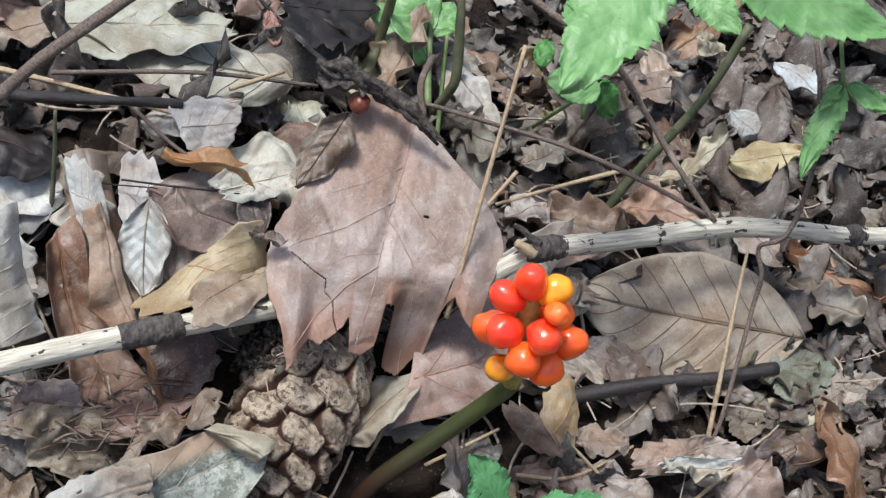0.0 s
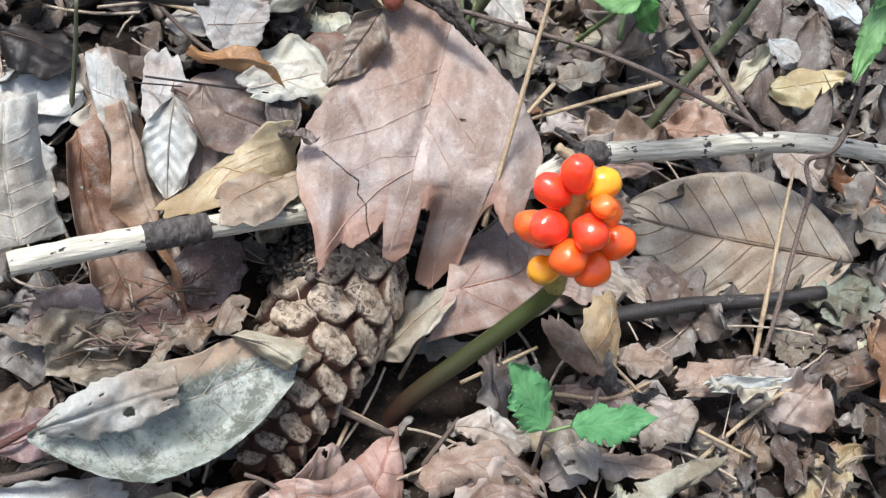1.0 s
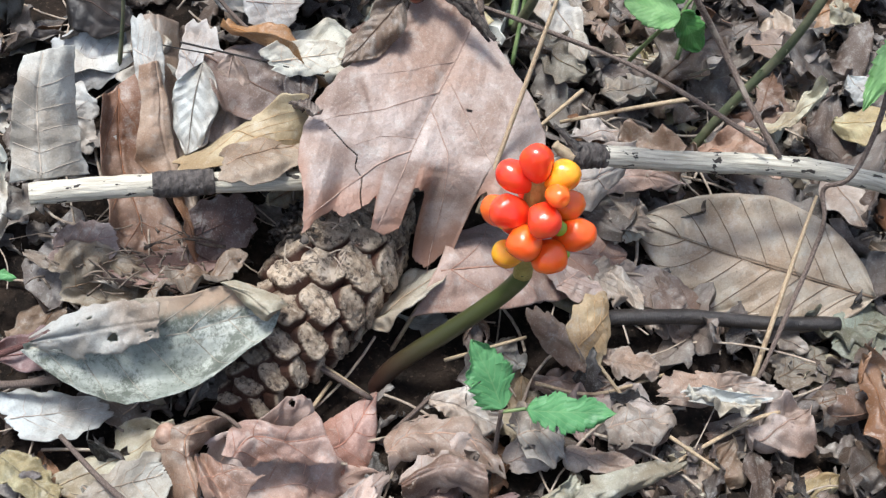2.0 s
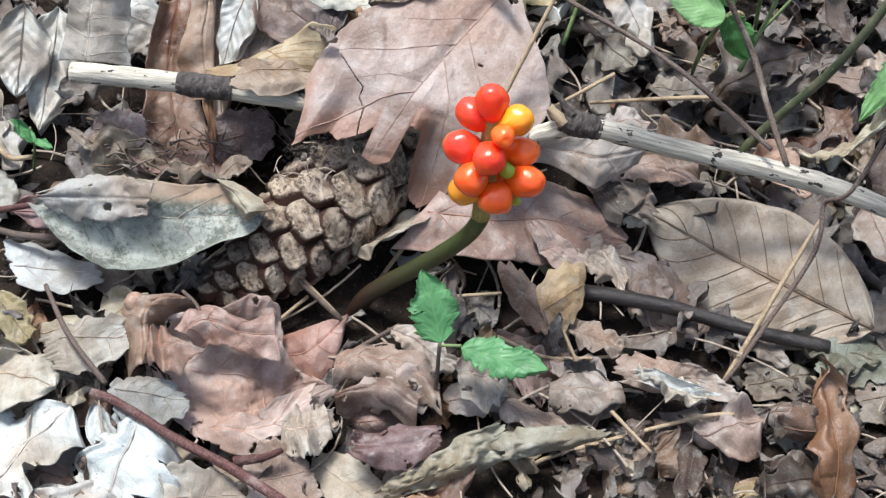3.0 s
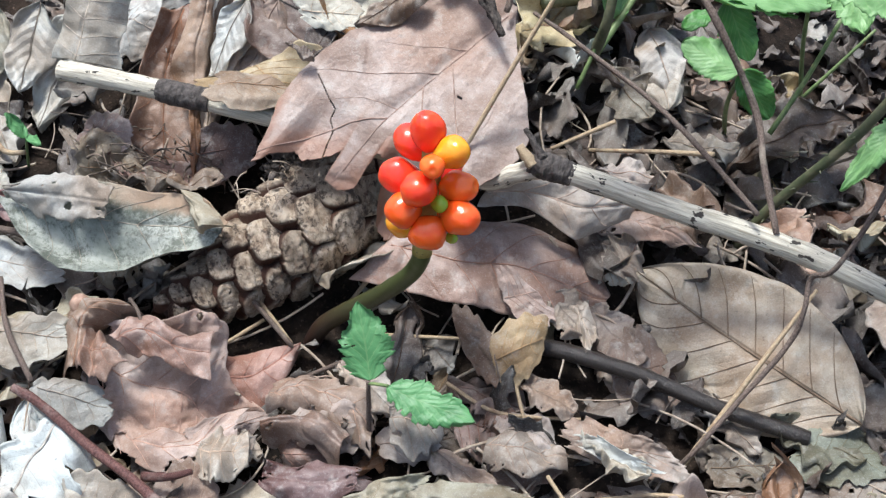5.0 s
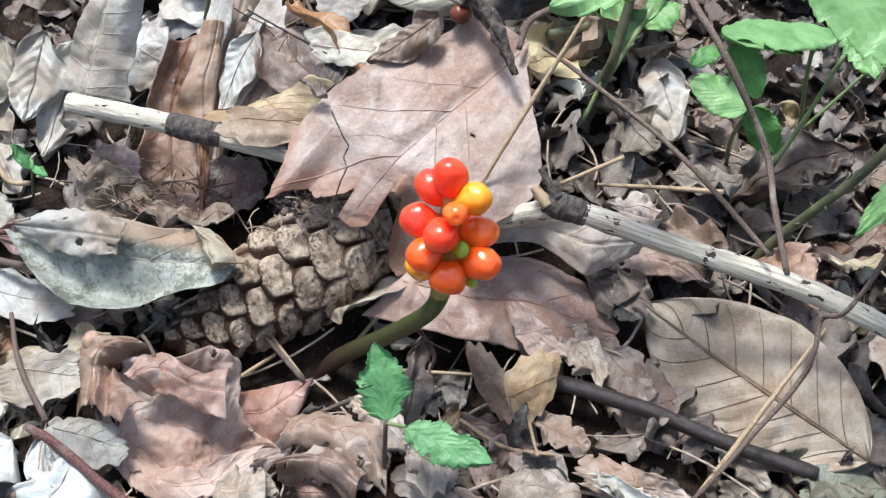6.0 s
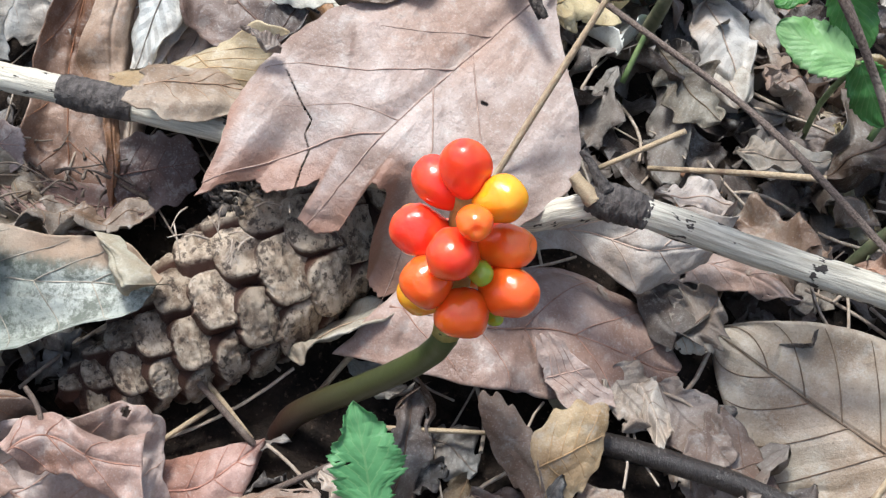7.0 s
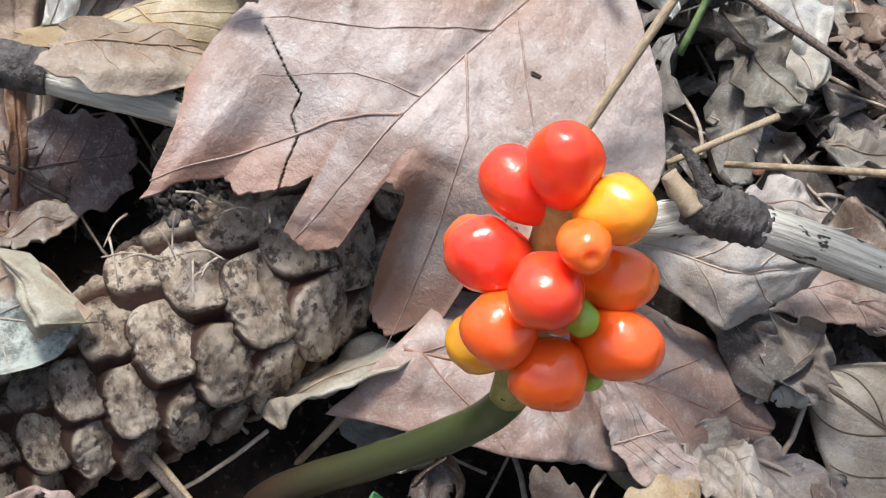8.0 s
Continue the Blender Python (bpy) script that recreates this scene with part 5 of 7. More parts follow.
leaf_patch([(-0.0255, 0.1110, -0.0077), (-0.0138, 0.0944, -0.0133), (0.0022, 0.1073, -0.0140), (-0.0142, 0.1179, -0.0072)], (0.36, 0.26, 0.205, 1), "light brown crumpled leaf under the reddish twig", seed=151, fold=0.25, rag=0.10)
ruled_leaf([(-0.1217, 0.1729, 0.0550), (-0.1234, 0.1809, 0.0631), (-0.1244, 0.1895, 0.0712), (-0.1232, 0.1978, 0.0783)], [(-0.1037, 0.1813, 0.0538), (-0.1068, 0.1872, 0.0610), (-0.1096, 0.1937, 0.0685), (-0.1112, 0.2042, 0.0793)], (0.50, 0.45, 0.38, 1), "large pale grey-tan leaf with a stout midrib behind the stick", None, seed=114, rag=0.04, ripple=0.0012, crumple=0.0008, bulge=0.002, curl=(0.0, -0.003), veins=5, rib=0.40, slant=0.10)
ruled_leaf([(-0.0135, 0.1401, -0.0060), (-0.0074, 0.1468, -0.0060), (0.0085, 0.1473, -0.0060), (0.0187, 0.1454, -0.0060)], [(-0.0171, 0.1488, -0.0040), (-0.0109, 0.1570, -0.0040), (0.0020, 0.1618, -0.0040), (0.0119, 0.1578, -0.0040)], (0.40, 0.27, 0.20, 1), "torn tan leaf in front of the seedling", None, nu=44, nv=26, seed=160, rag=0.08, ripple=0.0016, crumple=0.0016, bulge=0.003, fold=0.2, tear=0.5, veins=4)
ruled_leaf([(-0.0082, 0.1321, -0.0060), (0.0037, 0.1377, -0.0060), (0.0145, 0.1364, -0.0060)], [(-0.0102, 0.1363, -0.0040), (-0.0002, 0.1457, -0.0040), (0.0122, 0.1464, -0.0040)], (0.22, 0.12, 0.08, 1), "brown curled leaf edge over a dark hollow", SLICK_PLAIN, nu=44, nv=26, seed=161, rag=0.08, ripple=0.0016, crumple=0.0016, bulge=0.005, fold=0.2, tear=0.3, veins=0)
ruled_leaf([(0.0026, 0.1187, -0.0060), (0.0164, 0.1211, -0.0060), (0.0243, 0.1335, -0.0060)], [(0.0007, 0.1250, -0.0040), (0.0098, 0.1324, -0.0040), (0.0214, 0.1391, -0.0040)], (0.16, 0.07, 0.06, 1), "dark red-brown leaf scrap", SLICK_PLAIN, nu=44, nv=26, seed=162, rag=0.08, ripple=0.0016, crumple=0.0016, bulge=0.002, fold=0.2, tear=0.5, veins=0)
ruled_leaf([(-0.0154, 0.1136, -0.0060), (-0.0063, 0.1126, -0.0060), (-0.0043, 0.1236, -0.0060)], [(-0.0195, 0.1224, -0.0040), (-0.0169, 0.1292, -0.0040), (-0.0116, 0.1315, -0.0040)], (0.50, 0.40, 0.31, 1), "beige torn leaf beside the pink one", None, nu=44, nv=26, seed=163, rag=0.08, ripple=0.0016, crumple=0.0016, bulge=0.002, fold=0.2, tear=0.5, veins=4)
ruled_leaf([(0.0227, 0.1494, -0.0060), (0.0316, 0.1505, -0.0060), (0.0322, 0.1609, -0.0060)], [(0.0146, 0.1596, -0.0040), (0.0194, 0.1655, -0.0040), (0.0272, 0.1656, -0.0040)], (0.36, 0.29, 0.23, 1), "grey-tan leaf scrap beside the seedling", None, nu=44, nv=26, seed=164, rag=0.08, ripple=0.0016, crumple=0.0016, bulge=0.002, fold=0.2, tear=0.5, veins=4)
ruled_leaf([(0.0446, 0.1609, -0.0100), (0.0558, 0.1624, -0.0100), (0.0636, 0.1739, -0.0100)], [(0.0413, 0.1691, -0.0080), (0.0488, 0.1768, -0.0080), (0.0601, 0.1781, -0.0080)], (0.36, 0.28, 0.22, 1), "grey-tan torn leaf under the black twig", None, nu=44, nv=26, seed=165, rag=0.08, ripple=0.0016, crumple=0.0016, bulge=0.002, fold=0.2, tear=0.5, veins=4)
ruled_leaf([(0.1052, 0.1808, -0.0100), (0.1136, 0.1842, -0.0100), (0.1254, 0.1945, -0.0100)], [(0.0994, 0.1890, -0.0080), (0.1088, 0.1942, -0.0080), (0.1201, 0.1984, -0.0080)], (0.148, 0.086, 0.051, 1), "dark brown leaf in front of the beech leaf", SLICK_PLAIN, nu=44, nv=26, seed=166, rag=0.08, ripple=0.0016, crumple=0.0016, bulge=0.004, fold=0.2, tear=0.3, veins=4)
ruled_leaf([(-0.0476, 0.1107, -0.0100), (-0.0310, 0.1069, -0.0100), (-0.0192, 0.1150, -0.0100), (-0.0126, 0.1269, -0.0100)], [(-0.0509, 0.1194, -0.0080), (-0.0361, 0.1177, -0.0080), (-0.0254, 0.1250, -0.0080), (-0.0181, 0.1391, -0.0080)], (0.48, 0.32, 0.25, 1), "torn pinkish lobe under the big crumpled leaf", None, nu=44, nv=26, seed=167, rag=0.08, ripple=0.0016, crumple=0.0016, bulge=0.002, fold=0.2, tear=0.6, veins=4)
ruled_leaf([(0.0324, 0.1652, -0.0100), (0.0405, 0.1630, -0.0100), (0.0413, 0.1738, -0.0100)], [(0.0256, 0.1741, -0.0080), (0.0300, 0.1825, -0.0080), (0.0397, 0.1810, -0.0080)], (0.34, 0.20, 0.15, 1), "small pinkish brown leaf scrap", None, nu=44, nv=26, seed=168, rag=0.08, ripple=0.0016, crumple=0.0016, bulge=0.003, fold=0.2, tear=0.4, veins=4)
ruled_leaf([(0.0293, 0.2348, 0.0140), (0.0361, 0.2410, 0.0140), (0.0469, 0.2452, 0.0140), (0.0538, 0.2469, 0.0140)], [(0.0277, 0.2414, 0.0160), (0.0328, 0.2516, 0.0160), (0.0467, 0.2537, 0.0160), (0.0609, 0.2492, 0.0160)], (0.40, 0.28, 0.23, 1), "pinkish tan leaf between the stick and the beech leaf", None, nu=50, nv=28, seed=180, rag=0.07, ripple=0.0013, crumple=0.0012, bulge=0.002, fold=0.14, tear=0.3, veins=4)
ruled_leaf([(0.0404, 0.2253, 0.0100), (0.0453, 0.2272, 0.0100), (0.0496, 0.2301, 0.0100)], [(0.0394, 0.2288, 0.0120), (0.0422, 0.2330, 0.0120), (0.0480, 0.2318, 0.0120)], (0.48, 0.38, 0.28, 1), "small beige torn scrap beside the beech leaf", None, nu=50, nv=28, seed=181, rag=0.07, ripple=0.0013, crumple=0.0012, bulge=0.002, fold=0.14, tear=0.5, veins=4)
ruled_leaf([(0.0385, 0.2133, 0.0050), (0.0437, 0.2086, 0.0050), (0.0506, 0.2021, 0.0050)], [(0.0400, 0.2191, 0.0070), (0.0456, 0.2145, 0.0070), (0.0505, 0.2084, 0.0070)], (0.48, 0.41, 0.34, 1), "pale torn leaf scrap beside the black twig", None, nu=50, nv=28, seed=182, rag=0.07, ripple=0.0013, crumple=0.0012, bulge=0.001, fold=0.14, tear=0.6, veins=4)
ruled_leaf([(0.0467, 0.2122, -0.0070), (0.0554, 0.2049, -0.0070), (0.0663, 0.2066, -0.0070)], [(0.0442, 0.2215, -0.0050), (0.0500, 0.2276, -0.0050), (0.0711, 0.2110, -0.0050)], (0.30, 0.20, 0.14, 1), "brown torn leaf beside the beech leaf", SLICK_PLAIN, nu=50, nv=28, seed=183, rag=0.07, ripple=0.0013, crumple=0.0012, bulge=0.002, fold=0.14, tear=0.4, veins=4)
bpy.context.view_layer.update()
ruled_leaf([(-0.0548, 0.1251, 0.0105), (-0.0541, 0.1364, 0.0105), (-0.0431, 0.1379, 0.0105), (-0.0343, 0.1446, 0.0105)], [(-0.0494, 0.1255, 0.0075), (-0.0429, 0.1290, 0.0075), (-0.0351, 0.1309, 0.0075), (-0.0253, 0.1326, 0.0075)], (0.36, 0.195, 0.14, 1), "red-brown upturned lobe", None, nu=50, nv=28, seed=190, rag=0.06, ripple=0.0016, crumple=0.0016, bulge=0.003, curl=(0.0, 0.0), fold=0.2, veins=3, parent=pinkish, name="lobe")
ruled_leaf([(-0.0557, 0.1127, 0.0090), (-0.0480, 0.1127, 0.0090), (-0.0416, 0.1203, 0.0090)], [(-0.0607, 0.1206, 0.0110), (-0.0604, 0.1260, 0.0110), (-0.0519, 0.1223, 0.0110)], (0.360, 0.215, 0.155, 1), "curled side lobe", None, nu=50, nv=28, seed=191, rag=0.06, ripple=0.0016, crumple=0.0016, bulge=0.003, curl=(0.002, 0.0), fold=0.2, veins=3, parent=pinkish, name="lobe")
leaf_patch([(-0.0406, 0.0920, -0.0007), (-0.0285, 0.0789, -0.0111), (-0.0115, 0.0941, -0.0135), (-0.0271, 0.1021, -0.0074)], (0.44, 0.36, 0.28, 1), "tan speckled leaf beside a bleached one", seed=152, fold=0.12, rag=0.10)
leaf_patch([(-0.0093, 0.1327, -0.0187), (0.0008, 0.1258, -0.0218), (0.0191, 0.1428, -0.0199), (0.0132, 0.1477, -0.0167)], (0.16, 0.09, 0.085, 1), "dark wine-brown decaying leaf", seed=153, fold=0.3, rag=0.14, wrinkle=0.003)
leaf_patch([(0.0423, 0.1673, -0.0061), (0.0519, 0.1579, -0.0126), (0.0638, 0.1729, -0.0113), (0.0555, 0.1779, -0.0054)], (0.27, 0.185, 0.145, 1), "torn brown leaf with a cut edge", seed=154, fold=0.15, rag=0.10)
leaf_patch([(0.0274, 0.1759, -0.0063), (0.0364, 0.1692, -0.0131), (0.0462, 0.1771, -0.0124), (0.0415, 0.1820, -0.0046)], (0.27, 0.15, 0.105, 1), "chestnut-brown shrivelled leaf with round holes", mat=SLICK_PLAIN, seed=155, fold=0.35, rag=0.12, bulge=0.005, holes=((0.5, 0.7, 0.08),))
leaf_patch([(0.0878, 0.2047, -0.0109), (0.0981, 0.1933, -0.0153), (0.1148, 0.2102, -0.0146), (0.1043, 0.2215, -0.0148)], (0.178, 0.130, 0.086, 1), "dull tan leaf below the black twig", seed=156, fold=0.15, rag=0.12)
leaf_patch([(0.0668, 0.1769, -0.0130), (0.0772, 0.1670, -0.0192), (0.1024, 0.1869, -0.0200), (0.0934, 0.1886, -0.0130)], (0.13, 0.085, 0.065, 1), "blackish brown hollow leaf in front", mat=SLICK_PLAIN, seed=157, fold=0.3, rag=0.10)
leaf_patch([(0.1200, 0.2154, -0.0110), (0.1285, 0.2026, -0.0157), (0.1428, 0.2138, -0.0160), (0.1353, 0.2255, -0.0119)], (0.24, 0.17, 0.12, 1), "brown leaf rim with small holes", seed=158, fold=0.25, rag=0.12, holes=((0.3, 0.3, 0.05), (0.5, 0.6, 0.05)))
leaf_patch([(-0.1223, 0.1347, 0.0136), (-0.1054, 0.1212, 0.0072), (-0.0880, 0.1355, 0.0043), (-0.0974, 0.1425, 0.0078)], (0.50, 0.46, 0.41, 1), "small pale leaf under the mouldy leaf", seed=159, fold=0.15, rag=0.08)
leaf_patch([(-0.1200, 0.1740, 0.0278), (-0.1014, 0.1593, 0.0169), (-0.0785, 0.1726, 0.0174), (-0.1001, 0.1792, 0.0292)], (0.26, 0.18, 0.11, 1), "crumpled yellow-brown leaf by the cone", seed=160, fold=0.5, rag=0.16, wrinkle=0.004)
leaf_patch([(-0.1142, 0.1786, 0.0362), (-0.1160, 0.1699, 0.0254), (-0.0970, 0.1771, 0.0276), (-0.1010, 0.1828, 0.0374)], (0.34, 0.235, 0.20, 1), "pinkish leaf below the pale stick", seed=161, fold=0.15, rag=0.08)
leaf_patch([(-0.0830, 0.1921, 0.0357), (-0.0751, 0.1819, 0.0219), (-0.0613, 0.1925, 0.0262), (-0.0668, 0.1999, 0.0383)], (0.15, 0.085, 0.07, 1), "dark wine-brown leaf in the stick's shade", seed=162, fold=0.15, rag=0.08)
# Dark patch added for the black gap behind the withered leaf.
leaf_patch([(-0.0493, 0.3129, 0.0722), (-0.0449, 0.2801, 0.0698), (-0.0225, 0.2888, 0.0606), (-0.0183, 0.3318, 0.0597)], (0.035, 0.026, 0.022, 1), "dark leaf patch standing in for shade behind the withered leaf", mat=HOLLOW_SHADE, seed=170, fold=0.35, rag=0.2)
leaf_patch([(-0.1062, 0.2884, 0.0840), (-0.1103, 0.2599, 0.0789), (-0.0628, 0.2732, 0.0742), (-0.0670, 0.2895, 0.0778)], (0.40, 0.35, 0.25, 1), "olive-tan flat leaf torn along its ribs", seed=171, fold=0.05, rag=0.10, rib=[((0.5, 0.05), (0.5, 0.95))])
leaf_patch([(-0.0781, 0.2459, 0.0792), (-0.0702, 0.2325, 0.0681), (-0.0604, 0.2370, 0.0673), (-0.0573, 0.2483, 0.0764)], (0.38, 0.315, 0.27, 1), "grey-pink leaf with a straight torn edge", seed=172, fold=0.08, rag=0.05)
leaf_patch([(-0.0885, 0.2333, 0.0716), (-0.0893, 0.2148, 0.0603), (-0.0773, 0.1979, 0.0459), (-0.0773, 0.2303, 0.0678)], (0.56, 0.47, 0.41, 1), "pale pinkish leaf behind the rolled one", seed=180, fold=0.06, rag=0.05)
leaf_patch([(-0.1309, 0.2317, 0.0621), (-0.1272, 0.2154, 0.0497), (-0.1086, 0.2182, 0.0559), (-0.1092, 0.2306, 0.0644)], (0.52, 0.48, 0.44, 1), "pale grey leaf flat on the bank", seed=181, fold=0.06, rag=0.06)
leaf_patch([(-0.1317, 0.2173, 0.0570), (-0.1294, 0.1985, 0.0421), (-0.1122, 0.1987, 0.0440), (-0.1116, 0.2155, 0.0557)], (0.55, 0.49, 0.43, 1), "pale crumpled leaf beside the rolled one", seed=182, fold=0.3, rag=0.10, wrinkle=0.003)
leaf_patch([(-0.1038, 0.2281, 0.0748), (-0.0986, 0.2123, 0.0598), (-0.0894, 0.2086, 0.0545), (-0.0944, 0.2253, 0.0726)], (0.58, 0.53, 0.47, 1), "bleached leaf folded along its midrib", seed=183, fold=0.15, rag=0.05, bulge=0.003)
leaf_patch([(-0.0661, 0.2224, 0.0719), (-0.0576, 0.2189, 0.0636), (-0.0422, 0.2206, 0.0674), (-0.0445, 0.2295, 0.0724)], (0.62, 0.53, 0.41, 1), "cream leaf beside the broad leaf", seed=184, fold=0.12, rag=0.08)
# in front of the cone
fallen_leaf("scrap", (-0.0058, 0.1643, 0.0014), (0.0150, 0.1617, -0.0052), 0.0120, (0.55, 0.45, 0.37, 1), "pale notched leaf scrap behind the seedling", seed=40, curl=20, rag=0.22, tear=0.3, crumple=0.002)
fallen_leaf("scrap", (-0.0084, 0.1319, -0.0089), (-0.0191, 0.1152, -0.0066), 0.0140, (0.45, 0.36, 0.28, 1), "curled beige leaf scrap", seed=45, curl=60, rag=0.2, tear=0.3, crumple=0.002)
fallen_leaf("broad", (-0.0986, 0.0960, 0.0063), (-0.0780, 0.0989, 0.0044), 0.0260, (0.52, 0.42, 0.31, 1), "rounded beige leaf with a raised gall", seed=48, tear=0.15, crumple=0.001, curl=-18)
fallen_leaf("scrap", (-0.1124, 0.1162, 0.0098), (-0.0935, 0.1090, 0.0075), 0.0120, (0.40, 0.32, 0.16, 1), "mustard yellow leaf scrap", seed=49, rag=0.15, tear=0.3, crumple=0.002)
fallen_leaf("broad", (-0.0517, 0.1036, -0.0001), (-0.0459, 0.0706, -0.0055), 0.0300, (0.62, 0.59, 0.53, 1), "bleached white leaf with ragged torn edges", seed=50, tear=0.75, rag=0.2, crumple=0.002, ripple=0.004, curl=-10, nu=34, nv=18)
fallen_leaf("broad", (-0.0714, 0.0970, 0.0008), (-0.0761, 0.0651, -0.0021), 0.0330, (0.64, 0.61, 0.55, 1), "bleached white crumpled leaf", seed=51, tear=0.7, rag=0.18, crumple=0.002, ripple=0.004, nu=30, nv=16)
fallen_leaf("broad", (-0.0650, 0.0710, -0.0027), (-0.0404, 0.0658, -0.0107), 0.0300, (0.52, 0.44, 0.37, 1), "pale pinkish leaf in front", seed=52, tear=0.15, crumple=0.001, ripple=0.003)
fallen_leaf("beech", (-0.1521, 0.1931, 0.0560), (-0.1416, 0.1723, 0.0360), 0.0170, (0.55, 0.480, 0.400, 1), "pale grey-tan oval leaf propped on the bank", seed=300, curl=-25, mat=BEECH)
fallen_leaf("broad", (-0.1684, 0.1898, 0.0500), (-0.1645, 0.1695, 0.0300), 0.0210, (0.36, 0.330, 0.250, 1), "olive-grey leaf leaning on the bank", seed=301, curl=-22)
fallen_leaf("beech", (-0.0800, 0.2155, 0.0700), (-0.0821, 0.1976, 0.0500), 0.0150, (0.60, 0.550, 0.480, 1), "narrow bleached leaf behind the stick", seed=302, curl=-30, mat=BEECH)
fallen_leaf("broad", (-0.0729, 0.2242, 0.0660), (-0.0745, 0.2040, 0.0480), 0.0160, (0.48, 0.370, 0.310, 1), "pinkish pale leaf behind the stick", seed=303, curl=-15)
fallen_leaf("oak", (-0.1590, 0.1663, 0.0300), (-0.1454, 0.1423, 0.0200), 0.0200, (0.44, 0.420, 0.330, 1), "pale greenish-grey leaf by the tiny seedling", seed=304, curl=-20, tear=0.3)
fallen_leaf("broad", (-0.1183, 0.1830, 0.0300), (-0.1042, 0.1800, 0.0220), 0.0130, (0.40, 0.290, 0.250, 1), "small pinkish leaf below the pale stick", seed=305, curl=-15, tear=0.2)
fallen_leaf("scrap", (-0.0804, 0.0951, -0.0040), (-0.0655, 0.0686, -0.0120), 0.0240, (0.70, 0.680, 0.630, 1), "bleached white crumbling leaf", seed=306, curl=-10, tear=0.6, rag=0.2, crumple=0.0012)
fallen_leaf("broad", (-0.0704, 0.1029, -0.0050), (-0.0436, 0.0854, -0.0140), 0.0170, (0.68, 0.670, 0.630, 1), "bleached white torn leaf beside the reddish twig", seed=307, curl=-20, tear=0.4)
fallen_leaf("broad", (-0.1012, 0.1050, 0.0060), (-0.0802, 0.0895, -0.0040), 0.0200, (0.48, 0.370, 0.260, 1), "beige leaf with a small round gall", seed=308, curl=-20, tear=0.2)
fallen_leaf("oak", (-0.0878, 0.1135, 0.0100), (-0.0663, 0.1062, -0.0030), 0.0180, (0.42, 0.330, 0.250, 1), "dull tan lobed leaf with a grey midrib", seed=309, curl=-18, tear=0.3)
fallen_leaf("broad", (-0.0308, 0.1013, -0.0140), (-0.0201, 0.1223, -0.0180), 0.0150, (0.46, 0.340, 0.250, 1), "light tan curled leaf edge under the reddish twig", seed=310, curl=35, tear=0.3)
fallen_leaf("oak", (-0.0200, 0.1543, -0.0120), (0.0058, 0.1618, -0.0140), 0.0170, (0.42, 0.285, 0.220, 1), "torn pinkish-brown leaf beside the seedling", seed=311, curl=20, tear=0.5, crumple=0.0016, rim=0.25)
fallen_leaf("broad", (-0.0120, 0.1464, -0.0160), (0.0090, 0.1431, -0.0190), 0.0150, (0.36, 0.200, 0.140, 1), "curled reddish-brown leaf over a dark hollow", seed=312, curl=60, tear=0.4, rim=0.25)
# right of the stalk
fallen_leaf("scrap", (0.0645, 0.1781, 0.0005), (0.0855, 0.1768, -0.0020), 0.0080, (0.66, 0.58, 0.46, 1), "flaking cream leaf crust", seed=57, rag=0.35, tear=0.3, crumple=0.001, ripple=0.004)
fallen_leaf("beech", (0.0846, 0.1698, -0.0076), (0.1022, 0.1872, -0.0060), 0.0190, (0.36, 0.25, 0.20, 1), "rippled brown leaf edge", seed=58, curl=50, ripple=0.005, rag=0.15)
fallen_leaf("scrap", (0.0327, 0.2119, 0.0093), (0.0477, 0.2099, 0.0028), 0.0130, (0.40, 0.31, 0.24, 1), "pale leaf scrap at the twig's end", seed=62, rag=0.2, tear=0.3, crumple=0.001, curl=30)
fallen_leaf("scrap", (0.0423, 0.2191, 0.0063), (0.0632, 0.2132, -0.0006), 0.0150, (0.28, 0.195, 0.15, 1), "brown leaf scrap beside the beech leaf", seed=63, rag=0.15, tear=0.3, crumple=0.001, curl=-30)
fallen_leaf("oak", (0.0411, 0.2277, 0.0105), (0.0463, 0.2383, 0.0167), 0.0200, (0.36, 0.28, 0.22, 1), "tan leaf in the shade of the stick", seed=64, tear=0.25, crumple=0.002)
fallen_leaf("oak", (0.0208, 0.1782, -0.0047), (0.0447, 0.1834, -0.0068), 0.0180, (0.30, 0.21, 0.17, 1), "brown crumbled leaf beneath the seedling", seed=65, tear=0.25, crumple=0.001, rag=0.2, ripple=0.004)
fallen_leaf("broad", (-0.0276, 0.1803, 0.0090), (-0.0048, 0.1924, 0.0208), 0.0220, (0.42, 0.33, 0.235, 1), "tan leaf between the cone and the stalk", seed=66, tear=0.15, crumple=0.001, curl=-20, roll=-12)
fallen_leaf("oak", (0.0025, 0.1846, -0.0017), (0.0187, 0.1845, -0.0043), 0.0160, (0.24, 0.20, 0.165, 1), "dark grey leaf by the stalk", seed=67, tear=0.25, crumple=0.002)
fallen_leaf("scrap", (0.0392, 0.1764, -0.0037), (0.0579, 0.1764, -0.0060), 0.0130, (0.46, 0.35, 0.29, 1), "pinkish leaf scrap with a round hole", seed=93, tear=0.2, crumple=0.003, holes=((0.4, 0.5, 0.08),))
fallen_leaf("oak", (0.0776, 0.2195, -0.0074), (0.1022, 0.2107, -0.0129), 0.0220, (0.34, 0.27, 0.215, 1), "tan leaf below the black twig", seed=94, tear=0.25, crumple=0.002)
fallen_leaf("scrap", (0.0328, 0.1566, -0.0057), (0.0526, 0.1547, -0.0072), 0.0130, (0.40, 0.30, 0.24, 1), "pinkish brown torn leaf", seed=96, tear=0.3, crumple=0.0015)
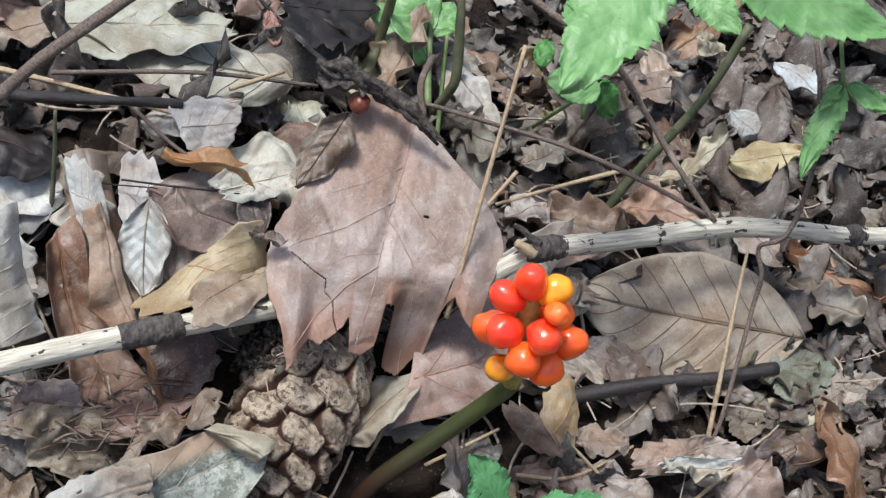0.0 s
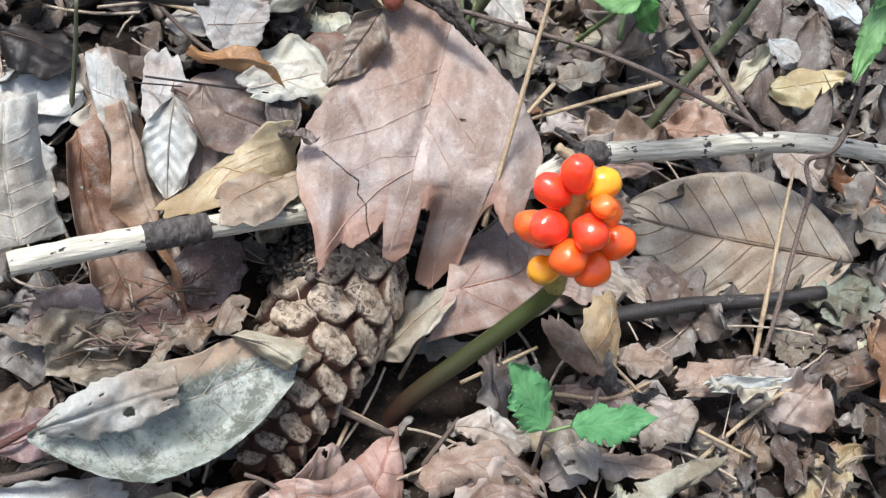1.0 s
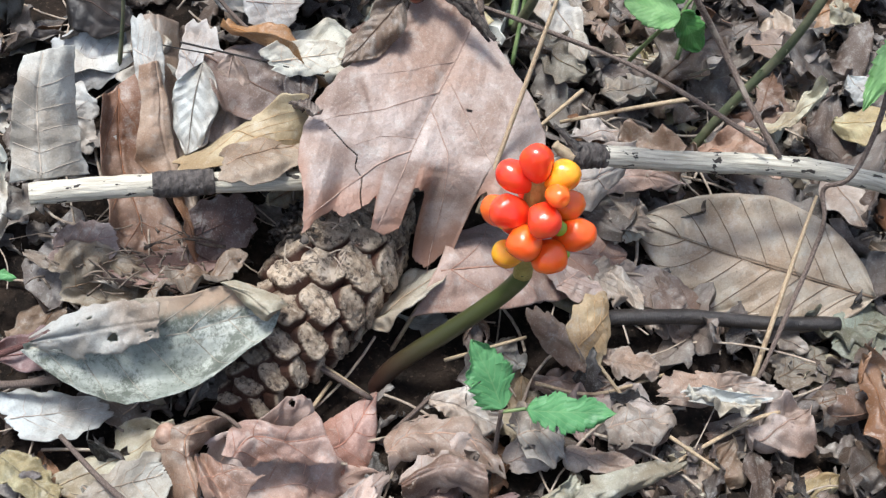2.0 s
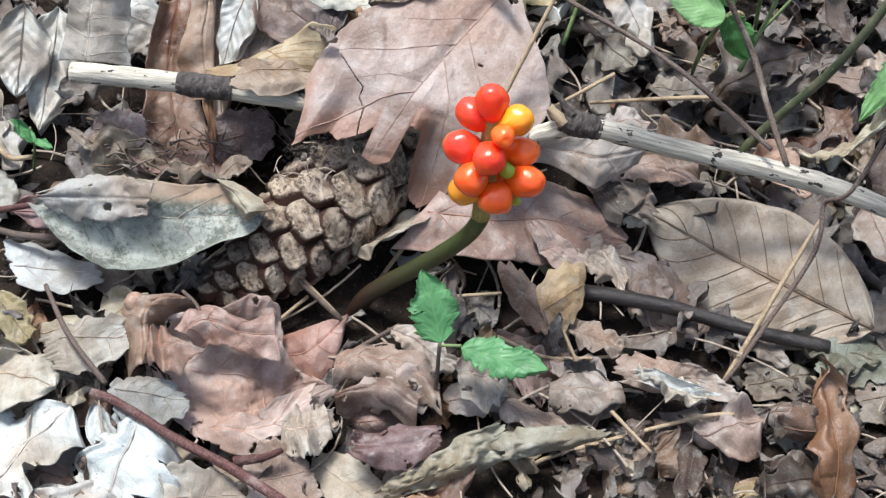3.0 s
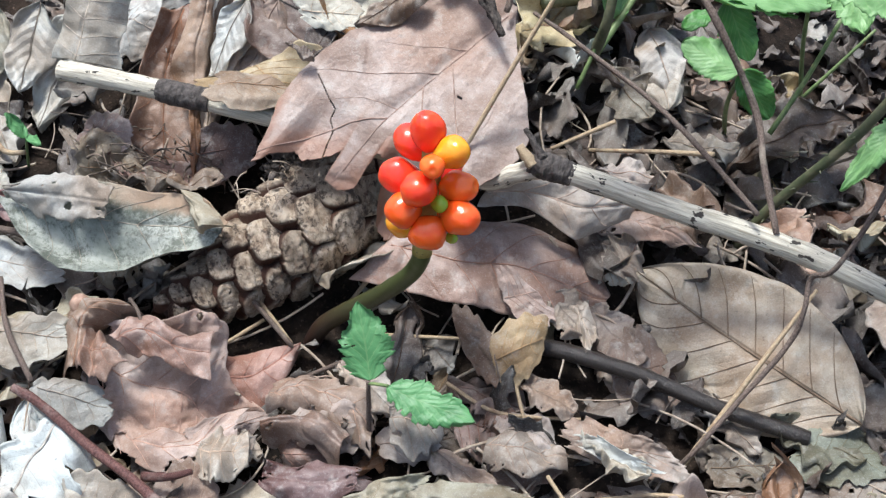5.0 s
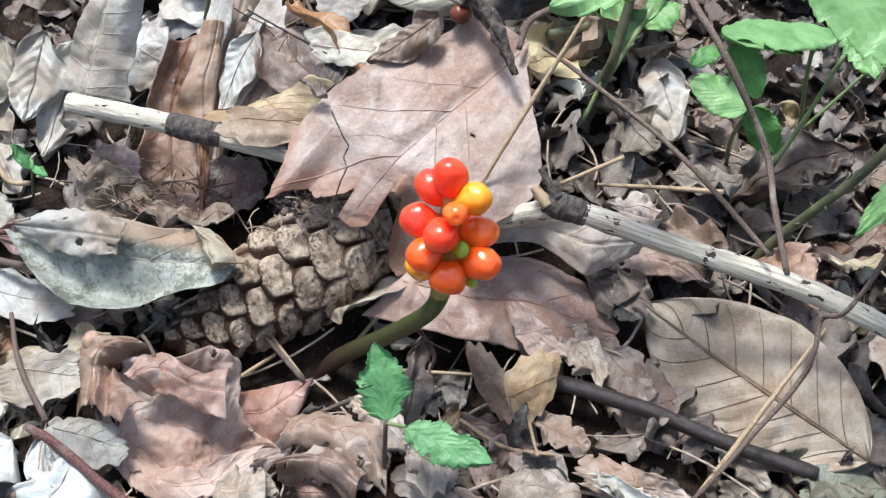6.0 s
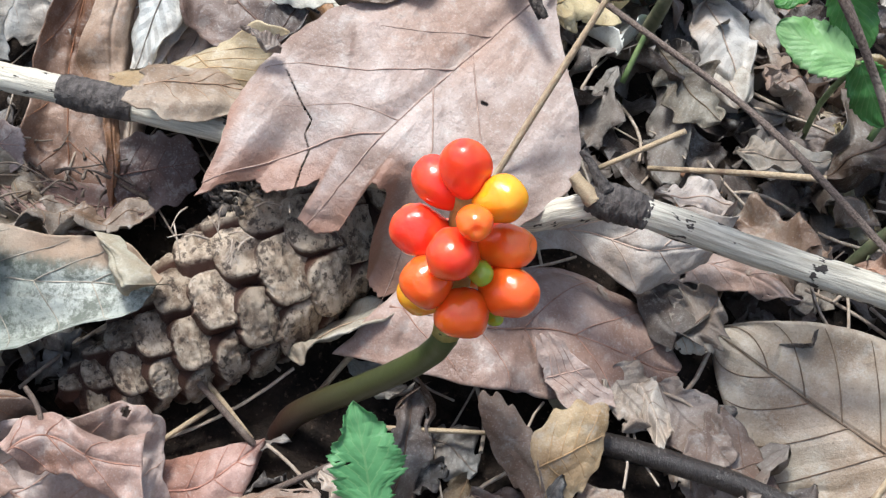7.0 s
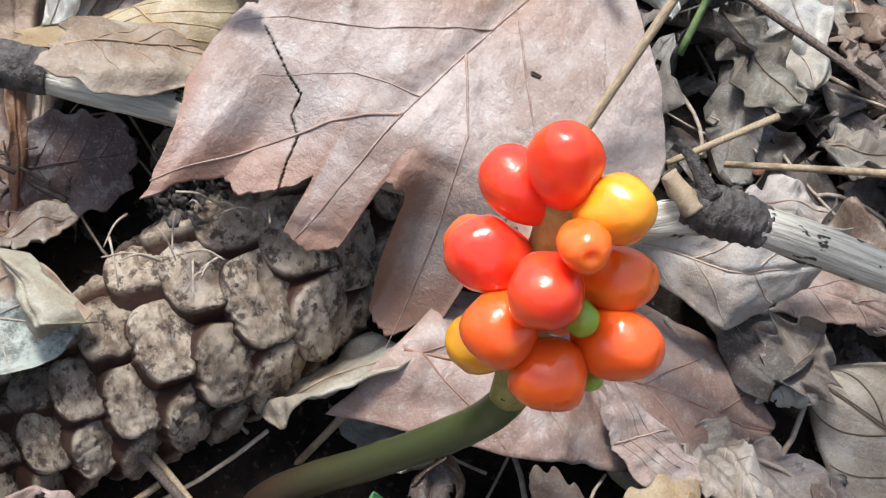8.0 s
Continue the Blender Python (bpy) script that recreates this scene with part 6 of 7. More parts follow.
fallen_leaf("scrap", (0.0401, 0.1873, -0.0010), (0.0572, 0.1869, -0.0020), 0.0120, (0.36, 0.27, 0.21, 1), "tan torn leaf by the black twig", seed=97, tear=0.3, crumple=0.0015)
# on the bank behind the stick
fallen_leaf("oak", (0.0023, 0.2866, 0.0372), (0.0245, 0.2815, 0.0294), 0.0240, (0.17, 0.125, 0.08, 1), "dull brown leaf behind the stick", seed=68, tear=0.25, crumple=0.001, curl=-20)
fallen_leaf("beech", (0.0043, 0.3151, 0.0410), (0.0231, 0.3013, 0.0303), 0.0190, (0.50, 0.41, 0.34, 1), "pale leaf on the bank", seed=69, curl=-20)
fallen_leaf("broad", (0.0047, 0.3174, 0.0350), (0.0240, 0.2947, 0.0279), 0.0200, (0.50, 0.42, 0.34, 1), "pale pointed leaf on the bank", seed=70, tear=0.15, crumple=0.001, curl=-25)
fallen_leaf("beech", (0.1106, 0.3094, 0.0018), (0.1388, 0.3133, 0.0012), 0.0220, (0.52, 0.40, 0.20, 1), "yellowish leaf on the bank", seed=71, curl=-20)
fallen_leaf("broad", (0.1413, 0.3689, -0.0004), (0.1549, 0.3509, 0.0000), 0.0150, (0.50, 0.48, 0.45, 1), "white bleached leaf on the bank", seed=72, tear=0.15, crumple=0.001)
fallen_leaf("broad", (0.1179, 0.3405, -0.0029), (0.1265, 0.3288, -0.0040), 0.0150, (0.44, 0.41, 0.37, 1), "pale leaf on the bank", seed=73, tear=0.15, crumple=0.001)
fallen_leaf("beech", (0.0782, 0.3335, 0.0080), (0.1086, 0.3530, 0.0007), 0.0190, (0.36, 0.26, 0.20, 1), "pinkish brown leaf on the bank", seed=74)
fallen_leaf("oak", (0.0297, 0.2788, 0.0236), (0.0476, 0.2972, 0.0175), 0.0180, (0.44, 0.36, 0.28, 1), "small tan leaf behind the stick", seed=75, tear=0.25, crumple=0.002)
fallen_leaf("oak", (0.0217, 0.2537, 0.0270), (0.0376, 0.2638, 0.0224), 0.0180, (0.50, 0.38, 0.31, 1), "pinkish leaf behind the stick", seed=76, tear=0.25, crumple=0.002)
fallen_leaf("oak", (0.1225, 0.2581, -0.0109), (0.1459, 0.2435, -0.0120), 0.0260, (0.42, 0.34, 0.25, 1), "tan lobed leaf beyond the beech leaf", seed=77, tear=0.25, crumple=0.001, ripple=0.003)
fallen_leaf("oak", (0.0995, 0.2193, -0.0081), (0.1264, 0.2241, -0.0115), 0.0240, (0.141, 0.130, 0.080, 1), "faded olive-grey lobed leaf", seed=78, tear=0.25, crumple=0.001, ripple=0.003)
fallen_leaf("oak", (0.1283, 0.2305, -0.0136), (0.1440, 0.2121, -0.0140), 0.0250, (0.42, 0.32, 0.245, 1), "tan leaf on the litter", seed=79, tear=0.25, crumple=0.001, ripple=0.003)
fallen_leaf("beech", (0.1074, 0.2818, -0.0000), (0.1207, 0.2594, -0.0022), 0.0170, (0.40, 0.29, 0.22, 1), "brown leaf beside the thin stem", seed=80)

# ---- the seedling, bramble and other green plants ----
seedling = tagged(new("seedling"), "small seedling with two toothed dark green leaves", "plant")
seedling.location = (0.0120, 0.1520, -0.0200)
bpy.context.view_layer.update()


def green_leaf(parent, base, tip, width, mat=None, roll=0.0, face=None, name="leaf", label="", kind="serrate", **shape):
    shape = {"nu": 84, "nv": 14, "rag": 0.02, "ripple": 0.0007, "crumple": 0.0003, "fold": 0.06, "rim": 0.05, **shape}
    ob = part(name, leaf_sheet(kind, (Vector(tip) - Vector(base)).length, width, **shape), mat or GREEN, None, label)
    ob.matrix_world = facing(base, tip, face) if face else lay(base, tip, roll)
    return under(ob, parent)


under(part("stem", tube([(0.0120, 0.1520, -0.0230), (0.0138, 0.1515, -0.0040), (0.0150, 0.1512, 0.0150)], (0.0008, 0.0006), 8), BROWN_BARK, None), seedling)
under(part("stalk", tube([(0.0150, 0.1512, 0.0140), (0.0180, 0.1511, 0.0155), (0.0215, 0.1515, 0.0165)], (0.0005, 0.0005), 7), GREEN_STALK, None), seedling)
green_leaf(seedling, (0.0150, 0.1512, 0.0150), (0.0054, 0.1601, 0.0315), 0.0150, face=(0.50, -0.62, 0.62), seed=1, curl=-14, tear=0.35, rag=0.05)
green_leaf(seedling, (0.0215, 0.1515, 0.0165), (0.0453, 0.1566, 0.0122), 0.0130, face=(0.2, -0.45, 0.85), seed=2, curl=-12, tear=0.35, rag=0.05)


def plant(name, label, root, category="plant"):
    ob = tagged(new(name), label, category)
    ob.location = root
    bpy.context.view_layer.update()
    return ob


sprout = plant("seedling", "tiny green seedling among pale leaves", (-0.1315, 0.1625, 0.0177))
under(part("stem", tube([(-0.1328, 0.1633, 0.0161), (-0.1285, 0.1621, 0.0295)], (0.0005, 0.0004), 6), GREEN_STALK, None), sprout)
green_leaf(sprout, (-0.1285, 0.1621, 0.0295), (-0.1344, 0.1612, 0.0371), 0.0060, seed=3)
green_leaf(sprout, (-0.1288, 0.1626, 0.0298), (-0.1216, 0.1622, 0.0296), 0.0035, seed=4)

creeper = plant("wild_strawberry", "low bright green plant with broad rounded toothed leaflets", (0.0445, 0.2960, 0.0030))
under(part("stalk", tube([(0.0361, 0.3126, 0.0100), (0.0430, 0.2952, 0.0350), (0.0517, 0.2830, 0.0560)], (0.0008, 0.0007), 7), GREEN_STALK, None), creeper)
under(part("stalk", tube([(0.0508, 0.3378, 0.0150), (0.0538, 0.3228, 0.0450), (0.0563, 0.3149, 0.0660)], (0.0008, 0.0007), 7), GREEN_STALK, None), creeper)
for i, (kind, a, b, w) in enumerate((("round", (0.0519, 0.2798, 0.0580), (0.0340, 0.2770, 0.0620), 0.0135), ("round", (0.0427, 0.2855, 0.0750), (0.0523, 0.2866, 0.0580), 0.0120), ("round", (0.0521, 0.2836, 0.0560), (0.0604, 0.2874, 0.0400), 0.0112), ("round", (0.0393, 0.2825, 0.0780), (0.0614, 0.3257, 0.0640), 0.0170), ("beech", (0.0501, 0.2877, 0.0740), (0.0559, 0.3100, 0.0620), 0.0065), ("round", (0.0350, 0.2924, 0.0660), (0.0315, 0.2818, 0.0640), 0.0070))):
    green_leaf(creeper, a, b, w, BRAMBLE if i % 3 == 0 else STRAWBERRY, seed=5 + i, curl=-12, kind=kind, rim=0.05, face=(-0.1, -0.5, 0.85))

bramble = plant("bramble", "bramble shoot with large bright toothed leaves and thorny stem", (0.0706, 0.2934, 0.0041))
under(part("stem", tube([(0.0570, 0.2790, -0.0080), (0.0685, 0.2830, 0.0156), (0.0874, 0.2883, 0.0452), (0.0991, 0.2945, 0.0720)], (0.0017, 0.0014), 10, 0.15, 3), BRAMBLE_STALK, None), bramble)
for k in range(16):
    at = Vector((0.0620, 0.2805, 0.0020)).lerp(Vector((0.0874, 0.2883, 0.0452)), (k + 0.5) / 16)
    a = k * 2.4
    out = Vector((math.cos(a), math.sin(a), 0.2))
    under(part("thorn", tube([at, at + out * 0.0036], (0.0005, 0.0001), 5, steps=2), BRAMBLE_STALK, None), bramble)
for k, (base, tip, wide) in enumerate((((0.0519, 0.2475, 0.1280), (0.0229, 0.2093, 0.1150), 0.0260), ((0.0700, 0.2451, 0.1250), (0.1249, 0.2476, 0.1050), 0.0240), ((0.0744, 0.2865, 0.0950), (0.0884, 0.2723, 0.0850), 0.0150), ((0.1123, 0.2471, 0.0870), (0.1029, 0.2315, 0.0650), 0.0095), ((0.1141, 0.2477, 0.0870), (0.1302, 0.2440, 0.0800), 0.0075), ((0.1125, 0.2476, 0.0870), (0.1059, 0.2422, 0.0820), 0.0050))):
    green_leaf(bramble, base, tip, wide, BRAMBLE, seed=9 + k, face=(-0.1, -0.55, 0.85), curl=-6, ripple=0.0016, label="large bright toothed leaf" if k < 2 else "")
under(part("stalk", tube([(0.1107, 0.2685, 0.1050), (0.1119, 0.2567, 0.0960), (0.1127, 0.2471, 0.0870)], (0.0007, 0.0006), 7), GREEN_STALK, None), bramble)

herb = plant("woodland_herb", "leafy light green herb on the bank behind the broad leaf", (-0.0012, 0.2895, 0.0400))
under(part("stem", tube([(-0.0012, 0.2895, 0.0400), (-0.0008, 0.3040, 0.0470), (0.0007, 0.3264, 0.0600)], (0.0013, 0.0010), 8), GREEN_STALK, None), herb)
for i, (a, b, w) in enumerate((((-0.0010, 0.3040, 0.0470), (-0.0138, 0.3108, 0.0620), 0.0150), ((-0.0004, 0.3125, 0.0520), (-0.0118, 0.3272, 0.0680), 0.0190), ((-0.0004, 0.3125, 0.0520), (0.0081, 0.3217, 0.0580), 0.0140), ((-0.0008, 0.3057, 0.0480), (-0.0212, 0.3236, 0.0580), 0.0130))):
    green_leaf(herb, a, b, w, BRAMBLE, seed=20 + i, roll=14 * (-1) ** i, kind="beech", ripple=0.0015)
rod("woody_stem", [(-0.0224, 0.2913, 0.0508), (-0.0176, 0.3094, 0.0484), (-0.0126, 0.3083, 0.0727)], (0.0019, 0.0016), BRAMBLE_STALK, "upright olive-brown woody stem", "stem", rough=0.2, seed=31)
rod("woody_stem", [(0.0003, 0.2855, 0.0418), (0.0057, 0.2821, 0.0561), (0.0066, 0.2856, 0.0688), (0.0066, 0.2910, 0.0849)], (0.0017, 0.0014), BRAMBLE_STALK, "crooked olive-brown woody stem", "stem", rough=0.25, seed=32)
rod("grass_blade", [(-0.1083, 0.2224, 0.0581), (-0.1057, 0.2251, 0.0735), (-0.1034, 0.2267, 0.0902)], (0.0008, 0.0005), BRAMBLE_STALK, "single pale green grass stem", "grass", sides=6)
rod("grass_blade", [(0.0010, 0.2748, 0.0355), (0.0026, 0.2863, 0.0510), (0.0037, 0.2947, 0.0655)], (0.0008, 0.0006), GREEN_STALK, "green stalk leaning over the litter", "grass", sides=6)
rod("herb_stem", [(0.0540, 0.3057, 0.0220), (0.0578, 0.3183, 0.0360), (0.0623, 0.3286, 0.0550)], (0.0009, 0.0007), GREEN_STALK, "slender green herb stem leaning over the litter", "stem", sides=7)
rod("herb_stem", [(0.0521, 0.3284, 0.0200), (0.0599, 0.3363, 0.0320), (0.0681, 0.3461, 0.0450)], (0.0007, 0.0005), GREEN_STALK, "slender green herb stem leaning over the litter", "stem", sides=7)
rod("leaf_stalk", [(-0.0965, 0.1221, 0.0160), (-0.0797, 0.1099, 0.0147), (-0.0632, 0.1030, 0.0088)], (0.0007, 0.0009), BROWN_BARK, "thin grey-brown leaf stalk", "stalk", sides=7)
rod("leaf_stalk", [(-0.1280, 0.1322, 0.0231), (-0.1178, 0.1391, 0.0247), (-0.1011, 0.1512, 0.0254)], (0.0012, 0.0008), RED_BARK, "reddish leaf stalk on the litter", "stalk", sides=7)
rod("dry_stalk", [(-0.1322, 0.1326, 0.0192), (-0.1156, 0.1333, 0.0193), (-0.1023, 0.1378, 0.0192)], (0.0010, 0.0012), BROWN_BARK, "dry grey-brown stalk under the mouldy leaf", "stalk", sides=7)
rod("dry_stalk", [(-0.1496, 0.1629, 0.0279), (-0.1386, 0.1595, 0.0223), (-0.1304, 0.1617, 0.0233)], (0.0010, 0.0008), STRAW, "curved tan stalk by the seedling", "stalk", sides=7)
rod("straw", [(-0.0495, 0.1637, 0.0151), (-0.0368, 0.1630, 0.0073), (-0.0229, 0.1625, -0.0023)], (0.0008, 0.0008), BROWN_BARK, "thin brown straw in front of the cone", "straw", sides=6)
rod("straw", [(-0.0498, 0.1651, 0.0138), (-0.0375, 0.1651, 0.0064), (-0.0242, 0.1632, -0.0018)], (0.0007, 0.0006), STRAW, "thin brown straw in front of the cone", "straw", sides=6)
rod("straw", [(-0.0404, 0.1514, -0.0025), (-0.0349, 0.1639, 0.0012)], (0.0006, 0.0006), STRAW, "short pale straw in the gap by the cone", "straw", sides=6)
rod("straw", [(-0.0044, 0.1767, 0.0020), (0.0178, 0.1886, 0.0032)], (0.0006, 0.0005), STRAW, "pale straw lying behind the seedling", "straw", sides=6)
rod("straw", [(-0.0151, 0.1542, -0.0049), (-0.0052, 0.1662, 0.0000)], (0.0008, 0.0006), BROWN_BARK, "thin brown twig by the seedling", "straw", sides=6)
rod("straw", [(0.0378, 0.1861, 0.0010), (0.0486, 0.1764, -0.0049)], (0.0006, 0.0005), STRAW, "short ochre straw on litter", "straw", sides=6)
rod("straw", [(0.0222, 0.1758, -0.0016), (0.0392, 0.1764, -0.0037), (0.0588, 0.1876, -0.0041)], (0.0006, 0.0005), STRAW, "ochre straw on crumbled leaves", "straw", sides=6)
rod("straw", [(0.0616, 0.1667, -0.0060), (0.0761, 0.1604, -0.0098)], (0.0006, 0.0005), STRAW, "tan straw on crumbled leaves", "straw", sides=6)
rod("straw", [(-0.1237, 0.2540, 0.0813), (-0.1035, 0.2506, 0.0782), (-0.0724, 0.2458, 0.0721)], (0.0009, 0.0006), STRAW, "bent pale stalk on the bank", "straw", sides=6)
rod("straw", [(-0.1092, 0.2512, 0.0827), (-0.0696, 0.2574, 0.0786), (-0.0362, 0.2656, 0.0678)], (0.0007, 0.0006), BROWN_BARK, "thin brown stalk across a tan leaf", "straw", sides=6)
rod("straw", [(-0.0605, 0.2510, 0.0783), (-0.0459, 0.2626, 0.0754)], (0.0008, 0.0006), STRAW, "short tan stalk on the bank", "straw", sides=6)
rod("leaf_stalk", [(-0.0878, 0.2208, 0.0713), (-0.0750, 0.2195, 0.0705), (-0.0466, 0.2209, 0.0651)], (0.0003, 0.0003), DARK_BARK, "thin dark leaf stalk", "stalk", sides=6)
rod("leaf_stalk", [(-0.1063, 0.2321, 0.0730), (-0.0983, 0.2240, 0.0684), (-0.0784, 0.2210, 0.0680)], (0.0003, 0.0002), DARK_BARK, "thin dark stalk over a pale leaf", "stalk", sides=6)
rod("leaf_stalk", [(-0.0853, 0.2406, 0.0785), (-0.0731, 0.2329, 0.0709), (-0.0527, 0.2216, 0.0655)], (0.0006, 0.0006), BROWN_BARK, "thin brown stalk on the bank", "stalk", sides=6)
rod("red_twig", [(-0.0239, 0.1034, -0.0039), (-0.0175, 0.1067, -0.0029), (-0.0127, 0.1109, -0.0014)], (0.0014, 0.0008), RED_BARK, "short side shoot of a reddish twig", "twig", sides=8, rough=0.4)

# the withered curl and the nut above the broad leaf
curl_thing = plant("withered_leaf", "shrivelled grey-black dead leaf curled over a stem", (-0.0200, 0.2488, 0.0824), "leaf")
for k, (r, seed) in enumerate(((0.0016, 1), (0.0012, 2), (0.0010, 3))):
    line = [Vector(p) + Vector((0.0014 * math.cos(2.1 * k + 1.3 * i), 0.0008 * math.sin(i + k), 0.0014 * math.sin(2.1 * k + 1.3 * i))) for i, p in enumerate(((-0.0355, 0.2475, 0.0903), (-0.0300, 0.2456, 0.0898), (-0.0239, 0.2448, 0.0876), (-0.0162, 0.2437, 0.0838), (-0.0092, 0.2406, 0.0792), (-0.0018, 0.2359, 0.0729)))]
    under(part("rolled_blade", tube(line, [r * 0.6, r * 1.5, r * 1.3, r * 1.4, r, r * 0.4], 10, 0.9, seed, 8), MOSSY, None), curl_thing)
under(part("curled_rim", leaf_sheet("strap", 0.014, 0.011, curl=190, twist=0.8, ripple=0.004, rag=0.3, seed=81, nu=24, nv=16), MOSSY, None), curl_thing).matrix_world = lay((-0.0357, 0.2464, 0.0890), (-0.0209, 0.2439, 0.0862), 20)
nut = tagged(mesh_object("nut", berry_mesh(0.0031, 0.0042, 3), NUT), "glossy dark red-brown nut under the withered leaf", "nut")
nut.matrix_world = Matrix.Translation((-0.0244, 0.2429, 0.0809)) @ Matrix.Rotation(1.2, 4, "X")
rod("dead_stem", [(-0.0333, 0.2473, 0.0909), (-0.0439, 0.2993, 0.0602), (-0.0550, 0.3132, 0.0631), (-0.0586, 0.3171, 0.0691)], (0.0007, 0.0006), DARK_BARK, "thin dead stem behind the broad leaf", "stem", sides=6, rough=0.3)
fallen_leaf("scrap", (-0.0518, 0.3037, 0.0667), (-0.0495, 0.2935, 0.0611), 0.0055, (0.42, 0.20, 0.15, 1), "tiny reddish curled leaf on a dead stem", curl=120, seed=82, nu=14, nv=10)
rod("leaf_stalk", [(-0.0603, 0.1378, 0.0150), (-0.0555, 0.1359, 0.0150), (-0.0512, 0.1330, 0.0145), (-0.0504, 0.1303, 0.0130), (-0.0520, 0.1282, 0.0115)], (0.0006, 0.0005), BROWN_BARK, "short hooked grey stalk on the crumpled leaf", "stalk", sides=7)
gall = tagged(mesh_object("leaf_gall", berry_mesh(0.0030, 0.0034, 9), TAN_SKIN), "round tan gall on the curled leaf edge", "gall")
gall.location = (-0.0699, 0.1279, 0.0150)
rod("catkin", [(-0.0924, 0.2147, 0.0397), (-0.0880, 0.2115, 0.0375), (-0.0869, 0.2125, 0.0340)], [0.0012, 0.0018, 0.0011], plain("catkin_skin", (0.20, 0.045, 0.035), (0.34, 0.11, 0.085), 900.0, 0.8, 0.002), "small crumbly reddish catkin beside the stick", "catkin", sides=9, rough=0.7, steps=12)
fallen_leaf("scrap", (-0.0432, 0.2039, 0.0665), (-0.0517, 0.2016, 0.0700), 0.0050, DUSK, "small dark crisp leaf bit on the broad leaf", curl=80, seed=83, nu=12, nv=8, rag=0.25, tear=0.3, crumple=0.002)

# ---- leaf litter ----
def rib_mesh(leaf):
    """A raised midrib along the middle of a leaf's mesh."""
    tops = {}
    for i, x in enumerate(leaf.uv_layers[0].data):
        co = leaf.vertices[leaf.loops[i].vertex_index].co
        if abs(x.uv[1] - 0.5) < 0.03 and x.uv[0] < 0.92:
            u = round(x.uv[0], 3)
            tops[u] = max(tops.get(u, co), co, key=lambda p: p.z)
    line = [tops[u] + Vector((0, 0, 0.0002)) for u in sorted(tops)]
    me = bpy.data.meshes.new("midrib")
    bm = tube(line, (0.0003, 0.00012), 5, 0.1, 1, 1)
    bm.to_mesh(me)
    bm.free()
    me.materials.append(RIB)
    return me


litter_rng = random.Random(7)
shapes, coarse, ribs = [], [], {}
for k in range(30):
    kind = ("beech", "scrap", "oak", "broad", "scrap", "oak")[k % 6]
    form = dict(arch=litter_rng.uniform(-16, 16), curl=litter_rng.uniform(-38, 32), twist=litter_rng.uniform(-0.5, 0.5), ripple=0.0025, rag=litter_rng.uniform(0.08, 0.20), seed=100 + k, crumple=litter_rng.uniform(0.0008, 0.0022), tear=litter_rng.uniform(0.1, 0.7), fold=litter_rng.uniform(0.2, 0.5), rim=litter_rng.uniform(0.12, 0.30))
    length, wide = (0.044, 0.025) if kind != "scrap" else (0.026, 0.018)
    coarse.append(solid("litter_leaf", leaf_sheet(kind, length, wide, nu=14, nv=8, **form), LITTER))
    bm = leaf_sheet(kind, length, wide, nu=34, nv=18, thick=0.00022, **form)
    me = solid("fallen_leaf", bm, (DRY, FINE, SLICK, BEECH)[k % 4])
    shapes.append((kind, me))
    if kind != "scrap":
        ribs[me.name] = rib_mesh(me)
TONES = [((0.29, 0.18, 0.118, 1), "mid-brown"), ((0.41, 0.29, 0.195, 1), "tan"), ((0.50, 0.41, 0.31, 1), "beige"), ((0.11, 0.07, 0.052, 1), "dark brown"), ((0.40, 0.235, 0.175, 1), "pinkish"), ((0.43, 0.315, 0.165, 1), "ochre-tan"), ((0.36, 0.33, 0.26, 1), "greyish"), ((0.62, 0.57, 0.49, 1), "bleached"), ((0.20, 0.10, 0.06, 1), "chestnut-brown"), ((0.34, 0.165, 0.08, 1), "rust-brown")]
# Darker tones that put the shade at the back and right into colour.
SHADED_SIDE = [TONES[0], TONES[3], TONES[8], TONES[9], TONES[1], TONES[2], TONES[5]]
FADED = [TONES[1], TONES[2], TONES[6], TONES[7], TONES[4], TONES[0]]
WORDS = {"oak": "lobed", "beech": "oval", "broad": "rounded", "scrap": "torn"}
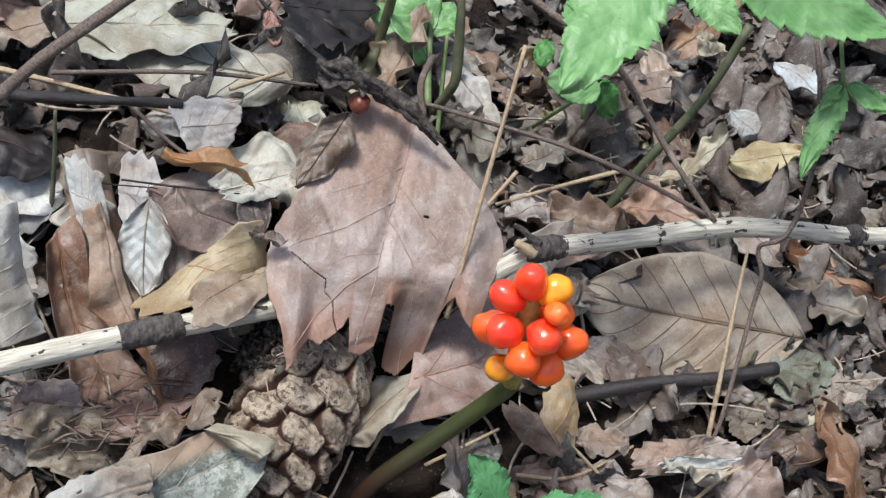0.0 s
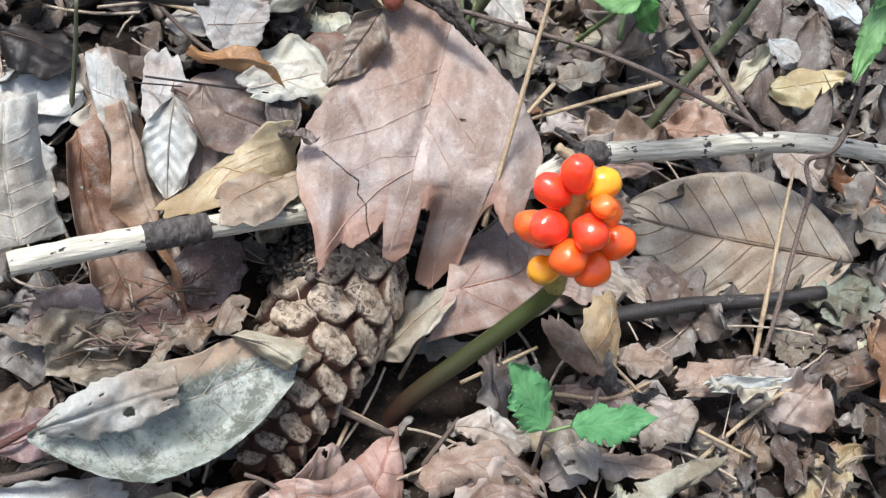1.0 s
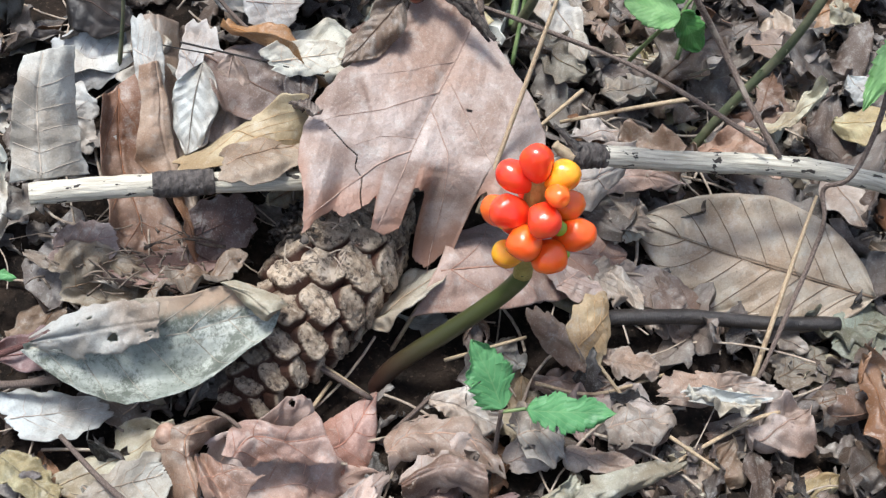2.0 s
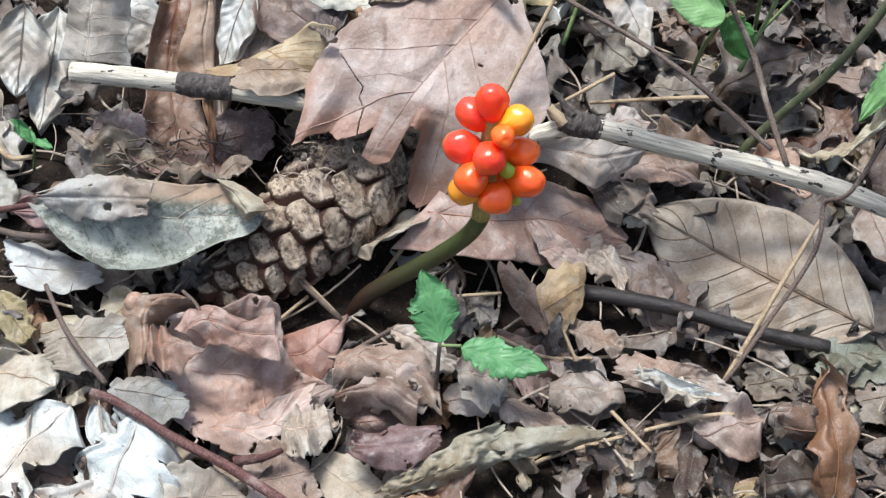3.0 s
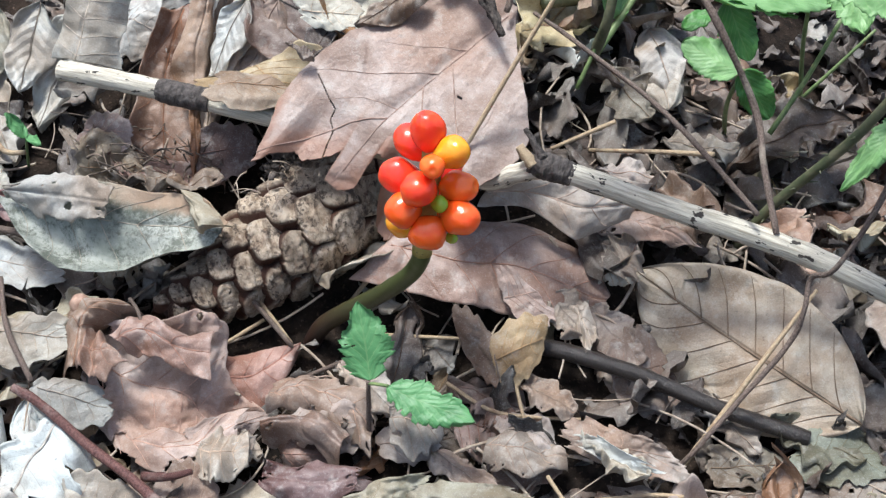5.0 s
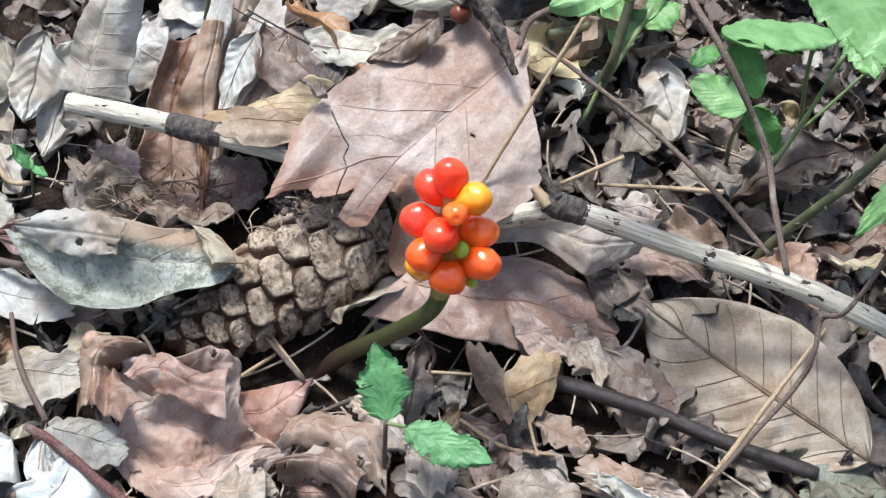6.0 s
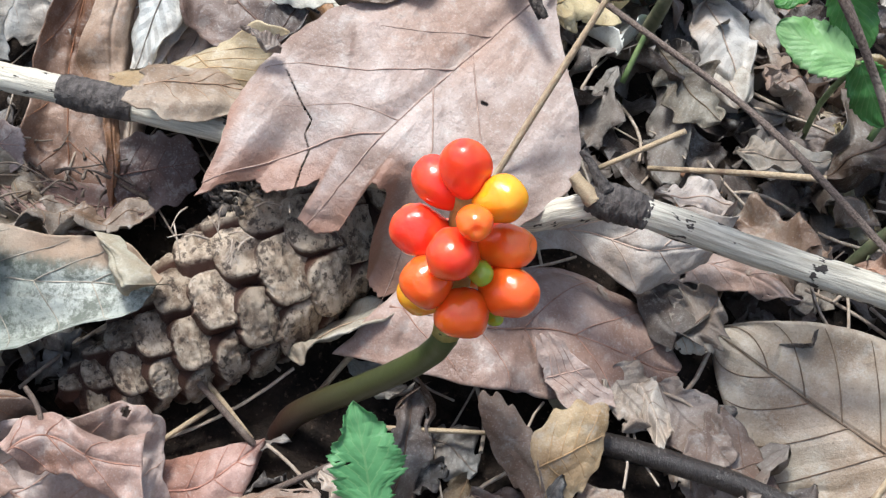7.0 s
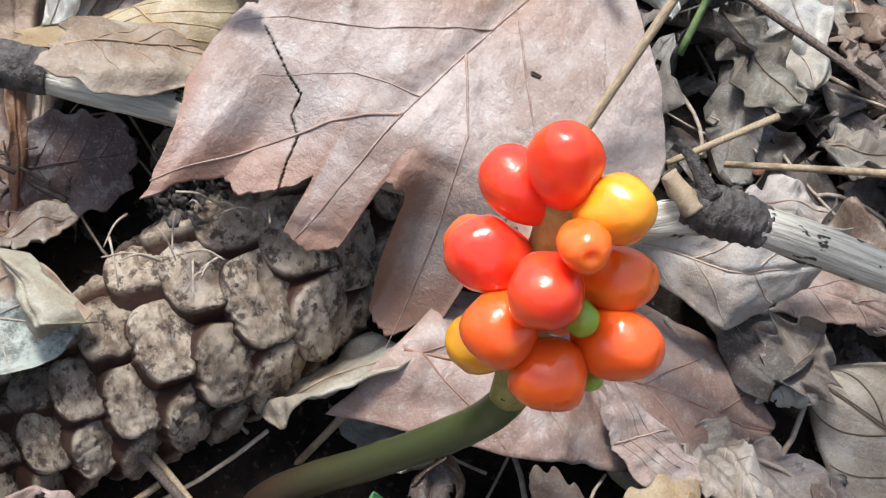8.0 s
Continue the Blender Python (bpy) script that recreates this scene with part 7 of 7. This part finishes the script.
for k in range(182):
    if k % 5 < 3:
        x, y = litter_rng.uniform(-0.13, 0.14), litter_rng.uniform(0.07, 0.25)
    else:
        x, y = litter_rng.uniform(-0.20, 0.20), litter_rng.uniform(0.05, 0.45)
    kind, me = shapes[litter_rng.randrange(len(shapes))]
    if -0.125 < x < -0.065 and 0.17 < y < 0.24:
        x += 0.17
    if 0.03 < x < 0.125 and 0.178 < y < 0.25:
        y += 0.10
    if -0.09 < x < 0.012 and 0.10 < y < 0.188:
        x, y = x + 0.03, y + 0.16
    # Leaves at the back and right mostly take the tones darkened for shade.
    tones = SHADED_SIDE if x > -0.02 and (y > 0.24 or x > 0.05) and k % 4 else FADED if x < -0.06 and (y > 0.2 or y < 0.12) else TONES
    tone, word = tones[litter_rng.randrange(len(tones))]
    # Pale tones are swapped out on the right to keep it dim.
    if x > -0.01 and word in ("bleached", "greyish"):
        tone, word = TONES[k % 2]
    ob = new("fallen_leaf", me)
    near = -0.12 < x < 0.13 and 0.07 < y < 0.25
    size = litter_rng.uniform(0.50, 1.0) if near else litter_rng.uniform(0.7, 1.2)
    lift = litter_rng.uniform(0.0, 0.0050) if near else litter_rng.uniform(0.001, 0.010)
    tilt = 13 if near else 17
    ob.matrix_world = pose(x, y, height(x, y) + lift, litter_rng.gauss(0, tilt), litter_rng.gauss(0, tilt), litter_rng.uniform(0, 360)) @ Matrix.Diagonal((size, size, size, 1))
    shade = litter_rng.uniform(0.8, 1.15)
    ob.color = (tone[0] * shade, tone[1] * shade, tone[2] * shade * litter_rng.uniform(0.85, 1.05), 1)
    if kind != "scrap":
        rib = new("midrib", ribs[me.name])
        rib.parent, rib.color = ob, ob.color
    tagged(ob, f"{word} {WORDS[kind]} dead leaf in the litter", "leaf", "fallen leaves")


def litter_layer(name, label, count, spread, size, lift, tilt, seed):
    """A deep layer of leaves as one mesh, from the same leaf shapes."""
    rng = random.Random(seed)
    data = []
    for me in coarse:
        co = np.empty(len(me.vertices) * 3)
        me.vertices.foreach_get("co", co)
        loops = np.empty(len(me.loops), dtype=int)
        me.loops.foreach_get("vertex_index", loops)
        coords = np.empty(len(me.loops) * 2)
        me.uv_layers[0].data.foreach_get("uv", coords)
        flat = np.empty(len(me.polygons), dtype=bool)
        me.polygons.foreach_get("use_smooth", flat)
        data.append((co.reshape(-1, 3), loops.reshape(-1, 4), coords, flat))
    verts, faces, coords, shades, start = [], [], [], [], 0
    for _ in range(count):
        co, quads, c, flat = data[rng.randrange(len(data))]
        x, y = spread(rng)
        if size[1] < 1 and -0.02 < x < 0.055 and 0.175 < y < 0.24:
            x += 0.13
        s = rng.uniform(*size)
        m = np.array(pose(x, y, height(x, y) + rng.uniform(*lift), rng.gauss(0, tilt), rng.gauss(0, tilt), rng.uniform(0, 360)))
        verts.append(co * s @ m[:3, :3].T + m[:3, 3])
        faces.append(quads + start)
        coords.append(c)
        shades.append(flat)
        start += len(co)
    me = bpy.data.meshes.new(name)
    me.from_pydata(np.concatenate(verts), [], np.concatenate(faces))
    me.uv_layers.new(name="UVMap").data.foreach_set("uv", np.concatenate(coords))
    me.polygons.foreach_set("use_smooth", np.concatenate(shades))
    me.materials.append(LITTER)
    return tagged(new(name, me), label, "litter", kind="stuff")


def around(near, far, power):
    """Places round the stalk from near to far metres away."""
    def pick(r):
        a, d = r.uniform(0, 2 * math.pi), near + (far - near) * r.random() ** power
        return d * math.cos(a), 0.2 + d * math.sin(a)
    return pick


def stalk_scatter(count, seed):
    """Thin petioles and straws strewn over the litter, as one mesh."""
    rng = random.Random(seed)
    verts, faces, start = [], [], 0
    for _ in range(count):
        x, y, turn = rng.uniform(-0.15, 0.15), rng.uniform(0.06, 0.34), rng.uniform(0, 6.28)
        length, sag, r = rng.uniform(0.010, 0.042), rng.uniform(-0.25, 0.25), rng.uniform(0.0002, 0.00055)
        lift, tilt = rng.uniform(0.004, 0.011), rng.uniform(-0.12, 0.12)
        steps = 6
        for i in range(steps + 1):
            w = i / steps - 0.5
            a = turn + sag * w * 3
            px, py = x + length * w * math.cos(a), y + length * w * math.sin(a)
            pz = height(px, py) + lift + length * w * tilt
            for k in range(5):
                b = 2 * math.pi * k / 5
                verts.append((px - r * math.cos(b) * math.sin(a), py + r * math.cos(b) * math.cos(a), pz + r * math.sin(b)))
        for i in range(steps):
            for k in range(5):
                p, q = start + i * 5 + k, start + i * 5 + (k + 1) % 5
                faces.append((p, q, q + 5, p + 5))
        start += (steps + 1) * 5
    me = bpy.data.meshes.new("dry_stalks")
    me.from_pydata(verts, [], faces)
    me.polygons.foreach_set("use_smooth", [True] * len(me.polygons))
    me.materials.append(FIBRE)
    return tagged(new("dry_stalks", me), "thin dry leaf stalks strewn over the litter", "litter", kind="stuff")


stalk_scatter(260, 11)
litter_layer("trodden_leaves", "brown leaves packed between the larger ones", 150, lambda r: (r.uniform(-0.20, 0.20), r.uniform(0.19, 0.40)), (0.5, 0.9), (0.0, 0.006), 15, 8)
litter_layer("leaf_crumbs", "crumbled brown leaf fragments on the soil", 1900, lambda r: (r.uniform(-0.20, 0.20), r.uniform(0.05, 0.46)), (0.14, 0.50), (0.0, 0.0075), 24, 3)
# The darkened litter tones put the bank's shade into colour here.
litter_layer("shaded_litter", "brown leaves packed on the bank, dark tones standing for shade", 460, lambda r: (r.uniform(-0.26, 0.26), r.uniform(0.255, 0.52)), (0.55, 0.95), (0.0, 0.010), 20, 6)
litter_layer("leaf_litter", "deep layer of fallen brown leaves on the forest floor", 2300, around(0.2, 1.5, 0.8), (1.1, 1.9), (0.002, 0.014), 16, 4)
